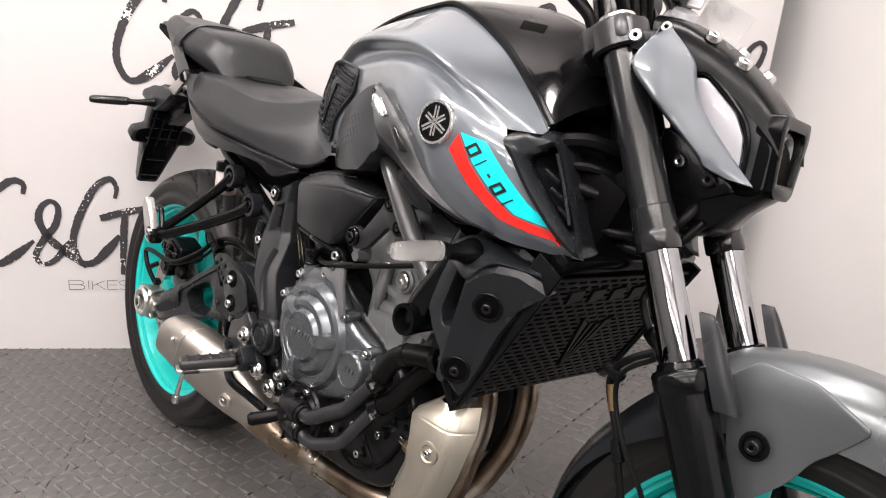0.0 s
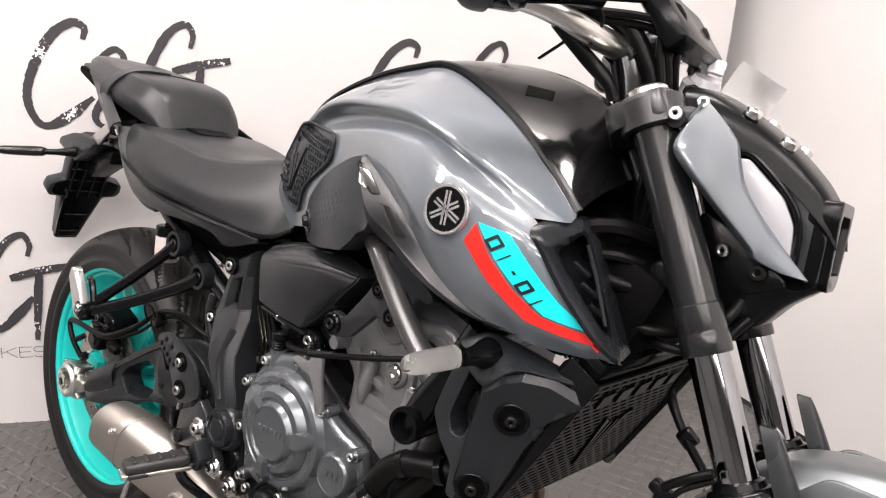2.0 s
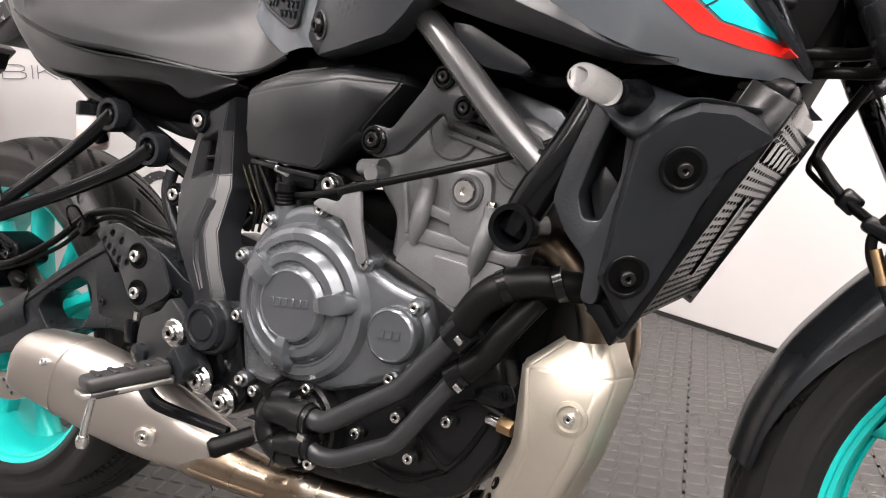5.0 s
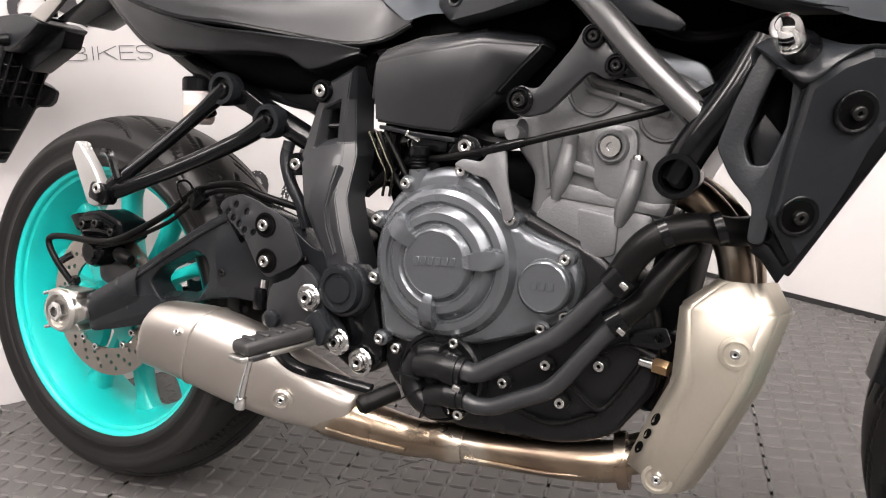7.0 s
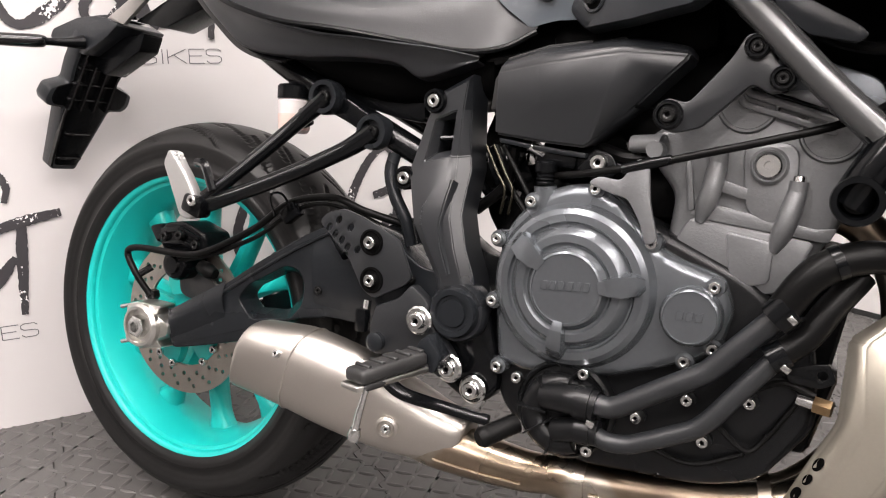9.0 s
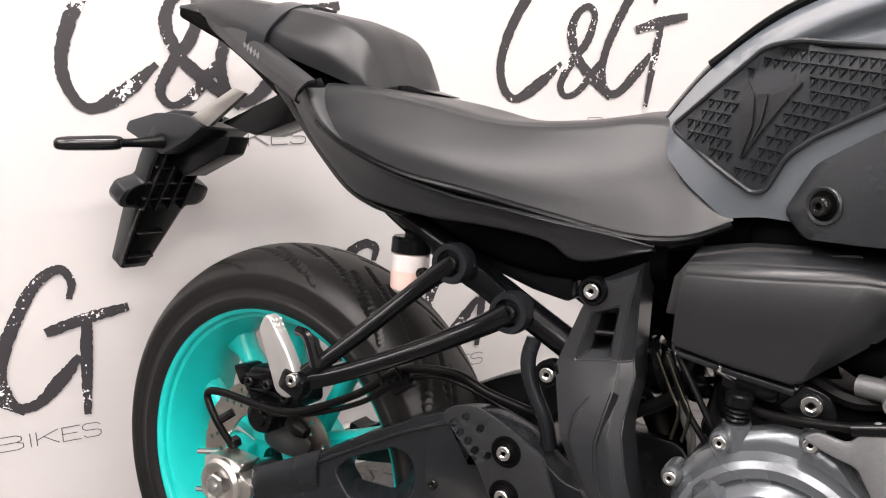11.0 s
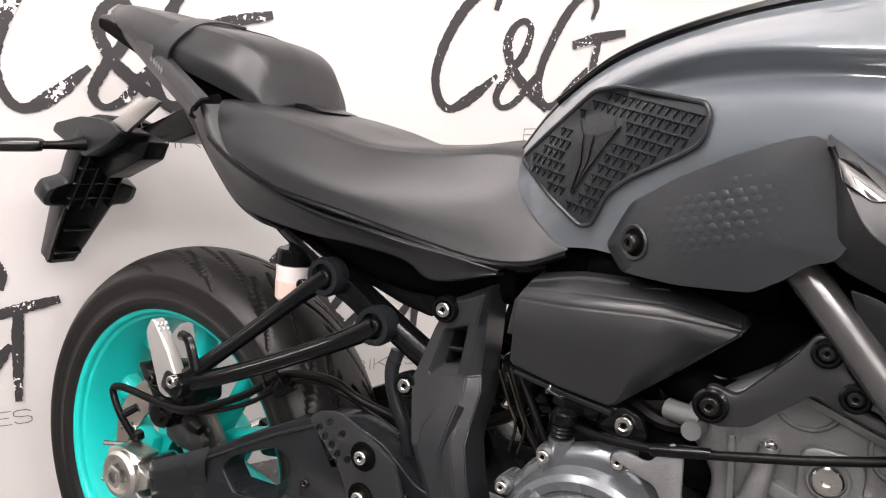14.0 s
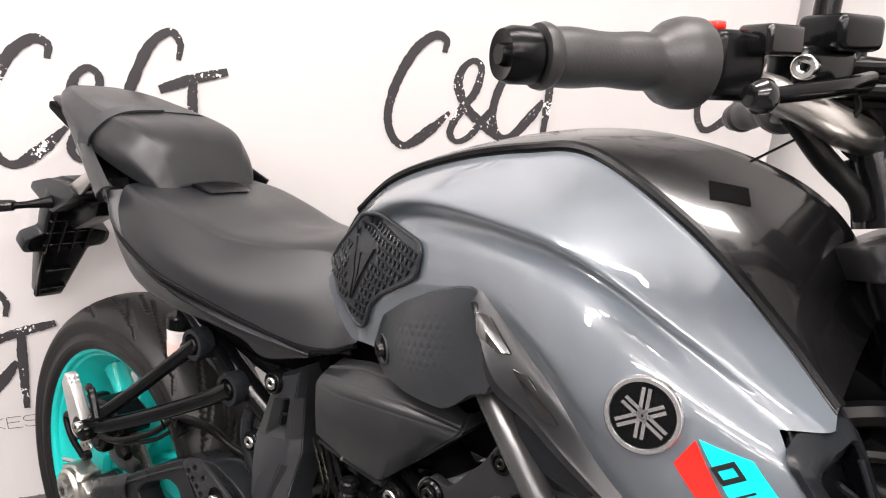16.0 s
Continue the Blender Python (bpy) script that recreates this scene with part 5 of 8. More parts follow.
# lower black wing of the tank


def wing_y(x, z):
    return -0.186 - 0.16 * max(0, min(x, 0.95) - 0.80) + 0.28 * max(0, x - 0.97) + 0.25 * max(0, 0.80 - z) * (1 if x < 0.9 else 0.5) - 0.006 * math.sin(min(1, max(0, (0.866 - z) / 0.1)) * math.pi)


W_TOP = [(.797, .866), (.822, .853), (.857, .825), (.887, .806), (.928, .775), (.972, .749), (1.012, .725), (1.056, .711)]
W_LOW = [(.804, .845), (.812, .800), (.815, .772), (.852, .755), (.900, .738), (.950, .722), (1.000, .708), (1.050, .707)]
rows = []
for (x1, z1), (x2, z2) in zip(W_TOP, W_LOW):
    row = []
    for t, dy in ((0, 0.006), (0.12, 0.0), (0.45, -0.009), (0.55, -0.010), (0.85, 0.0), (1.0, 0.012)):
        x, z = x1 + (x2 - x1) * t, z1 + (z2 - z1) * t
        row.append((x, wing_y(x, z) + dy, z))
    rows.append(row)
wing = part("tank_wing", loft(rows, 5, 5, thick=0.003), PANEL, bike, "satin dark grey lower tank panel", 50)
wing_face = surface_of(wing)
for shape in ([(.806, .848), (.818, .846), (.846, .822), (.834, .820), (.812, .832)], [(.850, .812), (.866, .810), (.900, .780), (.884, .780)]):
    bm = plate(rounded(shape, 0.002), lambda x, z: wing_face(x, z) - 0.002, lambda x, z: wing_face(x, z) + 0.002, 0.001)
    part("gloss_insert", bm, INSERT, wing)
part("inner_panel", plate(rounded([(.828, .752), (.850, .748), (.905, .716), (.915, .706), (.905, .700), (.865, .708), (.838, .730)], 0.004), -0.158, -0.14, 0.003), SATIN, wing)

# intake scoop at the tank's nose
SCOOP_RIM = [(1.061, -.203, .8216), (1.072, -.150, .8356), (1.086, -.130, .826), (1.112, -.126, .775), (1.149, -.1355, .7015), (1.135, -.168, .716), (1.102, -.192, .760), (1.077, -.203, .797)]
SCOOP_MOUTH = [(1.0817, -.178, .801), (1.087, -.162, .812), (1.0925, -.147, .8175), (1.112, -.144, .774), (1.1364, -.145, .724), (1.123, -.161, .742), (1.103, -.172, .769), (1.091, -.177, .786)]


def scoop_frame():
    out_ = Vector((0.62, -0.75, 0.2)).normalized()
    rim, mouth = [Vector(q) for q in SCOOP_RIM], [Vector(q) for q in SCOOP_MOUTH]
    deep = Vector((-0.022, 0.034, -0.002))
    c = sum(mouth, Vector()) / 8
    loops = [[q + Vector((-0.012, 0.045, 0)) for q in rim], rim, [a * 0.80 + b * 0.20 + out_ * 0.006 for a, b in zip(rim, mouth)], [a * 0.25 + b * 0.75 + out_ * 0.007 for a, b in zip(rim, mouth)],
             mouth, [c + (q - c) * 0.9 + deep for q in mouth]]
    bm = bmesh.new()
    rings_ = [[bm.verts.new(q) for q in smooth_loop(l, 4)] for l in loops]
    n = len(rings_[0])
    for a, b in zip(rings_, rings_[1:]):
        for k in range(n):
            bm.faces.new((a[k], a[(k + 1) % n], b[(k + 1) % n], b[k]))
    bm.faces.new(rings_[-1])
    bmesh.ops.recalc_face_normals(bm, faces=bm.faces[:])
    return bm


# the tank's nose is open behind the scoop
cut = bmesh.new()
cut.from_mesh(tank.data)
for co, no in (((1.063, 0, 0.817), (1, 0, 0.8)), ((0, 0, 0.712), (0, 0, 1)), ((0, 0, 0.830), (0, 0, 1))):
    near_nose = [g for g in cut.verts[:] + cut.edges[:] + cut.faces[:] if (g.co.x if isinstance(g, bmesh.types.BMVert) else max(v.co.x for v in g.verts)) > 1.0]
    bmesh.ops.bisect_plane(cut, geom=near_nose, plane_co=co, plane_no=Vector(no).normalized())
gone = []
for f in cut.faces:
    c = f.calc_center_median()
    if 0.712 < c.z < 0.830 and c.x > 1.063 + (0.817 - c.z) * 0.8:
        gone.append(f)
bmesh.ops.delete(cut, geom=gone, context="FACES")
cut.to_mesh(tank.data)
cut.free()
scoop = part("air_scoop", scoop_frame(), SATIN, bike, "dark grey plastic intake scoop", 45)
for k in range(3):
    a = Vector((1.094 + .011 * k, -.166 + .004 * k, .789 - .020 * k))
    part("vane", tube([a + Vector((-.006, .010, .002)), a + Vector((.008, .022, -.010))], 0.0028, 6, 1), SATIN, scoop)
part("bright_rim", tube([(1.098, -.151, .811), (1.114, -.148, .775), (1.132, -.149, .734)], 0.0022, 8, 4), SATIN, scoop)

# seat
SEAT = [
    [(0.098, 0, 0.8470), (0.100, -0.0750, 0.8460), (0.102, -0.1021, 0.8441), (0.103, -0.1148, 0.8404), (0.108, -0.1310, 0.8208), (0.112, -0.1380, 0.8000)],
    [(0.170, 0, 0.8430), (0.170, -0.0952, 0.8410), (0.169, -0.1176, 0.8370), (0.168, -0.1286, 0.8300), (0.165, -0.1442, 0.7980), (0.162, -0.1490, 0.7770)],
    [(0.250, 0, 0.8340), (0.250, -0.0896, 0.8300), (0.249, -0.1130, 0.8247), (0.248, -0.1246, 0.8160), (0.245, -0.1479, 0.7800), (0.242, -0.1530, 0.7520)],
    [(0.330, 0, 0.8190), (0.330, -0.0806, 0.8150), (0.330, -0.1035, 0.8102), (0.330, -0.1150, 0.8020), (0.330, -0.1422, 0.7660), (0.330, -0.1480, 0.7390)],
    [(0.410, 0, 0.8240), (0.410, -0.0672, 0.8180), (0.411, -0.0886, 0.8118), (0.412, -0.0993, 0.8020), (0.414, -0.1268, 0.7600), (0.416, -0.1350, 0.7240)],
    [(0.475, 0, 0.8360), (0.475, -0.0515, 0.8280), (0.478, -0.0690, 0.8205), (0.480, -0.0779, 0.8090), (0.486, -0.1057, 0.7630), (0.490, -0.1180, 0.7120)],
    [(0.515, 0, 0.8330), (0.518, -0.0472, 0.8220), (0.522, -0.0630, 0.8114), (0.524, -0.0707, 0.7976), (0.532, -0.0908, 0.7592), (0.540, -0.1080, 0.7160)],
    [(0.548, 0, 0.8000), (0.552, -0.0400, 0.7900), (0.557, -0.0595, 0.7810), (0.560, -0.0700, 0.7700), (0.570, -0.0920, 0.7480), (0.580, -0.1030, 0.7340)],
]
seat = part("rider_seat", loft(SEAT, 7, 6, mirror=True, cap=True), VINYL, bike, "dark grey grained vinyl rider seat", 60)
hem = [s[-1] for s in SEAT]
part("seat_piping", tube([(x, y - 0.001, z - 0.004) for x, y, z in hem], 0.0038, 8, 6), PLASTIC, seat)
PILLION = [
    [(-0.200, 0, 0.9700), (-0.200, -0.0318, 0.9690), (-0.199, -0.0442, 0.9677), (-0.199, -0.0500, 0.9650), (-0.197, -0.0614, 0.9550), (-0.195, -0.0620, 0.9440)],
    [(-0.138, 0, 0.9660), (-0.138, -0.0504, 0.9640), (-0.137, -0.0669, 0.9625), (-0.136, -0.0740, 0.9580), (-0.134, -0.0902, 0.9420), (-0.132, -0.0920, 0.9260)],
    [(-0.052, 0, 0.9540), (-0.052, -0.0627, 0.9510), (-0.051, -0.0818, 0.9480), (-0.050, -0.0900, 0.9420), (-0.048, -0.1078, 0.9180), (-0.046, -0.1080, 0.8950)],
    [(0.030, 0, 0.9420), (0.030, -0.0672, 0.9390), (0.031, -0.0867, 0.9345), (0.032, -0.0950, 0.9270), (0.036, -0.1137, 0.9000), (0.040, -0.1130, 0.8720)],
    [(0.088, 0, 0.9320), (0.089, -0.0629, 0.9280), (0.092, -0.0816, 0.9218), (0.094, -0.0900, 0.9134), (0.098, -0.1065, 0.8820), (0.102, -0.1030, 0.8520)],
    [(0.122, 0, 0.9140), (0.124, -0.0518, 0.9080), (0.127, -0.0696, 0.8997), (0.128, -0.0780, 0.8906), (0.132, -0.0934, 0.8620), (0.134, -0.0900, 0.8400)],
    [(0.142, 0, 0.8800), (0.144, -0.0440, 0.8720), (0.145, -0.0601, 0.8640), (0.146, -0.0680, 0.8560), (0.146, -0.0820, 0.8420), (0.144, -0.0800, 0.8320)],
    [(0.153, 0, 0.8500), (0.154, -0.0400, 0.8460), (0.153, -0.0547, 0.8440), (0.153, -0.0620, 0.8420), (0.151, -0.0740, 0.8380), (0.148, -0.0720, 0.8300)],
]
pil = part("pillion_seat", loft(PILLION, 7, 6, mirror=True, cap=True), VINYL, bike, "dark grey stitched vinyl pillion seat", 60)
strap_rows = []
for t in (0.0, 1.0):
    row = []
    for q in catmull([(-.006 + .026 * t, 0, .9478 - .004 * t), (-.006 + .03 * t, -.060, .9448 - .004 * t), (-.010 + .03 * t, -.094, .932 - .004 * t), (-.020 + .03 * t, -.1158, .908 - .006 * t), (-.030 + .03 * t, -.1145, .886 - .006 * t)], 6):
        row.append(q)
    strap_rows.append(row)
bm = bmesh.new()
g = [[bm.verts.new(Vector(q) + Vector((0, -0.001, 0.0014))) for q in r] for r in strap_rows]
for j in range(len(g[0]) - 1):
    bm.faces.new((g[0][j], g[0][j + 1], g[1][j + 1], g[1][j]))
geo = bmesh.ops.duplicate(bm, geom=bm.verts[:] + bm.edges[:] + bm.faces[:])["geom"]
for v in geo:
    if isinstance(v, bmesh.types.BMVert):
        v.co.y = -v.co.y
bmesh.ops.recalc_face_normals(bm, faces=bm.faces[:])
bmesh.ops.solidify(bm, geom=bm.faces[:], thickness=-0.003)
part("seat_strap", bm, VINYL_SMOOTH, pil, "smooth vinyl strap across the seat")
part("seat_base", plate(rounded([(-.19, .942), (.03, .895), (.09, .872), (.118, .858), (.110, .838), (.08, .834), (-.05, .872), (-.19, .928)], 0.006), -0.088, 0.088, 0.004), DARK, pil)
part("front_pad", plate(rounded([(.205, .842), (.17, .850), (.12, .848), (.13, .838)], 0.004), -0.036, 0.036, 0.002), PLASTIC, pil)


# added near-black block, in place of the shaded gap between seat and tank
part("nose_filler", block((0.13, 0.15, 0.085), pose(0.575, 0, 0.735, 0, -8, 0), 0.02), DARK, seat)


# tail panels
def tail_y(x, z):
    return -0.066 - 0.085 * min(1, max(0, (x + 0.20) / 0.30)) - 0.02 * min(1, max(0, (0.80 - z) / 0.1))


def shell_between(top, low, bulge, swell=((0, 0.010), (0.12, 0.0), (0.45, -1), (0.6, -1), (0.9, 0.0), (1.0, 0.010))):
    """A swollen strip between an upper and a lower edge."""
    rows = []
    for (x1, z1), (x2, z2) in zip(top, low):
        row = []
        for t, dy in swell:
            x, z = x1 + (x2 - x1) * t, z1 + (z2 - z1) * t
            row.append((x, tail_y(x, z) + (dy if dy >= 0 else -bulge), z))
        rows.append(row)
    return loft(rows, 5, 5, thick=0.003)


UPPER = ([(-.212, .950), (-.140, .949), (-.055, .914), (.040, .874), (.108, .844)], [(-.209, .938), (-.135, .911), (-.05, .872), (.028, .838), (.080, .815)])
STRIP_TOP = [(.080, .850), (.110, .812), (.150, .775), (.196, .736), (.226, .716), (.246, .706)]
STRIP_LOW = [(.010, .838), (.060, .792), (.105, .754), (.150, .721), (.193, .704), (.232, .698)]


def tail_strip():
    rows = []
    for (x1, z1), (x2, z2) in zip(STRIP_TOP, STRIP_LOW):
        y = float(np.interp(x2, (0.0, .05, .10, .15, .20, .25), (-.104, -.110, -.119, -.127, -.131, -.129)))
        rows.append([(x1, y + 0.008, z1), (x1 * .4 + x2 * .6, y + 0.001, z1 * .4 + z2 * .6), (x1 * .1 + x2 * .9, y - 0.001, z1 * .1 + z2 * .9), (x2, y + 0.003, z2), (x2 + .006, y + 0.022, z2 + .006)])
    return loft(rows, 5, 4, thick=0.003)


tail = part("tail_panel", tail_strip(), GLOSS, bike, "gloss black tail fairing with a satin upper panel", 60)
part("upper_panel", shell_between(*UPPER, 0.004), PANEL, tail, angle=60)
part("tail_panel_left", mirrored(tail_strip()), GLOSS, tail, angle=60)
part("upper_panel_left", mirrored(shell_between(*UPPER, 0.004)), PANEL, tail, angle=60)
tail_face = surface_of(bpy.data.objects["upper_panel"])
for k in range(5):
    c = Vector((-0.030 + 0.008 * k, 0.887 - 0.0036 * k))
    q = [(c.x - .003, c.y + .001), (c.x + .001, c.y + .004), (c.x + .004, c.y - .003), (c.x, c.y - .006)]
    part("print_bar", plate(q, lambda x, z: tail_face(x, z) - 0.0008, lambda x, z: tail_face(x, z) + 0.001, 0), CAST, tail)
# stations along the panel: upper edge, ridge with its y, lower edge with its y
SEAT_PANEL = (
    ((.105, .836), (.088, .8345, -.135), (.051, .820, -.115)), ((.134, .808), (.118, .800, -.146), (.089, .785, -.128)), ((.170, .777), (.160, .776, -.150), (.133, .750, -.138)),
    ((.220, .753), (.215, .752, -.156), (.182, .716, -.140)), ((.303, .732), (.300, .7315, -.157), (.270, .7035, -.142)), ((.363, .7255), (.362, .723, -.153), (.345, .701, -.138)),
    ((.418, .719), (.418, .715, -.146), (.408, .694, -.130)), ((.468, .712), (.468, .709, -.134), (.442, .677, -.122)), ((.513, .706), (.5135, .701, -.115), (.510, .696, -.114)))
rows = []
for (x0, z0), (x1, z1, y1), (x2, z2, y2) in SEAT_PANEL:
    row = [(x0, y1 + 0.016, z0 + 0.001), (x0 * .4 + x1 * .6, y1 + 0.002, z0 * .4 + z1 * .6), (x1, y1, z1)]
    row += [(x1 + (x2 - x1) * t, y1 + (y2 - y1) * t + d, z1 + (z2 - z1) * t) for t, d in ((.12, .001), (.5, .002), (.9, 0), (1.0, .004))]
    rows.append(row + [(x2, y2 + 0.024, z2 - 0.002)])
under = part("seat_side_panel", loft(rows, 5, 5, thick=0.003), PANEL, bike, "satin dark grey panel below the seat", 50)
part("seat_side_panel_left", mirrored(loft(rows, 5, 5, thick=0.003)), PANEL, under, angle=50)
# added near-black body fills the tail and stands for the shade inside it
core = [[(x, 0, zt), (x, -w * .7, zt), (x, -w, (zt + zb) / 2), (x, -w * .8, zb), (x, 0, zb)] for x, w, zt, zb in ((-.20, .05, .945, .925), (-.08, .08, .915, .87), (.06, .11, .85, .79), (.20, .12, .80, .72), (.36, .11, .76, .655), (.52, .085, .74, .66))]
part("tail_fill", loft(core, 5, 4, mirror=True, cap=True), DARK, bike, "near-black filler added inside the tail", 60)
part("undertray", plate(rounded([(.24, .70), (.42, .675), (.425, .625), (.38, .632), (.31, .652), (.25, .682)], 0.01), -0.078, -0.05, 0.004), PLASTIC, bike, "black plastic undertray")

# number-plate carrier
TOP, BOT = Vector((-.262, 0, .768)), Vector((-.392, 0, .535))
down = (BOT - TOP).normalized()
face = Vector((down.z, 0, -down.x))
if face.x < 0:
    face = -face
HOLD = rounded([(-.050, 0), (.055, 0), (.055, .060), (.048, .092), (.088, .104), (.090, .128), (.080, .140), (.052, .142), (.026, .268), (-.024, .268), (-.046, .142), (-.074, .140), (-.082, .128), (-.078, .106), (-.048, .094), (-.052, .060)], 0.006)
bm = plate(HOLD, -0.026, 0.006, 0.004)
m = Matrix(((0, face.x, down.x, TOP.x), (1, 0, 0, 0), (0, face.z, down.z, TOP.z), (0, 0, 0, 1)))
bm.transform(m)
bmesh.ops.recalc_face_normals(bm, faces=bm.faces[:])
# greyer plastic on the shell stands for the side light on its edges
hold = part("plate_carrier", bm, GRAINED, bike, "black plastic number-plate carrier, empty")
ribm = bmesh.new()
for y in (-.038, -.014, .012, .038):
    block((0.004, 0.014, 0.12), m @ Matrix.Translation((y, 0.009, 0.08)), 0.001, ribm, 1)
for l in (.03, .06, .09, .12, .19, .24):
    block((0.09 if l < 0.15 else 0.05, 0.010, 0.004), m @ Matrix.Translation((0, 0.008, l)), 0.001, ribm, 1)
block((0.005, 0.010, 0.12), m @ Matrix.Translation((-.034, 0.006, 0.200)) @ pose(0, 0, 0, 0, 5, 0), 0.001, ribm, 1)
# darker sheet inside, carrying the shade within the shell
inner = plate([(x * 0.88, 0.012 + (l - 0.012) * 0.96) for x, l in HOLD], 0.004, 0.0075, 0.001)
inner.transform(m)
bmesh.ops.recalc_face_normals(inner, faces=inner.faces[:])
part("shaded_inner_face", inner, PLASTIC, hold)
part("rib_relief", ribm, GLOSS, hold)
part("lamp_housing", plate(rounded([(-.350, .764), (-.343, .778), (-.279, .794), (-.2346, .795), (-.205, .790), (-.178, .778), (-.206, .759), (-.264, .731), (-.300, .745)], 0.006), -0.050, 0.050, 0.006), GRAINED, hold)
part("housing_step", plate(rounded([(-.300, .790), (-.262, .800), (-.232, .8005), (-.205, .794), (-.235, .790)], 0.003), -0.030, 0.030, 0.003), GRAINED, hold)
part("under_bracket", plate(rounded([(-.298, .7285), (-.225, .760), (-.150, .768), (-.162, .740), (-.2445, .700)], 0.004), -0.020, 0.020, 0.003), PLASTIC, hold)
part("arm", plate(rounded([(-.16, .786), (-.02, .845), (.03, .83), (.02, .81), (-.09, .772)], 0.006), -0.03, 0.03, 0.003), FRAME, hold)
part("alloy_brace", plate(rounded([(-.2114, .790), (-.123, .837), (-.100, .830), (-.171, .779)], 0.003), -0.045, -0.037, 0.001), ALLOY, hold)
for q in ((-.19, -.03, .797), (-.165, -.034, .793)):
    bolt(hold, q, 0.009, (0.1, -0.2, 1), DARK_BOLT_MESH)
part("stalk", tube([(-.262, -.050, .752), (-.275, -.085, .747), (-.283, -.110, .745)], (0.012, 0.007, 0.0065), 12, 4), PLASTIC, hold)
part("indicator", tube([(-.281, -.104, .745), (-.286, -.112, .745), (-.306, -.158, .741), (-.318, -.182, .739), (-.321, -.188, .739)], (0.004, 0.0105, 0.0105, 0.009, 0.004), 14, 5), GLOSS, hold, "slim smoked rear indicator")

# ---- engine ----
CASE = rounded([(.555, .420), (.562, .495), (.600, .545), (.668, .562), (.735, .520), (.83, .475), (.895, .42), (.905, .330), (.855, .262), (.80, .245), (.66, .240), (.57, .285), (.545, .35)], 0.02)
case = part("engine_case", plate(CASE, -0.118, 0.118, 0.012, segments=3), LOWCASE, bike, "black painted engine crankcase")
part("sump", plate(rounded([(.60, .27), (.84, .27), (.83, .235), (.80, .222), (.66, .222), (.62, .235)], 0.01), -0.075, 0.075, 0.01), FRAME, case)
CLUTCH = rounded([(.566, .350), (.560, .400), (.557, .440), (.563, .495), (.580, .522), (.611, .549), (.640, .560), (.672, .560), (.697, .547), (.733, .504), (.762, .488), (.808, .474), (.821, .440), (.812, .405), (.790, .385), (.740, .365), (.700, .352), (.640, .345), (.600, .342)], 0.012)
clutch = part("clutch_cover", plate(CLUTCH, -0.138, -0.108, 0.012, segments=3), ENGINE, bike, "satin dark grey clutch cover", 30)
CC = (0.652, -0.136, 0.448)
part("outer_dome", lathe([(0.093, -0.004), (0.092, 0.002), (0.086, 0.011), (0.080, 0.0145), (0.072, 0.0155), (0.070, 0.013), (0.068, 0.0125), (0.062, 0.020), (0.0585, 0.0225), (0.050, 0.0235), (0.0475, 0.0215), (0.0455, 0.021), (0.0405, 0.0275), (0.038, 0.0285), (0.0375, 0.0275), (0.0, 0.0275)], CC, seg=72), ENGINE, clutch, angle=22)
for a, w in ((142, 0.018), (8, 0.0165), (-98, 0.013)):
    ang = radians(a)
    ex, ez = math.cos(ang), math.sin(ang)
    rows = []
    for r, hw, h in ((0.036, w * 0.62, 0.029), (0.046, w * 0.86, 0.0335), (0.062, w * 1.12, 0.0315), (0.076, w * 0.95, 0.024), (0.083, w * 0.5, 0.012)):
        rows.append([(CC[0] + ex * r - ez * k * hw, CC[1] - (h if abs(k) < 0.7 else 0.010), CC[2] + ez * r + ex * k * hw) for k in (-1, -0.86, -0.6, 0, 0.6, 0.86, 1)])
    bm = bmesh.new()
    g = [[bm.verts.new(q) for q in r] for r in rows]
    for r1, r2 in zip(g, g[1:]):
        for k in range(6):
            bm.faces.new((r1[k], r1[k + 1], r2[k + 1], r2[k]))
    bm.faces.new(g[0])
    bm.faces.new(g[-1])
    bmesh.ops.recalc_face_normals(bm, faces=bm.faces[:])
    bmesh.ops.bevel(bm, geom=[e for e in bm.edges if e.is_manifold and e.calc_face_angle(0) > 0.5], offset=0.002, segments=2, affect="EDGES", clamp_overlap=True)
    part("claw", bm, ENGINE, clutch)
for k in range(6):
    w = 0.0038
    c = (CC[0] - 0.0235 + 0.0094 * k, CC[2] + 0.0015 + 0.0004 * k)
    part("raised_bar", plate([(c[0] - w, c[1] - .0045), (c[0] - w + .0015, c[1] + .0055), (c[0] + w, c[1] + .0055), (c[0] + w - .001, c[1] - .0045)], CC[1] - 0.0290, CC[1] - 0.0265, 0.0004, segments=1), ENGINE, clutch)
part("oil_filler_cap", lathe([(0.031, -0.012), (0.031, 0.014), (0.0285, 0.0185), (0.0265, 0.0195), (0.026, 0.0185), (0, 0.0185)], (0.781, -0.138, 0.433), seg=48), ENGINE, clutch)
for k in range(3):
    x = 0.771 + 0.0095 * k
    part("raised_bar", plate([(x - .0035, .429), (x - .0025, .438), (x + .0045, .439), (x + .0035, .430)], -0.1580, -0.1562, 0.0003, segments=1), ENGINE, clutch)
for x, z in ((.600, .538), (.561, .493), (.559, .421), (.569, .345), (.735, .503), (.801, .464), (.804, .401), (.777, .384), (.672, .556)):
    part("bolt_lug", lathe([(0.0095, -0.03), (0.0105, -0.006), (0.0095, 0.0), (0, 0.0)], (x, -0.139, z), seg=20), ENGINE, clutch)
    bolt(clutch, (x, -0.142, z), 0.0066)
part("dipstick_neck", tube([(.612, -.125, .528), (.610, -.128, .556)], (0.014, 0.0125), 18, 1), ENGINE, clutch)
neck = bmesh.new()
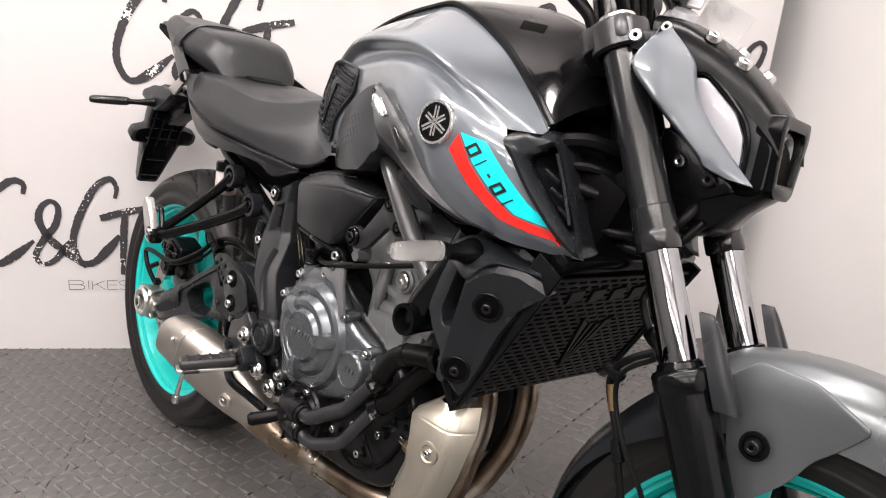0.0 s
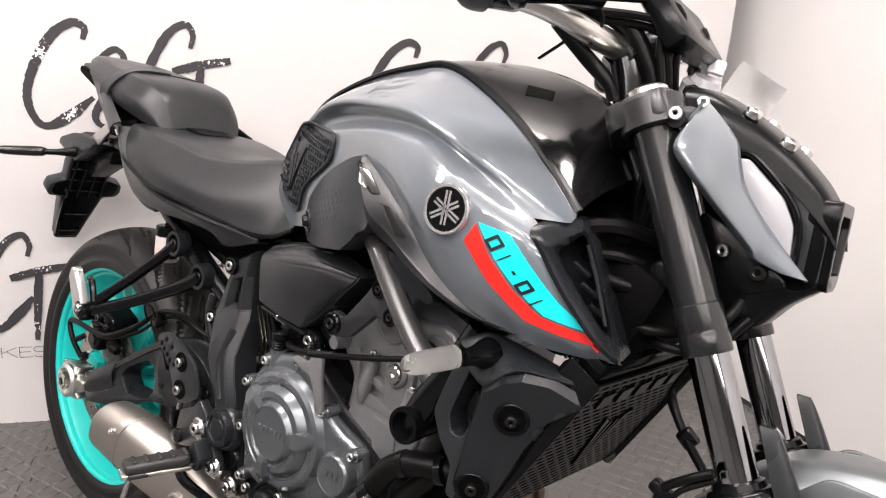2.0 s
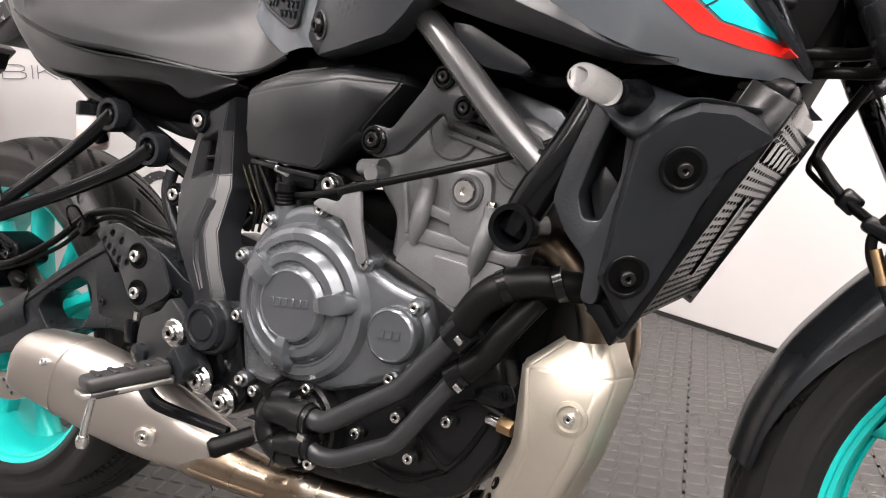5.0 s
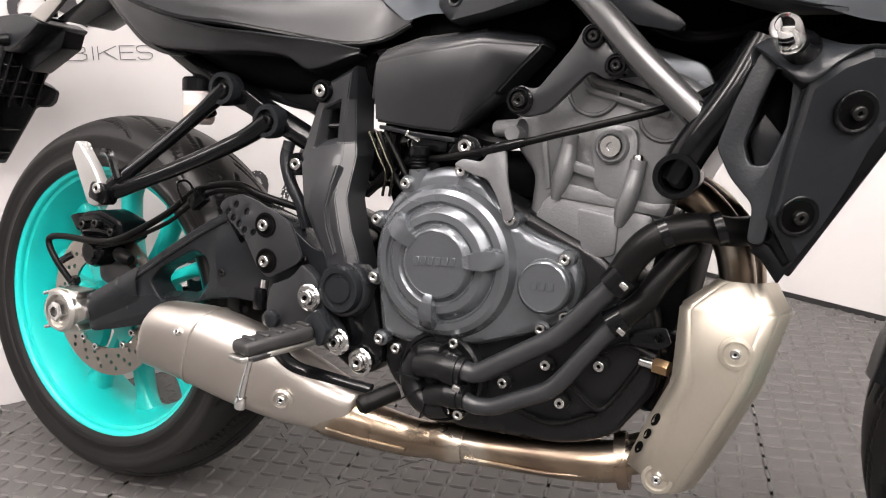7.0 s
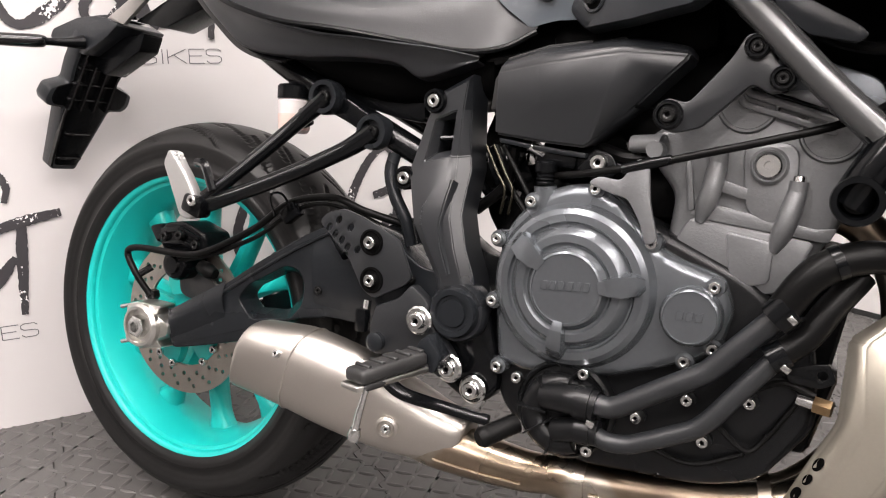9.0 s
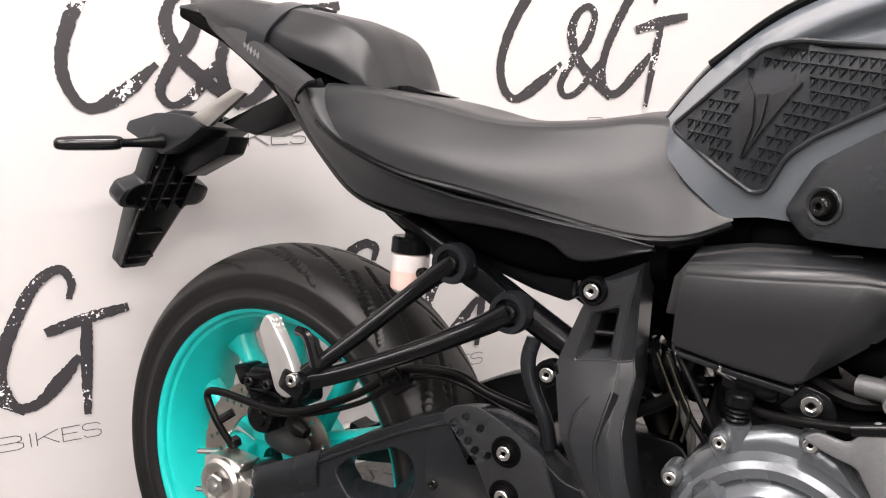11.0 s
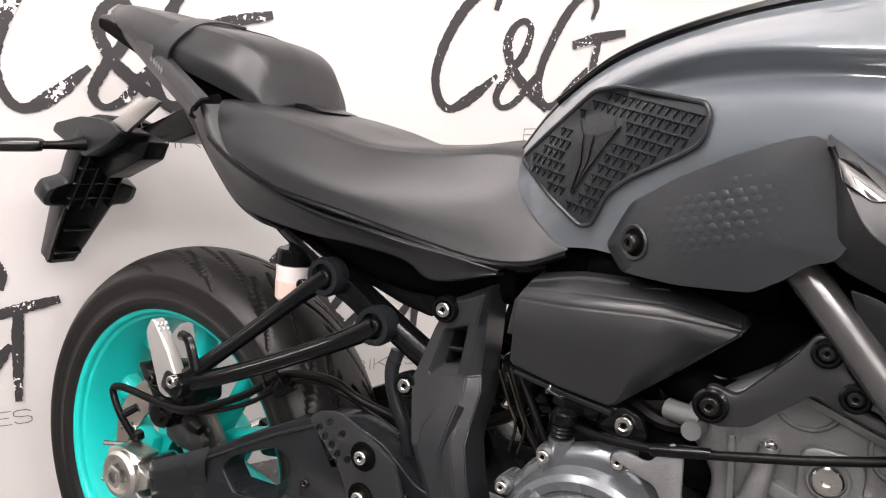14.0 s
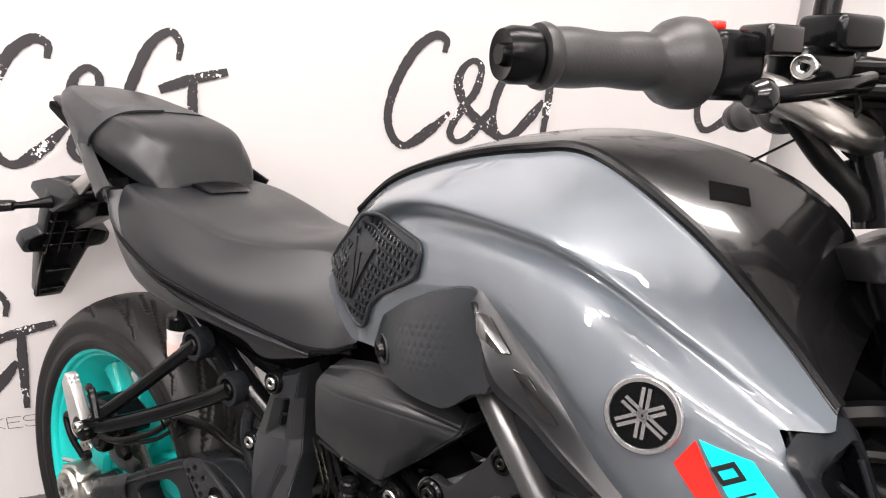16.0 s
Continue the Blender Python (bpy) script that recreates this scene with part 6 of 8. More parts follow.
lathe([(0.0105, 0.0)] + [(0.0095 if k % 2 else 0.0112, 0.002 + 0.002 * k) for k in range(6)] + [(0.0125, 0.015), (0.0125, 0.024), (0.010, 0.026), (0, 0.026)], (0.6095, -0.128, 0.557), (0, 0, 1), 16, neck)
part("dipstick", neck, PLASTIC, clutch)
part("cable_bracket", plate(rounded([(.664, .562), (.676, .570), (.700, .566), (.716, .590), (.728, .588), (.732, .545), (.742, .506), (.730, .500), (.722, .525), (.708, .548), (.690, .552)], 0.006), -0.150, -0.144, 0.0015), CAST, clutch, "dark grey clutch cable bracket")
cab = part("clutch_cable", tube([(.612, -.118, .567), (.660, -.138, .572), (.722, -.147, .583), (.78, -.147, .597), (.84, -.143, .612), (.90, -.13, .630), (.95, -.10, .66), (1.0, -.06, .72)], 0.0042, 10, 5), HOSE, bike, "black clutch cable")
part("cable_core", tube([(.610, -.119, .567), (.668, -.139, .574)], 0.0018, 6, 1), BOLT, cab)
part("cable_adjuster", tube([(.700, -.146, .578), (.728, -.147, .585), (.75, -.147, .590)], (0.006, 0.0062, 0.005), 10, 2), FRAME, cab)
part("release_arm", plate(rounded([(.640, .575), (.66, .600), (.68, .594), (.69, .575), (.67, .560)], 0.005), -0.118, -0.108, 0.002), FRAME, clutch)
bolt(clutch, (.667, -.120, .584), 0.0095)

# cylinders and head, leaning forward
CYL = rounded([(.742, .500), (.748, .555), (.720, .590), (.712, .612), (.735, .628), (.786, .667), (.835, .662), (.905, .668), (.945, .640), (.935, .590), (.905, .530), (.868, .465), (.82, .44)], 0.012)
cyl = part("cylinder_block", plate(CYL, -0.108, 0.108, 0.010, segments=3), CAST, bike, "dark grey cast cylinder block and head")
part("head_cover", plate(rounded([(.775, .655), (.80, .690), (.86, .70), (.93, .675), (.945, .635), (.90, .655), (.83, .652)], 0.012), -0.100, 0.100, 0.012, segments=3), ENGINE, cyl)
part("joint_flange", plate(rounded([(.765, .535), (.78, .548), (.885, .528), (.905, .530), (.898, .515), (.785, .530)], 0.004), -0.116, 0.1, 0.003), CAST, cyl)
part("lower_block", plate(rounded([(.765, .530), (.785, .535), (.888, .515), (.862, .462), (.80, .45), (.75, .50)], 0.008), -0.113, 0.1, 0.004), CAST, cyl)
part("recessed_panel", plate(rounded([(.803, .520), (.850, .512), (.848, .470), (.812, .462)], 0.006), -0.1165, -0.10, 0.003), CAST, cyl)
for path in ([(.790, -.114, .588), (.786, -.118, .560), (.776, -.112, .528)], [(.866, -.114, .562), (.860, -.118, .535), (.849, -.112, .503)]):
    part("stud_boss", tube([path[0], path[1], tuple((Vector(path[1]) + Vector(path[2])) / 2), path[2]], (0.0095, 0.0104, 0.0098, 0.0052), 14, 5), CAST, cyl)
    part("stud_cap", tube([path[0], (path[0][0] + 0.001, path[0][1], path[0][2] + 0.012)], 0.009, 12, 1), CAST, cyl)
    bolt(cyl, (path[0][0] + 0.001, path[0][1], path[0][2] + 0.013), 0.0065, (0, 0, 1))
part("plug_boss", plate(rounded([(.812, .612), (.866, .612), (.866, .540), (.846, .528), (.820, .540)], 0.02, 6), -0.117, -0.1, 0.004), CAST, cyl)
part("plug_ring", lathe([(0.0185, -0.01), (0.0185, 0.004), (0.016, 0.007), (0.0145, 0.007), (0.0142, 0.004), (0, 0.004)], (.839, -.117, .588), seg=32), CAST, cyl)
part("plug", lathe([(0.0125, 0.0), (0.0125, 0.007), (0.011, 0.0085), (0.0045, 0.0085), (0.004, 0.004), (0, 0.004)], (.839, -.119, .588), seg=28), BOLT, cyl, "zinc-plated plug")
for x, z in ((.8135, .650), (.892, .623)):
    part("cam_end", lathe([(0.0305, -0.012), (0.0305, 0.001), (0.0288, 0.0035), (0.0265, 0.0035), (0.0255, 0.0022), (0, 0.0022)], (x, -.1085, z), seg=40), CAST, cyl)
part("joint_ridge", plate(rounded([(.792, .672), (.799, .673), (.8125, .6515), (.897, .6245), (.895, .6185), (.8085, .646)], 0.002), -0.1165, -0.10, 0.0015), CAST, cyl)
part("joint_ridge", plate(rounded([(.802, .676), (.809, .676), (.818, .6615), (.897, .6345), (.895, .629), (.813, .656)], 0.002), -0.1185, -0.10, 0.0015), CAST, cyl)
part("cover_gasket", tube([(.812, -.1165, .672), (.8215, -.1165, .664), (.897, -.1165, .6385)], 0.0022, 8, 1), PLASTIC, cyl)
part("tie_rib", plate(rounded([(.783, .576), (.815, .566), (.846, .557), (.846, .547), (.812, .555), (.783, .564)], 0.002), -0.1165, -0.10, 0.002), CAST, cyl)
part("wall_rib", plate(rounded([(.756, .600), (.762, .600), (.770, .540), (.764, .538)], 0.002), -0.1135, -0.10, 0.0015), CAST, cyl)
part("water_neck", tube([(.725, -.085, .600), (.728, -.118, .600), (.728, -.132, .600)], (0.011, 0.010, 0.009), 14, 3), CAST, cyl)
part("water_stub", tube([(.70, -.105, .606), (.735, -.118, .607)], 0.010, 12, 1), CAST, cyl)
HANG = rounded([(.730, .636), (.740, .652), (.762, .646), (.800, .690), (.812, .712), (.826, .712), (.834, .700), (.840, .684), (.858, .674), (.854, .660), (.838, .654), (.820, .665), (.775, .622), (.748, .616), (.734, .622)], 0.007)
hang = part("engine_hanger", plate(HANG, -0.152, -0.140, 0.002), PANEL, bike, "dark grey engine hanger plate")
for x, z, r in ((.744, .634, .011), (.822, .699, .008), (.847, .669, .008)):
    part("spacer", lathe([(r + .004, -0.01), (r + .004, 0.004), (r + .002, 0.006), (r, 0.006), (r - .001, 0.002), (0, 0.002)], (x, -.152, z), seg=24), FRAME, hang)
    bolt(hang, (x, -.155, z), r * 0.75, mesh=DARK_BOLT_MESH)

# air box side, throttle bodies and added filler blocks for the dark depth behind
# rows down the cover, each from its rear edge to its front tip: x, y, z
AIR = (((.552, -.098, .706), (.600, -.098, .716), (.690, -.100, .722), (.752, -.112, .708)),
       ((.547, -.124, .692), (.600, -.138, .701), (.690, -.142, .709), (.757, -.128, .700)),
       ((.546, -.132, .682), (.600, -.147, .688), (.692, -.150, .698), (.757, -.130, .694)),
       ((.543, -.128, .648), (.600, -.141, .646), (.676, -.143, .652), (.733, -.129, .672)),
       ((.542, -.123, .612), (.600, -.130, .604), (.653, -.130, .599), (.705, -.126, .645)))


def airbox_skin():
    """A folded cover with straight edges: sloping top, ridge and two flat fields, turned in all round."""
    bm = bmesh.new()
    pts = [[Vector(q) for q in r] for r in AIR]
    back = Vector((0, 0.05, 0))
    grid = [[bm.verts.new(r[0] + back)] + [bm.verts.new(q) for q in r] + [bm.verts.new(r[-1] + back)] for r in pts]
    grid.append([bm.verts.new(v.co + back + Vector((0.002, 0, 0.003))) for v in grid[-1]])
    for a, b in zip(grid, grid[1:]):
        for k in range(len(a) - 1):
            bm.faces.new((a[k], a[k + 1], b[k + 1], b[k]))
    bmesh.ops.recalc_face_normals(bm, faces=bm.faces[:])
    bmesh.ops.bevel(bm, geom=[e for e in bm.edges if len(e.link_faces) == 2 and e.calc_face_angle(0) > 0.2], offset=0.004, segments=3, affect="EDGES", clamp_overlap=True)
    return bm


air = part("airbox_cover", airbox_skin(), PANEL, bike, "satin dark grey airbox side cover", 60)
part("lower_seam", plate([(.548, .608), (.600, .600), (.652, .594), (.652, .588), (.600, .594), (.548, .603)], -0.122, -0.06, 0.0015), SATIN, air)
part("upper_lip", plate(rounded([(.604, .703), (.687, .7193), (.692, .7085), (.654, .7015), (.6209, .6965)], 0.004), -0.118, -0.07, 0.004), PANEL, air)
part("foam_strip", plate([(.532, .640), (.536, .676), (.552, .700), (.600, .713), (.650, .717), (.650, .706), (.600, .702), (.562, .690), (.548, .672), (.544, .640)], -0.116, -0.09, 0.002), node_material("black_foam", (0.012, 0.012, 0.012), 0.8, 0, 0.4, 900, 1.0, 500), bike, "black foam strip under the seat", 60)
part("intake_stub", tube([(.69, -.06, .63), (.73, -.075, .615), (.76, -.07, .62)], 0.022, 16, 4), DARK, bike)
# added near-black blocks close the gaps and stand for the shade below the tank
inner_box = part("depth_fill_block", block((0.22, 0.12, 0.09), pose(0.70, 0.0, 0.675), 0.02), DARK, bike, "near-black filler blocks added for the dark depth below the tank")
part("tank_fill_block", block((0.30, 0.14, 0.10), pose(0.86, 0.0, 0.745, 0, 12, 0), 0.02), DARK, inner_box)
part("head_fill_block", block((0.10, 0.10, 0.20), pose(1.02, 0.0, 0.76, 0, 24, 0), 0.02), DARK, inner_box)
part("nose_fill_block", block((0.09, 0.20, 0.13), pose(1.105, 0.0, 0.74, 0, 24, 0), 0.02), DARK, inner_box)
part("tank_rear_fill_block", block((0.19, 0.18, 0.06), pose(0.685, 0.0, 0.725, 0, -6, 0), 0.02), DARK, inner_box)
part("under_seat_fill_block", block((0.14, 0.10, 0.07), pose(0.56, 0.02, 0.662), 0.02), DARK, inner_box)
part("engine_fill_block", block((0.14, 0.17, 0.06), pose(0.71, 0.0, 0.552), 0.02), DARK, inner_box)
for path, r in (([(.86, -.10, .72), (.92, -.12, .70), (.98, -.11, .71), (1.05, -.09, .74)], .006), ([(.66, -.09, .60), (.70, -.10, .59), (.74, -.095, .60)], .008), ([(.50, -.07, .52), (.545, -.085, .555), (.56, -.10, .60)], .007),
                ([(.545, -.10, .60), (.575, -.105, .555), (.598, -.105, .515), (.60, -.10, .48)], .0035), ([(.535, -.098, .60), (.56, -.105, .55), (.585, -.105, .515), (.59, -.1, .48)], .0035),
                ([(.93, -.08, .66), (.97, -.10, .69), (1.03, -.11, .70), (1.09, -.09, .72)], .009), ([(1.02, -.10, .80), (1.06, -.12, .82), (1.10, -.10, .83), (1.13, -.06, .82)], .010), ([(1.0, -.09, .79), (1.05, -.118, .79), (1.11, -.10, .80), (1.15, -.05, .78)], .006)):
    part("cable", tube(path, r, 8, 5), HOSE, bike)
# throttle gear between engine and air box
thr = part("throttle_body", tube([(.60, -.05, .585), (.64, -.085, .585), (.66, -.09, .585)], (0.026, 0.026, 0.022), 18, 3), FRAME, bike, "black throttle body")
part("linkage", block((0.05, 0.02, 0.02), pose(.615, -.105, .588, 0, 8, 0), 0.004), FRAME, thr)
part("spigot", tube([(.60, -.11, .592), (.585, -.118, .60)], 0.006, 10, 1), BOLT, thr)
S0, S1 = Vector((.450, -.042, .548)), Vector((.556, -.046, .578))
s_ax = (S1 - S0).normalized()
s_up = s_ax.cross(Vector((0, 1, 0))).normalized()
coil = [tuple(S0 + (S1 - S0) * (k / 110) + 0.031 * (Vector((0, 1, 0)) * math.cos(k * 0.285) + s_up * math.sin(k * 0.285))) for k in range(111)]
shock = part("shock_spring", tube(coil, 0.0056, 8, 1), FRAME, bike, "black coil spring of the rear shock")
part("shock_body", tube([S0, S1 + s_ax * 0.13], 0.018, 16, 1), HOSE, shock)
part("preload_ring", tube([S1, S1 + s_ax * 0.014], 0.0335, 24, 1), FRAME, shock)
part("preload_clamp", block((0.012, 0.012, 0.016), pose(.572, -.076, .586, 0, -15, 0), 0.003), BOLT, shock)
part("damper_sleeve", tube([S1 + s_ax * 0.03, S1 + s_ax * 0.075], 0.0215, 18, 1), FRAME, shock)
for dx in (0.0, 0.010):
    part("brake_pipe", tube([(.528 + dx, -.112, .600), (.546 + dx, -.114, .566), (.556 + dx, -.116, .548), (.552 + dx, -.116, .520)], 0.0019, 8, 5), OLIVE, shock, "olive-plated metal pipe")
part("vent_pipe", tube([(.395, -.100, .585), (.392, -.104, .560), (.402, -.106, .530), (.418, -.104, .500), (.425, -.10, .470)], 0.0085, 12, 5), SATIN, shock)
part("rocker", block((0.05, 0.03, 0.10), pose(.60, -.06, .56, 0, 10, 0), 0.01), FRAME, shock)

# water pump and coolant pipes
pump = part("water_pump", lathe([(0.055, -0.02), (0.056, 0.001), (0.053, 0.005), (0.0505, 0.004), (0.049, 0.0015), (0.044, 0.0015), (0.040, 0.008), (0.028, 0.012), (0, 0.012)], (.652, -.138, .309), seg=48), LOWCASE, bike, "dark grey water pump housing", 30)
part("volute", tube([(.654 + 0.033 * math.cos(t), -.150, .309 + 0.033 * math.sin(t)) for t in np.linspace(1.1, 5.2, 10)], (0.008, 0.010, 0.012, 0.0135, 0.0145, 0.015, 0.0155, 0.0155, 0.015, 0.0145), 14, 4), LOWCASE, pump)
for t in (75, 125, 175, 215, 255):
    c, s = math.cos(radians(t)), math.sin(radians(t))
    part("fin", plate([(.654 + .014 * c - .0009 * s, .309 + .014 * s + .0009 * c), (.654 + .047 * c - .0009 * s, .309 + .047 * s + .0009 * c), (.654 + .047 * c + .0009 * s, .309 + .047 * s - .0009 * c), (.654 + .014 * c + .0009 * s, .309 + .014 * s - .0009 * c)], -.168, -.14, 0), LOWCASE, pump)
part("outlet", tube([(.636, -.158, .326), (.662, -.165, .3295), (.684, -.166, .3285), (.696, -.166, .327)], (0.0150, 0.0166, 0.0168, 0.0168), 22, 3), LOWCASE, pump)
part("outlet_clamp", tube([(.674, -.166, .3292), (.690, -.166, .3280)], 0.0186, 24, 1), LOWCASE, pump)
part("inlet", tube([(.650, -.158, .290), (.676, -.165, .2975), (.700, -.166, .298)], (0.0128, 0.0136, 0.0136), 20, 3), LOWCASE, pump)
part("inlet_clamp", tube([(.676, -.166, .2985), (.692, -.166, .2983)], 0.0152, 22, 1), LOWCASE, pump)
part("clamp_screw", block((0.010, 0.010, 0.008), pose(.694, -.178, .312, 0, 20, 0), 0.002), BOLT, pump)
for x, z in ((.598, .3385), (.675, .3555), (.620, .2834), (.667, .2737), (.684, .2715)):
    bolt(pump, (x, -.150, z), 0.0066)
PIPE = [(.690, -.166, .3300), (.706, -.166, .3285), (.7145, -.166, .3300), (.726, -.166, .3360), (.760, -.166, .3565), (.792, -.166, .3755), (.803, -.166, .3825), (.815, -.166, .3945), (.835, -.166, .4165), (.870, -.166, .454)]
pipe = part("coolant_pipe", tube(PIPE, 0.0116, 18, 5), PANEL, bike, "black coolant pipe")
part("clamp", tube([(.860, -.166, .443), (.873, -.166, .458)], 0.0178, 20, 1), FRAME, pipe)
part("clamp_screw", block((0.009, 0.008, 0.006), pose(.876, -.184, .448, 0, 40, 0), 0.001), BOLT, pipe)
part("hose", tube([(.862, -.166, .447), (.885, -.165, .484), (.908, -.160, .5015), (.9365, -.150, .509), (.970, -.130, .506), (1.0, -.10, .51)], (0.0152, 0.0158, 0.0160, 0.0155, 0.015, 0.0145), 18, 5), HOSE, pipe, "black radiator hose")
for k in range(2):
    part("hose_band", tube([(.904 + .05 * k, -.1608 + .011 * k, .4995 + .0085 * k), (.912 + .05 * k, -.159 + .011 * k, .5035 + .0075 * k)], 0.0172, 18, 1), FRAME, pipe)
PIPE_LOW = [(.698, -.166, .2950), (.7109, -.166, .2915), (.728, -.166, .2925), (.742, -.166, .2970), (.770, -.166, .3100), (.794, -.166, .3215), (.803, -.166, .3285), (.814, -.166, .3405), (.838, -.164, .3720), (.869, -.160, .411)]
pipe2 = part("lower_coolant_pipe", tube(PIPE_LOW, 0.0100, 18, 5), PANEL, bike, "black lower coolant pipe")
part("clamp", tube([(.858, -.161, .403), (.872, -.159, .413)], 0.0150, 20, 1), FRAME, pipe2)
part("clamp_screw", block((0.009, 0.008, 0.006), pose(.874, -.175, .400, 0, 35, 0), 0.001), BOLT, pipe2)
part("hose", tube([(.860, -.161, .404), (.888, -.152, .428), (.905, -.145, .455), (.93, -.13, .49)], (0.0130, 0.0135, 0.0135, 0.013), 16, 5), HOSE, pipe2)
# added near-black block fills the gap behind the heat shield with shade
part("front_dark_fill", block((0.045, 0.16, 0.20), pose(.893, 0.01, .405, 0, 10, 0), 0.012), DARK, case)
for x, z in ((.730, .312), (.781, .341), (.842, .349), (.800, .300)):
    part("lug", lathe([(0.009, -0.03), (0.009, 0.0), (0, 0.0)], (x, -.126, z), seg=16), LOWCASE, case)
    bolt(case, (x, -.130, z), 0.0064)
part("switch_stub", tube([(.755, -.10, .262), (.756, -.112, .245)], 0.0075, 10, 1), FRAME, case)
part("oil_filter_block", block((0.07, 0.12, 0.10), pose(.875, -.03, .345, 0, 15, 0), 0.012), FRAME, case)
part("drain_lug", plate(rounded([(.80, .30), (.86, .32), (.865, .27), (.82, .25)], 0.01), -0.105, -0.09, 0.004), FRAME, case)
for path, r in (([(.80, -.125, .33), (.84, -.13, .30), (.86, -.125, .315), (.885, -.12, .355)], .0032), ([(.74, -.12, .28), (.79, -.125, .272), (.84, -.12, .292)], .003), ([(.84, -.12, .36), (.87, -.125, .375), (.90, -.12, .365)], .004)):
    part("loom", tube(path, r, 8, 5), HOSE, case)
sen = part("exhaust_sensor", tube([(.885, -.122, .360), (.915, -.128, .356)], 0.0065, 12, 1), BOLT, bike, "exhaust gas sensor with a brass collar")
part("collar", tube([(.900, -.125, .358), (.916, -.128, .356)], 0.009, 6, 1), BRASS, sen)
part("stay", plate(rounded([(.872, .392), (.910, .402), (.918, .384), (.905, .376), (.875, .378)], 0.005), -0.135, -0.129, 0.001, [oval(.905, .389, .005, .005, 12)]), FRAME, sen)

# ---- exhaust ----
ex = None
for y0, fwd in ((-0.058, 0.0), (0.030, 0.004)):
    pth = [(.895, y0, .548), (.930, y0 - .002, .530), (.962 + fwd, y0 + .002, .485), (.972 + fwd, y0 + .004, .420), (.960, y0 + .002, .350), (.930, y0 * .6 - .012, .275), (.890, y0 * .45 - .030, .235), (.850, y0 * .3 - .050, .222)]
    ob = part("exhaust_header" if ex is None else "second_header", tube(pth, 0.0195, 20, 7), HEAT, bike if ex is None else ex, "heat-tinted stainless exhaust header" if ex is None else "")
    ex = ex or ob
    part("flange", tube([(.898, y0, .546), (.910, y0, .541)], 0.032, 20, 1), BOLT, ex)
for path, r in (([(.870, -.075, .228), (.82, -.088, .222), (.72, -.094, .215), (.655, -.096, .214)], (0.024, 0.0245, 0.022, 0.0225)), ([(.672, -.096, .214), (.652, -.097, .214), (.630, -.098, .213)], (0.0245, 0.0265, 0.0245)), ([(.632, -.098, .213), (.595, -.100, .211), (.545, -.102, .215), (.490, -.108, .224), (.455, -.114, .232)], (0.023, 0.0255, 0.029, 0.033, 0.032))):
    part("collector", tube(path, r, 24, 6), HEAT, ex)
part("weld_seam", tube([(.845, -.104, .214), (.79, -.112, .208), (.72, -.1155, .206), (.68, -.118, .206)], 0.0022, 8, 5), HEAT, ex)
part("weld_seam", tube([(.60, -.1245, .203), (.545, -.130, .206), (.49, -.140, .214)], 0.0022, 8, 5), HEAT, ex)
part("joint_clamp", tube([(.868, -.068, .226), (.855, -.070, .224)], 0.034, 20, 1), HEAT, ex)
MUF = []
for x, cy, cz, hy, hz in ((.229, -.174, .314, .030, .037), (.2305, -.174, .3145, .036, .043), (.236, -.174, .3145, .039, .046), (.276, -.169, .310, .042, .050), (.310, -.164, .304, .043, .053), (.37, -.148, .283, .043, .054), (.43, -.124, .256, .040, .048), (.48, -.112, .240, .035, .038), (.515, -.106, .233, .028, .029), (.519, -.105, .232, .020, .020)):
    tl = 0.35
    MUF.append([(x + tl * hz * math.sin(a), cy - hy * math.copysign(abs(math.cos(a)) ** .8, math.cos(a)), cz + hz * math.copysign(abs(math.sin(a)) ** .8, math.sin(a))) for a in np.linspace(0, 2 * math.pi, 25)])
bm = bmesh.new()
rows = [catmull([s[j] for s in MUF], 4) for j in range(24)]
g = [[bm.verts.new(r[i]) for r in rows] for i in range(len(rows[0]))]
for a, b in zip(g, g[1:]):
    for k in range(24):
        bm.faces.new((a[k], a[(k + 1) % 24], b[(k + 1) % 24], b[k]))
bm.faces.new(g[0])
bm.faces.new(g[-1])
bmesh.ops.recalc_face_normals(bm, faces=bm.faces[:])
muf = part("silencer", bm, STEEL, bike, "brushed stainless stubby silencer", 60)
part("end_seam", tube([Vector(q) + (Vector(q) - Vector((.31, -.164, .304))).normalized() * 0.0004 for q in MUF[4][:24]] + [Vector(MUF[4][0])], 0.0012, 6, 2), STEEL, muf)
bolt(muf, (.300, -.2085, .330), 0.0052, (-0.1, -0.9, 0.4))
part("mount_dish", lathe([(0.014, -0.001), (0.0145, 0.003), (0.011, 0.005), (0.009, 0.002), (0, 0.002)], (.436, -.162, .250), (0.3, -0.9, -0.1), 26), STEEL, muf)
bolt(muf, (.437, -.165, .250), 0.0062, (0.25, -0.9, -0.1))
# blasted heat shield beside the header
rows = []
for z, xl, xr, left, y in ((.457, .957, 1.006, .010, -.140), (.430, .924, 1.023, .012, -.160), (.350, .921, 1.001, .022, -.162), (.300, .898, .978, .026, -.158), (.246, .876, .953, .028, -.146), (.222, .908, .941, .010, -.132)):
    rows.append([(xl, y + 0.020, z), (xl + 0.003, y + 0.014, z), (xl + left, y, z), (xr - 0.016, y - 0.002, z), (xr - 0.003, y + 0.012, z), (xr + 0.006, y + 0.036, z)])
bm = bmesh.new()
grid = [[bm.verts.new(q) for q in r] for r in rows]
for a, b in zip(grid, grid[1:]):
    for k in range(5):
        bm.faces.new((a[k], a[k + 1], b[k + 1], b[k]))
bmesh.ops.recalc_face_normals(bm, faces=bm.faces[:])
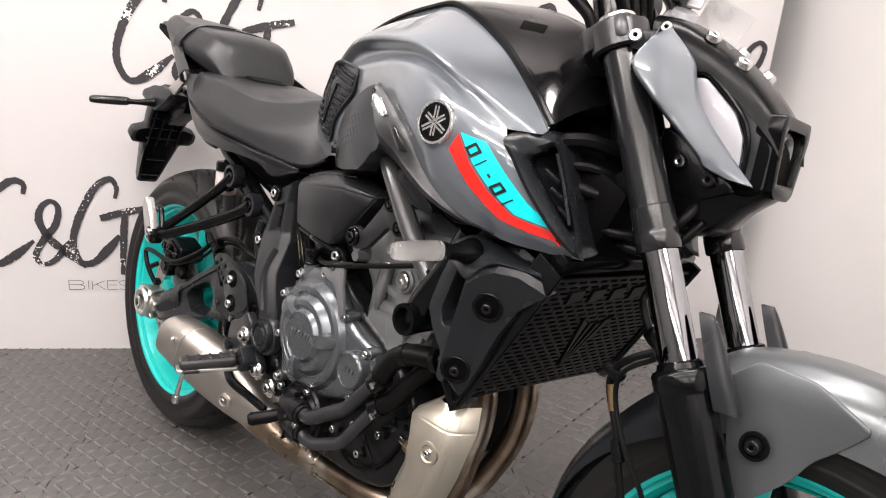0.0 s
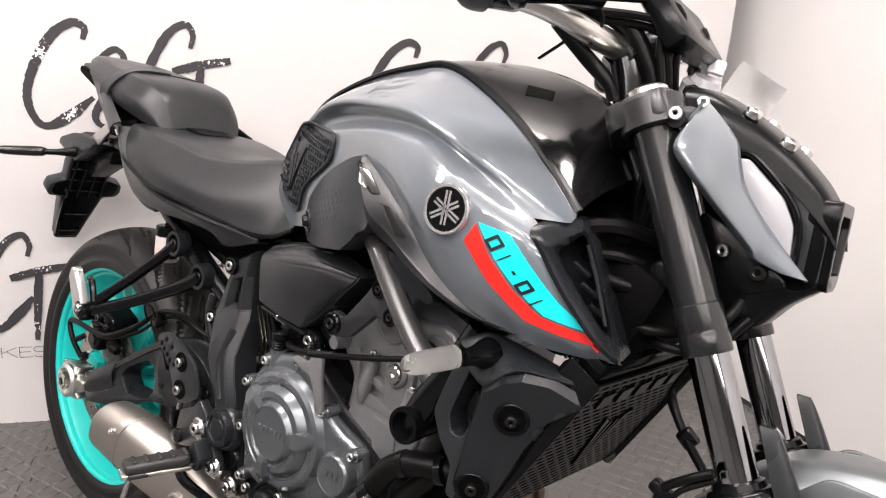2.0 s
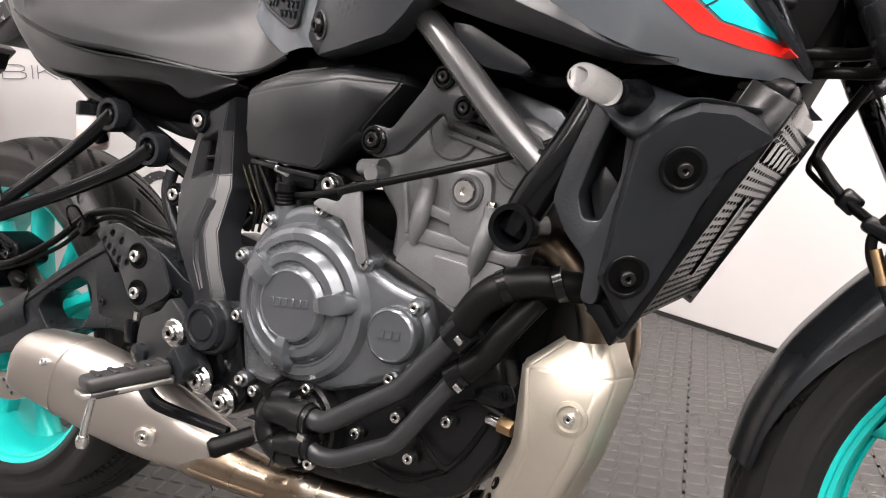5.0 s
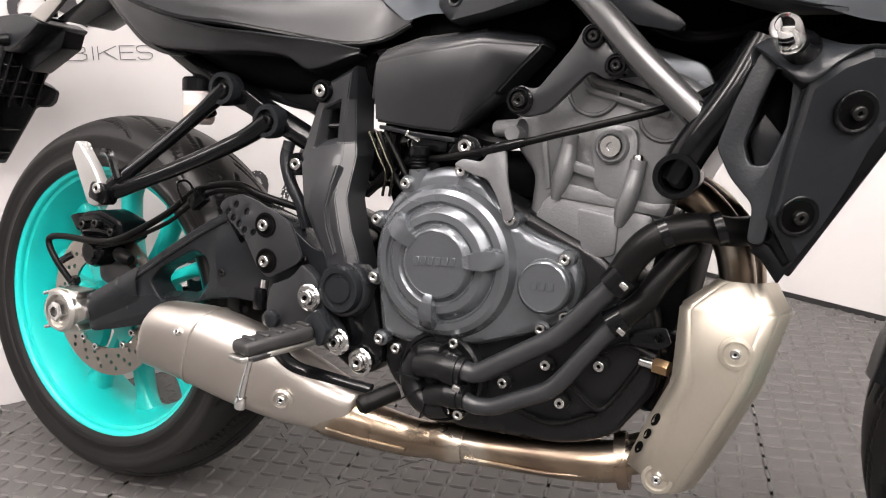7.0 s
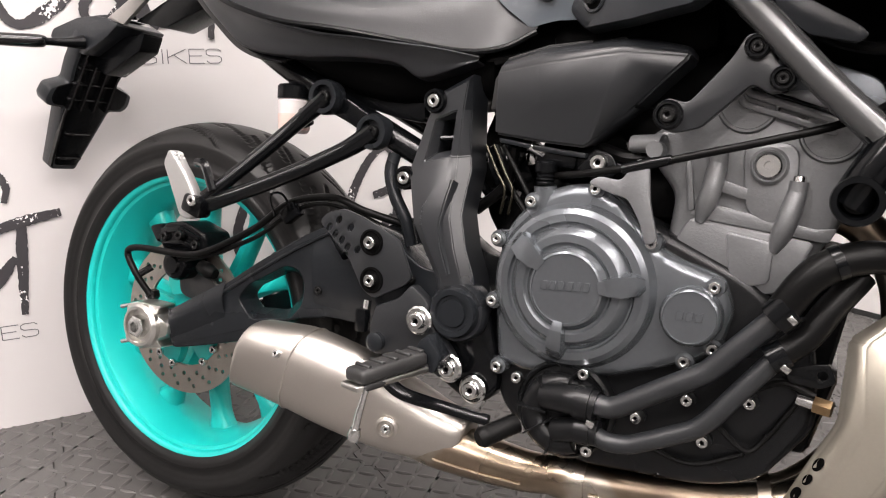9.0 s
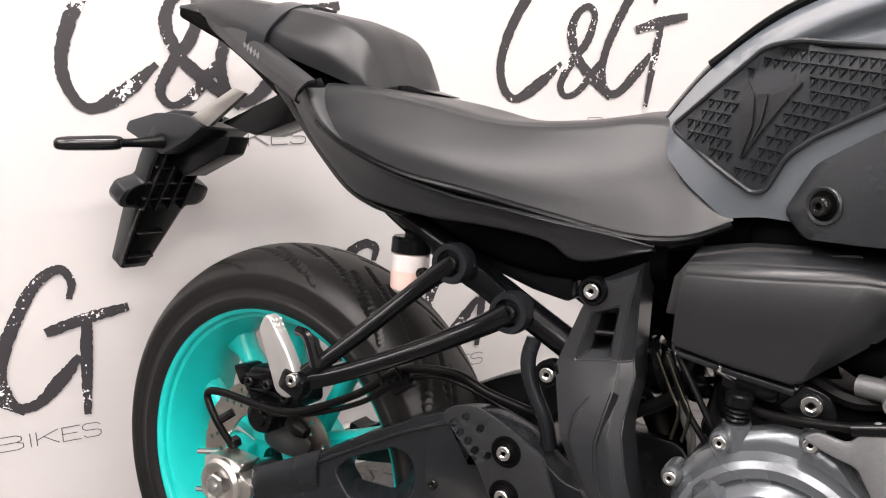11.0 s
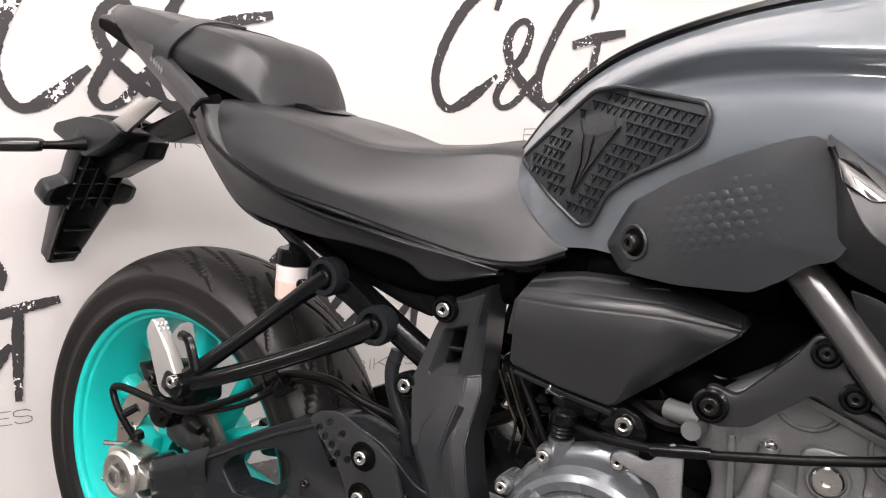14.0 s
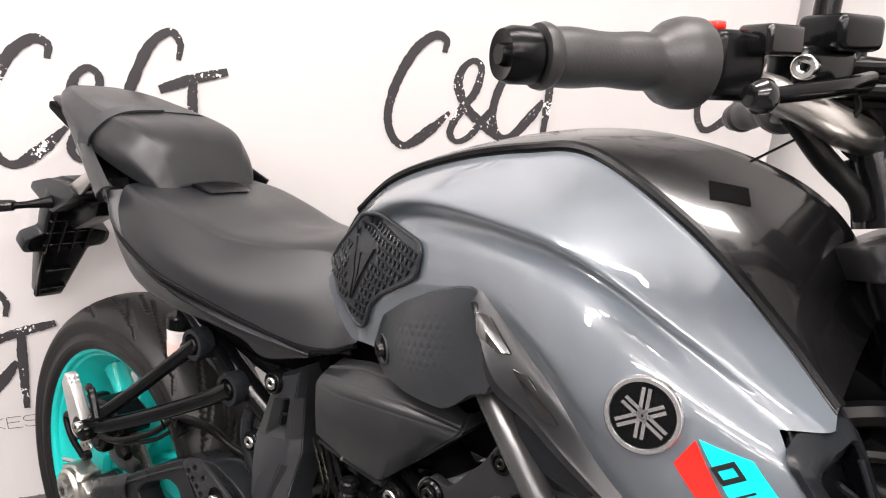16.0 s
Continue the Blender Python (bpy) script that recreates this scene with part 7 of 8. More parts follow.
bmesh.ops.bevel(bm, geom=[e for e in bm.edges if len(e.link_faces) == 2], offset=0.004, segments=3, affect="EDGES", clamp_overlap=True)
bmesh.ops.solidify(bm, geom=bm.faces[:], thickness=0.002)
shield = part("heat_shield", bm, ALU, bike, "sand-blasted aluminium exhaust shield", 60)
shield_face = surface_of(shield)
for x, z in ((.983, .390), (.914, .241)):
    y = shield_face(x, z)
    part("dish", lathe([(0.0165, -0.001), (0.016, 0.002), (0.0125, 0.0028), (0.0105, 0.0006), (0, 0.0006)], (x, y, z), (0.1, -1, 0), 30), ALU, shield)
    bolt(shield, (x, y - 0.003, z), 0.0052)
for x, z, r in ((.909, .306, .0055), (.901, .288, .0048), (.892, .270, .0055)):
    # near-black sheets on the uncut shield, for the shade of its open slots
    part("slot_shade", plate(rounded(oval(x, z, r * 0.7, r * 1.5, 12, -0.5), 0.001, 1), lambda u, w: shield_face(u, w) - 0.0008, lambda u, w: shield_face(u, w) + 0.001, 0), DARK, shield)

# ---- radiator and its shrouds ----
RT, RB = Vector((1.128, 0, .672)), Vector((1.022, 0, .490))
axis_d = (RB - RT)
length = axis_d.length
axis_d.normalize()
out_n = Vector((-axis_d.z, 0, axis_d.x))
if out_n.x < 0:
    out_n = -out_n
rm = Matrix(((0, out_n.x, axis_d.x, RT.x), (1, 0, 0, 0), (0, out_n.z, axis_d.z, RT.z), (0, 0, 0, 1)))
rad = part("radiator", block((0.31, 0.03, length), rm @ Matrix.Translation((0, -0.022, length / 2)), 0.004), DARK, bike, "black radiator behind a slotted guard")
guard = bmesh.new()
rows_n = 24
pitch = length / rows_n
for i in range(rows_n + 1):
    block((0.31, 0.0022, 0.0050), rm @ Matrix.Translation((0, 0.006, i * pitch)), 0, guard)
for i in range(rows_n):
    for j in range(15):
        y = -0.155 + 0.0218 * (j + (0.5 if i % 2 else 0.0))
        if y > 0.155:
            continue
        block((0.0068, 0.0020, pitch), rm @ Matrix.Translation((y, 0.006, (i + 0.5) * pitch)), 0, guard)
part("guard", guard, PLASTIC, rad, "slotted black radiator guard")
for pts in ([(-.034, .075), (-.020, .082), (-.004, .172), (-.010, .150)], [(-.012, .085), (-.006, .087), (.000, .172), (-.003, .172)], [(.034, .075), (.020, .082), (.004, .172), (.010, .150)], [(.012, .085), (.006, .087), (.000, .172), (.003, .172)]):
    bm = plate(pts, 0.0070, 0.0095, 0)
    bm.transform(rm)
    part("guard_emblem", bm, FRAME, rad)
for k in range(5):
    bm = plate([(-.11 + .045 * k, .020), (-.085 + .045 * k, .016), (-.080 + .045 * k, .036), (-.105 + .045 * k, .040)], 0.0070, 0.0095, 0)
    bm.transform(rm)
    part("guard_bar", bm, FRAME, rad)
for s in (-1, 1):
    bm = plate([(s * .156, -.01), (s * .163, -.012), (s * .163, length + .018), (s * .132, length + .004), (s * .156, length - .004)], -0.03, 0.012, 0.002)
    bm.transform(rm)
    part("side_lip", bm, FRAME, rad)
part("top_tank", block((0.30, 0.045, 0.03), rm @ Matrix.Translation((0, -0.02, -0.012)), 0.008), FRAME, rad)

SHROUD = rounded([(1.030, .654), (1.045, .668), (1.085, .672), (1.118, .662), (1.132, .654), (1.096, .625), (1.080, .600), (1.055, .540), (1.030, .488), (1.020, .480), (1.004, .498), (1.010, .540), (1.024, .610)], 0.006)


def shroud_y(x, z):
    return -0.180 + 0.42 * max(0, x - 1.080 - (z - 0.62) * 0.2) + 0.12 * max(0, 0.52 - z)


SHROUD_RIM = [(1.0267, -.193, .6442), (1.0527, -.194, .6639), (1.0751, -.192, .6734), (1.1026, -.176, .6729), (1.1347, -.152, .6559), (1.099, -.160, .6274), (1.078, -.168, .588), (1.064, -.170, .5533), (1.0457, -.168, .5162),
              (1.0243, -.163, .4805), (1.0152, -.176, .4993), (1.004, -.190, .5237), (1.014, -.192, .585)]
SHROUD_OUT = Vector((0.33, -0.94, 0.0)).normalized()
shr = part("radiator_shroud", shell3(SHROUD_RIM, SHROUD_OUT, 0.90, 0.0075, 0.03, 1.0), SATIN, bike, "black plastic radiator shroud", 28)
own = bmesh.new()
own.from_mesh(shr.data)
shroud_tree = BVHTree.FromBMesh(own)
own.free()
for x, z in ((1.066, .620), (1.0275, .5275)):
    spot_, face_n, _, _ = shroud_tree.ray_cast(Vector((x, -0.6, z)), Vector((0, 1, 0)))
    face_n = face_n if face_n.y < 0 else -face_n
    part("bolt_well", lathe([(0.0195, -0.002), (0.0195, 0.0012), (0.0185, 0.0022), (0.0170, 0.0020), (0.0150, 0.0008)], spot_, face_n, 40), PLASTIC, shr)
    # near-black disc on the uncut face, for the shade of a deep well
    part("well_shade", lathe([(0.0168, 0.0006), (0.0135, 0.0010), (0, 0.0010)], spot_, face_n, 32), DARK, shr)
    bolt(shr, spot_ + face_n * 0.0025, 0.0068, face_n, DARK_BOLT_MESH)
BROW_UP = [(.977, -.176, .679), (1.0055, -.165, .695), (1.034, -.148, .688), (1.0766, -.130, .673), (1.103, -.126, .667)]
BROW_LOW = [(1.004, -.196, .659), (1.027, -.195, .647), (1.053, -.196, .666), (1.0753, -.194, .676), (1.118, -.168, .671)]
brow = []
for a, b in zip(BROW_UP, BROW_LOW):
    a, b = Vector(a), Vector(b)
    up_ = Vector((0, -0.5, 0.8))
    brow.append([tuple(a + Vector((0, 0.01, -0.025))), tuple(a), tuple(a * 0.7 + b * 0.3 + up_ * 0.004), tuple(a * 0.3 + b * 0.7 + up_ * 0.004), tuple(b), tuple(b + Vector((0, 0.012, -0.006)))])
part("upper_brow", loft(brow, 5, 4, thick=0.003), GRAINED, shr, "grained dark grey upper edge of the shroud", 50)
part("rear_frame", plate(rounded([(.985, .676), (1.010, .690), (1.022, .650), (1.022, .610), (1.008, .545), (1.000, .498), (.985, .500), (.988, .535), (.966, .560), (.952, .588), (.965, .630)], 0.008), -0.176, -0.135, 0.005, [rounded([(1.000, .662), (1.014, .650), (1.012, .610), (.998, .572), (.982, .572), (.976, .592), (.988, .630)], 0.006)], segments=3), GRAINED, shr)
part("inner_stay", plate(rounded([(.978, .600), (.990, .622), (1.008, .600), (1.000, .574), (.986, .570)], 0.004), -0.150, -0.138, 0.003), SATIN, shr)
# added near-black sheet behind the opening, standing for the shade inside
part("shade_backing", plate(rounded([(1.004, .670), (1.020, .650), (1.018, .608), (1.002, .562), (.978, .564), (.970, .592), (.984, .636)], 0.006), -0.140, -0.12, 0.002), DARK, shr)
part("lower_fin", plate(rounded([(1.030, .490), (1.018, .478), (1.004, .498), (.985, .500), (1.000, .482), (1.014, .462)], 0.003), -0.168, -0.13, 0.003), PLASTIC, shr)
part("left_shroud", mirrored(plate(SHROUD, shroud_y, lambda x, z: shroud_y(x, z) + 0.03, 0.005)), PLASTIC, shr)
ind = part("front_indicator", tube([(1.018, -.178, .676), (1.018, -.190, .676), (1.017, -.206, .676), (1.016, -.222, .676)], (0.018, 0.0155, 0.0105, 0.0095), 20, 3), PLASTIC, bike, "slim clear-lens front indicator on a black stalk")
LENS = []
for y, h, d in ((-.216, .0085, .0085), (-.222, .0120, .0125), (-.240, .0125, .0135), (-.270, .0120, .0130), (-.294, .0105, .0115), (-.303, .0060, .0070)):
    LENS.append([(1.014 + d * math.cos(a) - 0.004, y, .6765 + h * math.sin(a)) for a in np.linspace(0, 2 * math.pi, 17)])
bm = loft(LENS, 4, 2, cap=True)
part("lens", bm, CLEAR, ind, "clear ribbed lens")
bm = bmesh.new()
block((0.005, 0.070, 0.015), Matrix.Translation((1.004, -.258, .6765)), 0.002, bm)
block((0.013, 0.0025, 0.015), Matrix.Translation((1.009, -.228, .6765)), 0.001, bm, 1)
part("reflector", bm, node_material("clear_lens_reflector", (0.55, 0.55, 0.54), 0.22, 0.3, 0.10, 160, 0.8, 260, coat=0.4, stain=0.08), ind)
part("front_indicator_left", mirrored(tube([(1.018, -.178, .676), (1.018, -.206, .676), (1.016, -.222, .676), (1.012, -.30, .676)], (0.018, 0.0105, 0.011, 0.010), 16, 3)), PLASTIC, bike, "black front indicator on the far side")

# ---- fork, front mudguard, nose and handlebar: built straight, then turned with the fork ----
def leg(y, z, dx=0.0):
    return (fork_x(z) + dx, y, z)


UP = tuple(HEAD_AXIS)
for s in (-1, 1):
    y = s * 0.1
    fork = part("fork_leg" if s < 0 else "fork_leg_left", steered(tube([leg(y, .300), leg(y, .36), leg(y, .585)], (0.030, 0.029, 0.0305), 26, 3)), FRAME, bike, "black fork leg with a chromed stanchion")
    part("upper_tube", steered(tube([leg(y, .762), leg(y, .935)], 0.0232, 28, 1)), ANODISED, fork, "satin black upper fork tube")
    part("collar", steered(lathe([(0.0238, -0.002), (0.0250, 0.0), (0.0250, 0.018), (0.0243, 0.020), (0.0246, 0.022), (0.0246, 0.047), (0.0225, 0.049)], leg(y, .722), UP, 32)), ANODISED, fork)
    part("stanchion", steered(tube([leg(y, .59), leg(y, .735)], 0.0205, 32, 1)), HARD_CHROME, fork, "bright chromed fork stanchion")
    part("dust_seal", steered(lathe([(0.030, -0.006), (0.0335, 0.0), (0.0335, 0.016), (0.031, 0.020), (0.0265, 0.022), (0.025, 0.028), (0.0212, 0.030)], leg(y, .583), UP, 32)), FRAME, fork)
    fin = []
    for z, w, d in ((.575, .020, .012), (.605, .019, .011), (.635, .014, .009), (.658, .009, .006), (.668, .005, .003)):
        cx = fork_x(z) + 0.048
        fin.append([(cx - 0.012, y - w * .75, z), (cx + d * .6, y - w * .55, z), (cx + d, y, z), (cx + d * .6, y + w * .55, z), (cx - 0.012, y + w * .75, z)])
    part("fork_guard", steered(loft(fin, 4, 4, thick=0.003)), SATIN, fork, "dark grey fork guard fin", 60)
    part("axle_clamp", steered(block((0.05, 0.05, 0.07), pose(BASE, y, .305, 0, -24, 0), 0.014)), FRAME, fork)
    part("fork_top", steered(lathe([(0.022, 0.0), (0.022, 0.010), (0.018, 0.013), (0.011, 0.013), (0.010, 0.008), (0, 0.008)], leg(y, .960), UP, 28)), ALLOY, fork, "bare alloy fork cap")
    part("front_caliper", steered(plate(rounded([(1.285, .375), (1.31, .415), (1.345, .42), (1.36, .385), (1.34, .335), (1.305, .325)], 0.012), y - s * 0.055 if s > 0 else y + 0.012, y + 0.05 if s < 0 else y - 0.012, 0.006)), FRAME, fork)
clamp = bmesh.new()
plate(rounded([(fork_x(.95) - .04, -.125), (fork_x(.95) + .022, -.135), (fork_x(.95) + .03, -.10), (fork_x(.95) + .008, -.04), (fork_x(.95) + .008, .04), (fork_x(.95) + .03, .10), (fork_x(.95) + .022, .135), (fork_x(.95) - .04, .125), (fork_x(.95) - .075, .03), (fork_x(.95) - .075, -.03)], 0.018), -0.014, 0.014, 0.003, bm=clamp)
clamp.transform(Matrix.Translation((0, 0, .950)) @ Matrix(((1, 0, 0, 0), (0, 0, 1, 0), (0, -1, 0, 0), (0, 0, 0, 1))))
bmesh.ops.rotate(clamp, verts=clamp.verts[:], cent=leg(0, .95), matrix=Matrix.Rotation(-RAKE, 3, "Y"))
yoke = part("top_yoke", steered(clamp), YOKE, bike, "satin grey top yoke")
ring = lathe([(0.0275, -0.016), (0.034, -0.014), (0.0345, 0.014), (0.028, 0.016)], leg(-.1, .945), UP, 36)
part("clamp_ring", steered(ring), YOKE, yoke)
part("pinch_lug", steered(tube([(fork_x(.945) + .030, -.118, .945), (fork_x(.945) + .034, -.084, .950)], 0.011, 16, 1)), YOKE, yoke)
for q in ((fork_x(.945) + .031, -.122, .947),):
    bolt(yoke, TURN @ Vector(q), 0.0072, TURN.to_3x3() @ Vector((0.2, -1, 0.1)))
bolt(yoke, TURN @ Vector((1.148, -.078, .966)), 0.0068, TURN.to_3x3() @ Vector((0.25, -0.9, 0.3)))
part("lower_yoke", steered(block((0.05, 0.19, 0.035), pose(fork_x(.79) - 0.022, 0, .79, 0, -24.8, 0), 0.012)), FRAME, bike, "black lower yoke")
part("steering_head", tube([(HEAD.x - math.tan(RAKE) * .77, 0, .77), (HEAD.x - math.tan(RAKE) * .94, 0, .94)], 0.034, 20, 1), FRAME, bike, "black steering head")
for path, r in (([(1.03, -.03, .80), (1.08, -.10, .78), (1.13, -.09, .77), (1.16, -.03, .78)], .008), ([(1.10, -.05, .74), (1.14, -.09, .73), (1.19, -.06, .735), (1.22, -.06, .76), (1.225, -.02, .80)], .006), ([(1.12, -.03, .72), (1.16, -.075, .715), (1.205, -.06, .72), (1.235, -.04, .76)], .0055),
                ([(1.19, .01, .715), (1.155, .01, .655), (1.16, .0, .635), (1.185, -.01, .605), (1.225, -.03, .575)], .0052), ([(1.18, .02, .70), (1.148, .02, .645), (1.156, .01, .625), (1.195, -.01, .595)], .003)):
    part("hose", tube(path, r, 10, 5), HOSE, bike)
part("union_block", block((0.022, 0.014, 0.02), pose(1.186, -.008, .606, 0, 40, 0), 0.004), FRAME, bike)
# hose and sensor lead down the right leg
hz = part("front_brake_hose", steered(tube([(1.245, -.135, .618), (1.222, -.135, .603), (1.198, -.120, .580), (1.196, -.115, .555), (1.215, -.118, .515), (1.232, -.122, .47), (1.245, -.122, .43)], 0.0046, 12, 6)), HOSE, bike, "black braided front brake hose")
part("hose_fitting", steered(tube([(1.219, -.119, .505), (1.228, -.121, .482)], 0.0072, 12, 1)), FRAME, hz)
part("sleeve", steered(tube([(1.197, -.116, .562), (1.206, -.117, .534)], 0.0054, 12, 1)), BRASS, hz)
part("hose_clip", steered(block((0.026, 0.016, 0.014), pose(1.198, -.118, .578, 0, 30, 0), 0.004)), PLASTIC, hz)
part("sensor_lead", steered(tube([(1.246, -.13, .61), (1.215, -.132, .585), (1.208, -.122, .55), (1.235, -.128, .50), (1.262, -.128, .465), (1.275, -.12, .43)], 0.003, 8, 6)), HOSE, hz)

# mudguard
FA = Vector((BASE, 0, .30))
def guard_rows(spec_):
    rows = []
    for deg, r, w, sk in spec_:
        a = radians(deg)
        e = Vector((math.cos(a), 0, math.sin(a)))
        rows.append([tuple(FA + e * r), tuple(FA + e * (r - .0015) + Vector((0, -w * .38, 0))), tuple(FA + e * (r - .010) + Vector((0, -w * .62, 0))), tuple(FA + e * (r - .016 - sk * .25) + Vector((0, -w * .92, 0))), tuple(FA + e * (r - .018 - sk) + Vector((0, -w, 0)))])
    return rows


mud = part("front_mudguard", steered(loft(guard_rows(((116, .334, .072, .062), (106, .345, .072, .066), (90, .342, .071, .058), (74, .338, .068, .050), (58, .334, .062, .040), (44, .328, .052, .026), (36, .322, .036, .012))), 5, 4, mirror=True, thick=0.003)), MUD, bike, "satin dark grey front mudguard", 60)
# the flap is its own dark piece; its colour also holds the shade there
part("rear_flap", steered(loft(guard_rows(((170, .305, .060, .002), (160, .3065, .066, .006), (148, .308, .068, .014), (136, .310, .069, .024), (126, .316, .070, .036), (114, .331, .071, .052))), 5, 4, mirror=True, thick=0.003)), SATIN, mud, "dark rear flap of the mudguard, shade in its colour", 60)
for s in (-1, 1):
    pl = plate(rounded([(1.300, .600), (1.335, .632), (1.392, .628), (1.452, .598), (1.430, .572), (1.405, .548), (1.390, .520), (1.352, .480), (1.330, .490), (1.318, .545)], 0.010), lambda x, z: -0.0725 - 0.06 * max(0, 0.575 - z), lambda x, z: -0.067 - 0.06 * max(0, 0.575 - z), 0.002)
    part("cheek", steered(pl if s < 0 else mirrored(pl)), MUD, mud)
part("mount_dish", steered(lathe([(0.016, 0.0), (0.0155, 0.003), (0.012, 0.003), (0.010, 0.001), (0, 0.001)], (1.352, -.084, .546), seg=26)), PLASTIC, mud)
bolt(mud, TURN @ Vector((1.352, -.088, .546)), 0.008, mesh=DARK_BOLT_MESH)

# nose with its lamps
# the wing from its top down: rear edge and front edge
WING_REAR = ((1.1658, -0.1111, 0.9521), (1.1649, -0.1370, 0.9217), (1.1860, -0.1272, 0.8928), (1.1942, -0.1190, 0.8823), (1.2024, -0.1109, 0.8718), (1.2338, -0.0846, 0.8351), (1.2384, -0.0752, 0.8238), (1.2584, -0.0577, 0.8137))
WING_FRONT = ((1.1658, -0.0719, 0.9683), (1.1955, -0.0656, 0.9381), (1.2045, -0.0659, 0.9165), (1.2144, -0.0670, 0.8928), (1.2269, -0.0632, 0.8746), (1.2382, -0.0556, 0.8591), (1.2586, -0.0477, 0.8348), (1.2815, -0.0387, 0.8098))


def wing_skin():
    out = Vector((0.52, -0.84, 0.10)).normalized()
    rows = []
    for a, b, h in zip(WING_REAR, WING_FRONT, (.002, .008, .008, .007, .006, .005, .004, .002)):
        a, b = Vector(a), Vector(b)
        rows.append([tuple(q) for q in (a - out * 0.022, a - out * 0.002, a * .9 + b * .1 + out * h * .5, a * .55 + b * .45 + out * h, a * .15 + b * .85 + out * h * .7, b - out * 0.001, b - out * 0.016)])
    lid = [tuple(Vector(q) - out * 0.016 + Vector((0, 0, 0.001))) for q in rows[0]]
    return loft([lid] + rows, 5, 4, thick=0.002)


nose_rows = [[(x, 0, z + .008), (x, -h * .55, z + .004), (x + .002, -h * .86, z - .003), (x + .006, -h, z - .018), (x + .010, -h - .002, z - .040)] for x, z, h in ((1.120, .985, .068), (1.150, .980, .066), (1.192, .960, .060), (1.232, .934, .054), (1.268, .902, .048), (1.284, .882, .043))]
nose = part("nose_cowl", steered(loft(nose_rows, 4, 4, mirror=True, thick=0.003)), PLASTIC, bike, "black nose cowl with a projector lamp", 60)
for x, y, z in ((1.192, -.048, .961), (1.231, -.042, .935), (1.192, .048, .961), (1.231, .042, .935)):
    o = new("bolt", BOLT_MESH)
    o.parent = nose
    ax = (TURN.to_3x3() @ Vector((0.5, -0.25 if y < 0 else 0.25, 0.85)))
    o.matrix_local = Matrix.Translation(TURN @ Vector((x, y, z + .004))) @ ax.to_track_quat("Z", "Y").to_matrix().to_4x4() @ Matrix.Diagonal((0.009, 0.009, 0.007, 1))
to_front = Matrix(((0, -1, 0, 0), (1, 0, 0, 0), (0, 0, 1, 0), (0, 0, 0, 1)))
mask = plate(rounded([(-.046, .890), (.046, .890), (.050, .872), (.036, .806), (.024, .798), (-.024, .798), (-.036, .806), (-.050, .872)], 0.006), -1.292, -1.262, 0.003, [rounded([(-.030, .876), (.030, .876), (.034, .868), (.027, .816), (-.027, .816), (-.034, .868)], 0.004)])
mask.transform(to_front)
part("lamp_frame", steered(mask), PLASTIC, nose)
part("lamp_back", steered(block((0.012, 0.07, 0.07), Matrix.Translation((1.262, 0, .846)), 0.003)), DARK, nose)
part("projector_ring", steered(lathe([(0.0185, 0.0), (0.0185, 0.012), (0.0215, 0.017), (0.0245, 0.014), (0.0245, 0.0)], (1.268, 0, .850), (1, 0, -0.05), 36)), PEG_ALU, nose, "bare metal projector ring")
part("projector_lens", steered(lathe([(0.0185, 0.0), (0.016, 0.008), (0.009, 0.013), (0, 0.015)], (1.268, 0, .850), (1, 0, -0.05), 32)), CLEAR, nose, "clear projector lens")
part("reflector", steered(block((0.006, 0.05, 0.014), Matrix.Translation((1.276, 0, .823)), 0.002)), CHROME, nose)
chin = [[(1.288, 0, .800), (1.286, -.022, .800), (1.280, -.036, .806)], [(1.262, 0, .778), (1.258, -.034, .780), (1.250, -.052, .798)], [(1.235, 0, .748), (1.230, -.044, .750), (1.225, -.062, .790)], [(1.190, 0, .735), (1.185, -.045, .742), (1.180, -.066, .80)]]
part("chin", steered(loft(chin, 4, 4, mirror=True, thick=0.003)), PLASTIC, nose)
# added near-black core that stands for the shade inside the nose
part("nose_shade_core", steered(plate(rounded([(1.155, .900), (1.195, .940), (1.265, .890), (1.285, .850), (1.284, .800), (1.235, .790), (1.185, .800), (1.165, .84)], 0.01), -0.048, 0.048, 0.006)), DARK, nose)
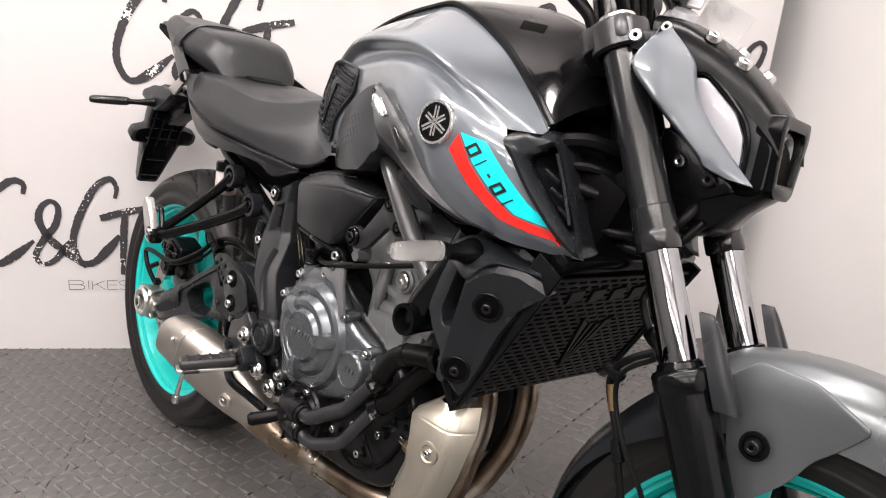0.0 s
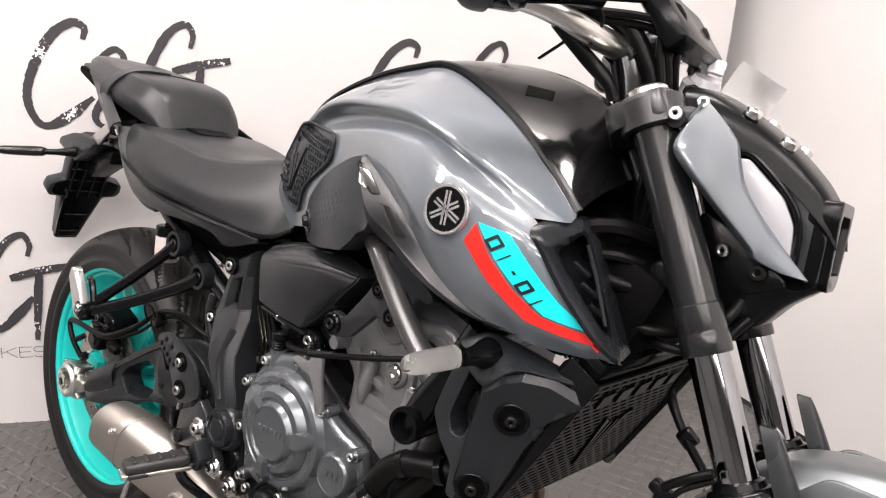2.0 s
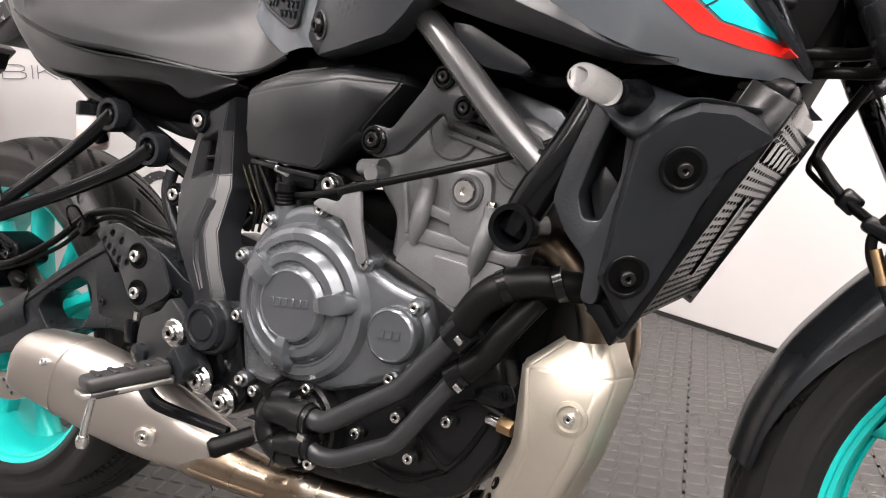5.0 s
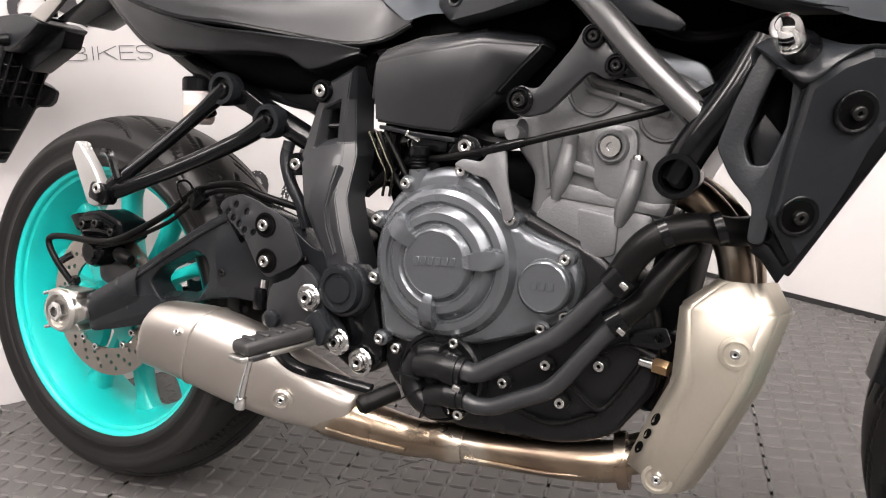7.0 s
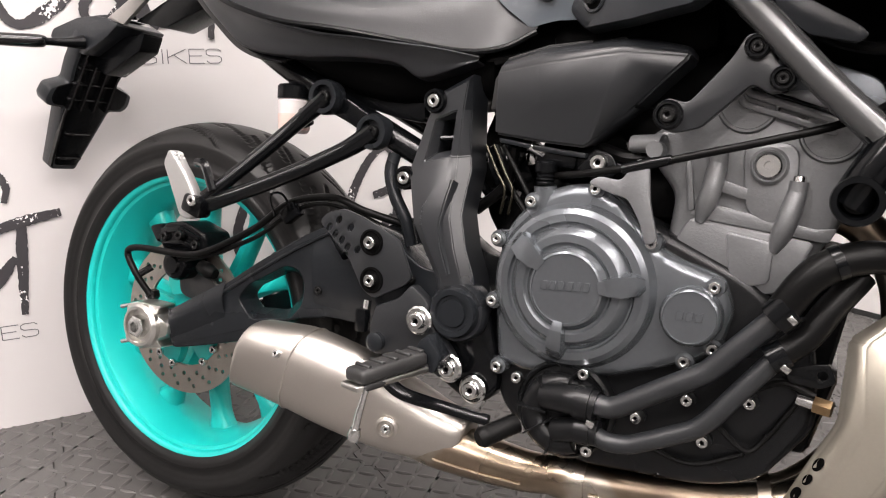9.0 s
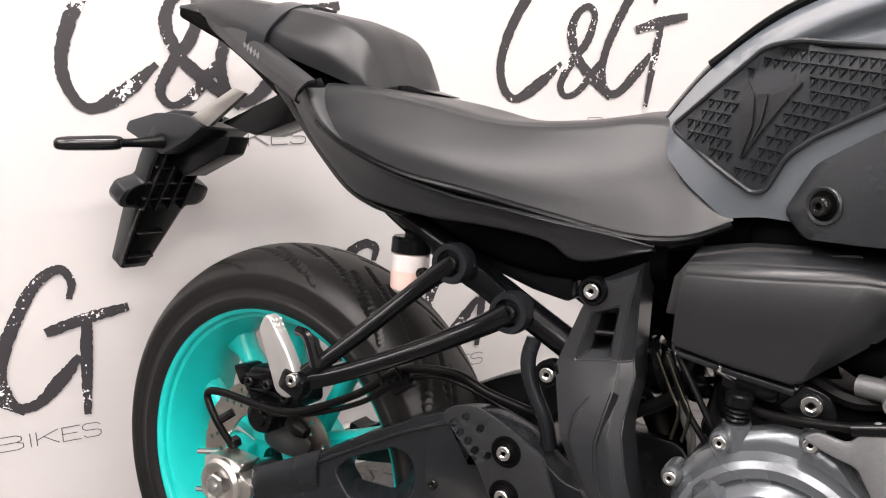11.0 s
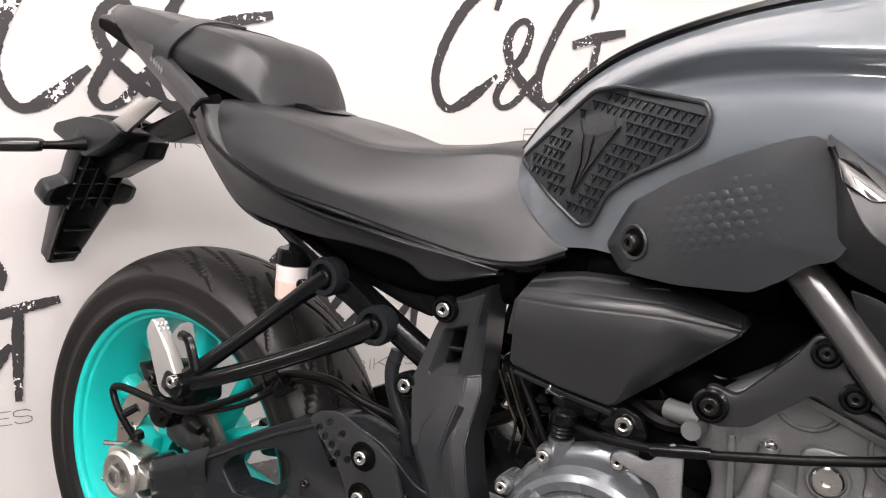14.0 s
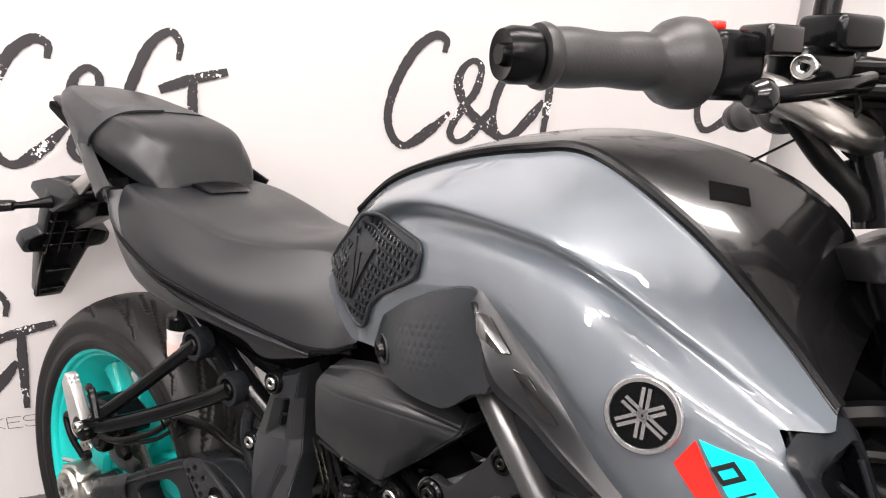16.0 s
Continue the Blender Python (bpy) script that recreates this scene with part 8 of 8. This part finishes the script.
for s in (-1, 1):
    bm = wing_skin()
    bm.transform(TURN.inverted())
    part("nose_wing" if s < 0 else "nose_wing_left", steered(bm if s < 0 else mirrored(bm)), GREY, nose, "gloss grey side wing of the nose", 60)
    lens = plate(rounded([(1.182, .916), (1.200, .918), (1.239, .884), (1.253, .858), (1.256, .826), (1.244, .826), (1.218, .852), (1.192, .884)], 0.004), lambda x, z: -0.0635 + 0.17 * max(0, x - 1.185), lambda x, z: -0.052 + 0.12 * max(0, x - 1.185), 0.002)
    part("daylight_lens", steered(lens if s < 0 else mirrored(lens)), WHITE_PLASTIC, nose, "white daytime lamp lens")
    trim = tube([(1.184, s * 0.063, .922), (1.204, s * 0.060, .921), (1.243, s * 0.054, .886), (1.258, s * 0.051, .858), (1.261, s * 0.050, .816)], 0.0032, 8, 4)
    cheek = plate(rounded([(1.196, .932), (1.226, .926), (1.262, .890), (1.284, .872), (1.284, .806), (1.254, .808), (1.256, .858), (1.240, .888), (1.204, .920)], 0.004), lambda x, z: -0.0585 + 0.15 * max(0, x - 1.20), -0.040, 0.003)
    part("nose_cheek", steered(cheek if s < 0 else mirrored(cheek)), GRAINED, nose, "grained black cheek beside the lamp")
    part("lens_trim", steered(trim), PLASTIC, nose)
    brace = plate(rounded([(1.165, .86), (1.20, .845), (1.245, .815), (1.262, .800), (1.225, .782), (1.175, .79), (1.160, .82)], 0.008), -0.064, -0.045, 0.004)
    part("inner_bracket", steered(brace if s < 0 else mirrored(brace)), PLASTIC, nose)
bolt(nose, TURN @ Vector((1.233, -.0665, .807)), 0.0088, mesh=DARK_BOLT_MESH)
bolt(nose, TURN @ Vector((1.195, -.0665, .822)), 0.0075)

# handlebar
BAR = [(.864, -.305, 1.039), (.903, -.246, 1.042), (.9345, -.196, 1.045), (.985, -.150, 1.040), (1.020, -.105, 1.026), (1.040, -.055, 1.019), (1.044, 0, 1.018)]
bar = part("handlebar", steered(tube(BAR + [(x, -y, z) for x, y, z in BAR[-2::-1]], (0.011, 0.011, 0.011, 0.0125, 0.0142, 0.0142, 0.0142, 0.0142, 0.0142, 0.0125, 0.011, 0.011, 0.011), 18, 6)), ALLOY, bike, "bare metal tapered handlebar with black grips")
for s in (-1, 1):
    part("riser", steered(tube([(1.062, s * .048, .955), (1.054, s * .048, .985), (1.045, s * .048, 1.008)], (0.021, 0.020, 0.0195), 20, 3)), FRAME, bar)
    part("riser_clamp", steered(tube([(1.043, s * .032, 1.020), (1.041, s * .064, 1.022)], 0.0215, 18, 1)), FRAME, bar)


def along(a, b, size, bm=None, bevel=0.003, up=(0, 0, 1)):
    """A bevelled bar from a to b, with the given width and height."""
    a, b = Vector(a), Vector(b)
    x = (b - a).normalized()
    y = Vector(up).cross(x).normalized()
    z = x.cross(y)
    m = Matrix(((x.x, y.x, z.x, 0), (x.y, y.y, z.y, 0), (x.z, y.z, z.z, 0), (0, 0, 0, 1)))
    return block(((b - a).length, *size), Matrix.Translation((a + b) / 2) @ m, bevel, bm, 3)


for s in (-1, 1):
    d = Vector((0.0626, -s * 0.0970, 0.0110)).normalized()
    e0 = Vector((.8733, s * .2953, 1.0403))
    grip = bmesh.new()
    prof = [(0.0, 0.0), (0.0195, 0.0), (0.0205, 0.004), (0.0192, 0.008)] + [(0.0178 + 0.0008 * math.sin(k * 0.5), 0.010 + k * 0.0042) for k in range(18)] + [(0.0185, 0.086), (0.0225, 0.092), (0.0275, 0.099), (0.0300, 0.108), (0.0300, 0.119), (0.026, 0.122), (0, 0.122)]
    lathe(prof, e0, d, 32, grip)
    part("grip", steered(grip), GRIP, bar, "black rubber grip")
    part("bar_end", steered(lathe([(0.0, -0.026), (0.006, -0.026), (0.007, -0.022), (0.0150, -0.024), (0.0172, -0.018), (0.0172, -0.004), (0.014, 0.0), (0.0, 0.0)], e0, d, 28)), PLASTIC, bar)
    sw = along(e0 + d * 0.124, e0 + d * 0.168, (0.042, 0.046), None, 0.008)
    part("switch_housing", steered(sw), PLASTIC, bar)
    sw = along(e0 + d * 0.128 + Vector((0.03, 0, .018)), e0 + d * 0.160 + Vector((.03, 0, .018)), (0.03, 0.02), None, 0.004)
    part("switch_top", steered(sw), GLOSS, bar)
    if s < 0:
        part("stop_switch", steered(along(e0 + d * 0.130 + Vector((0, 0, .026)), e0 + d * 0.140 + Vector((0, 0, .026)), (0.012, 0.006), None, 0.002)), RED, bar, "red stop switch")
    mc = bmesh.new()
    along(e0 + d * 0.178 + Vector((.016, 0, 0)), e0 + d * 0.235 + Vector((.016, 0, .0)), (0.034, 0.034), mc, 0.008)
    along(e0 + d * 0.185 + Vector((.030, 0, .026)), e0 + d * 0.228 + Vector((.030, 0, .026)), (0.040, 0.024), mc, 0.006)
    part("master_cylinder", steered(mc), FRAME, bar)
    bolt(bar, TURN @ (e0 + d * 0.20 + Vector((.020, s * .020, .0))), 0.009, (0, s, 0))
    la, lb = e0 + d * 0.205 + Vector((.052, 0, -.006)), e0 + d * 0.105 + Vector((.062, 0, -.016))
    lever = tube([tuple(la), tuple((la + lb) / 2 + Vector((.010, 0, .002))), tuple(lb)], (0.0105, 0.0085, 0.0070), 14, 5, flat=0.62)
    lv = part("lever", steered(lever), FRAME, bar, "black control lever")
    part("lever_ball", steered(lathe([(0, -0.0115), (0.007, -0.0095), (0.0112, -0.003), (0.0112, 0.003), (0.007, 0.0095), (0, 0.0115)], lb - d * 0.006, d, 20)), GLOSS, lv)
    part("mirror_boss", steered(tube([tuple(e0 + d * 0.205 + Vector((.02, 0, .036))), tuple(e0 + d * 0.205 + Vector((.02, 0, .075)))], 0.009, 14, 1)), FRAME, bar)
    for k, (dx, dz) in enumerate(((.016, -.012), (.006, -.02), (.022, .004))):
        a = e0 + d * (0.215 + .008 * k) + Vector((dx, 0, dz))
        part("control_cable", steered(tube([tuple(a), tuple(a + d * .06 + Vector((.040, 0, -.004))), (1.085 + .006 * k, s * (.060 - .012 * k), 1.020 - .006 * k), (1.098, s * (.048 - .012 * k), .955), (1.105 - .01 * k, s * .034, .88), (1.09, s * .03, .80)], (0.0048, 0.0048, 0.0048, 0.0048, 0.0048, 0.004), 8, 6)), HOSE, bar)
tie = steered(tube([(1.010, -.118, 1.022), (1.004, -.122, 1.048), (1.022, -.112, 1.056), (1.034, -.104, 1.038), (1.022, -.112, 1.020), (1.010, -.118, 1.022)], 0.0022, 6, 4))
part("cable_tie", tie, HOSE, bar)
part("tie_tail", steered(along((1.008, -.118, 1.018), (.972, -.118, .992), (0.006, 0.0015), None, 0.0004)), HOSE, bar)
part("loom_sleeve", steered(tube([(1.028, -.075, 1.052), (1.052, -.06, 1.036), (1.075, -.052, 1.00), (1.085, -.046, .965)], (0.010, 0.011, 0.010, 0.009), 12, 5)), HOSE, bar)
part("wiring_tail", steered(tube([(.995, -.135, 1.028), (1.018, -.090, 1.000), (1.042, -.080, .978), (1.050, -.075, .960)], (0.007, 0.009, 0.008, 0.007), 10, 5)), HOSE, bar)
dash = part("instrument", steered(block((0.03, 0.15, 0.075), pose(1.085, 0, 1.055, 0, -38, 0), 0.008)), PLASTIC, bike, "black digital instrument block")
part("screen", steered(block((0.003, 0.12, 0.05), pose(1.0705, 0, 1.067, 0, -38, 0), 0.002)), GLOSS, dash)
key = part("ignition_lock", steered(lathe([(0.024, -0.03), (0.026, 0.0), (0.022, 0.005), (0.019, 0.005), (0.016, 0.012), (0, 0.012)], (1.110, .035, 1.000), (0.35, -0.25, 0.9), 32)), WHITE_PLASTIC, bike, "ignition lock with a key and a clear plastic tag")
part("lock_collar", steered(lathe([(0.034, -0.010), (0.034, 0.0), (0.026, 0.006)], (1.128, .02, .986), (0.35, -0.1, 0.9), 32)), SATIN, key)
part("key_head", steered(block((0.02, 0.022, 0.006), pose(1.118, .045, 1.026, 60, 10, 20), 0.003)), WHITE_PLASTIC, key)
part("tag", steered(block((0.058, 0.0016, 0.040), pose(1.168, .028, 1.000, 12, 24, 28), 0.0006)), SMOKE, key, "clear plastic key tag")
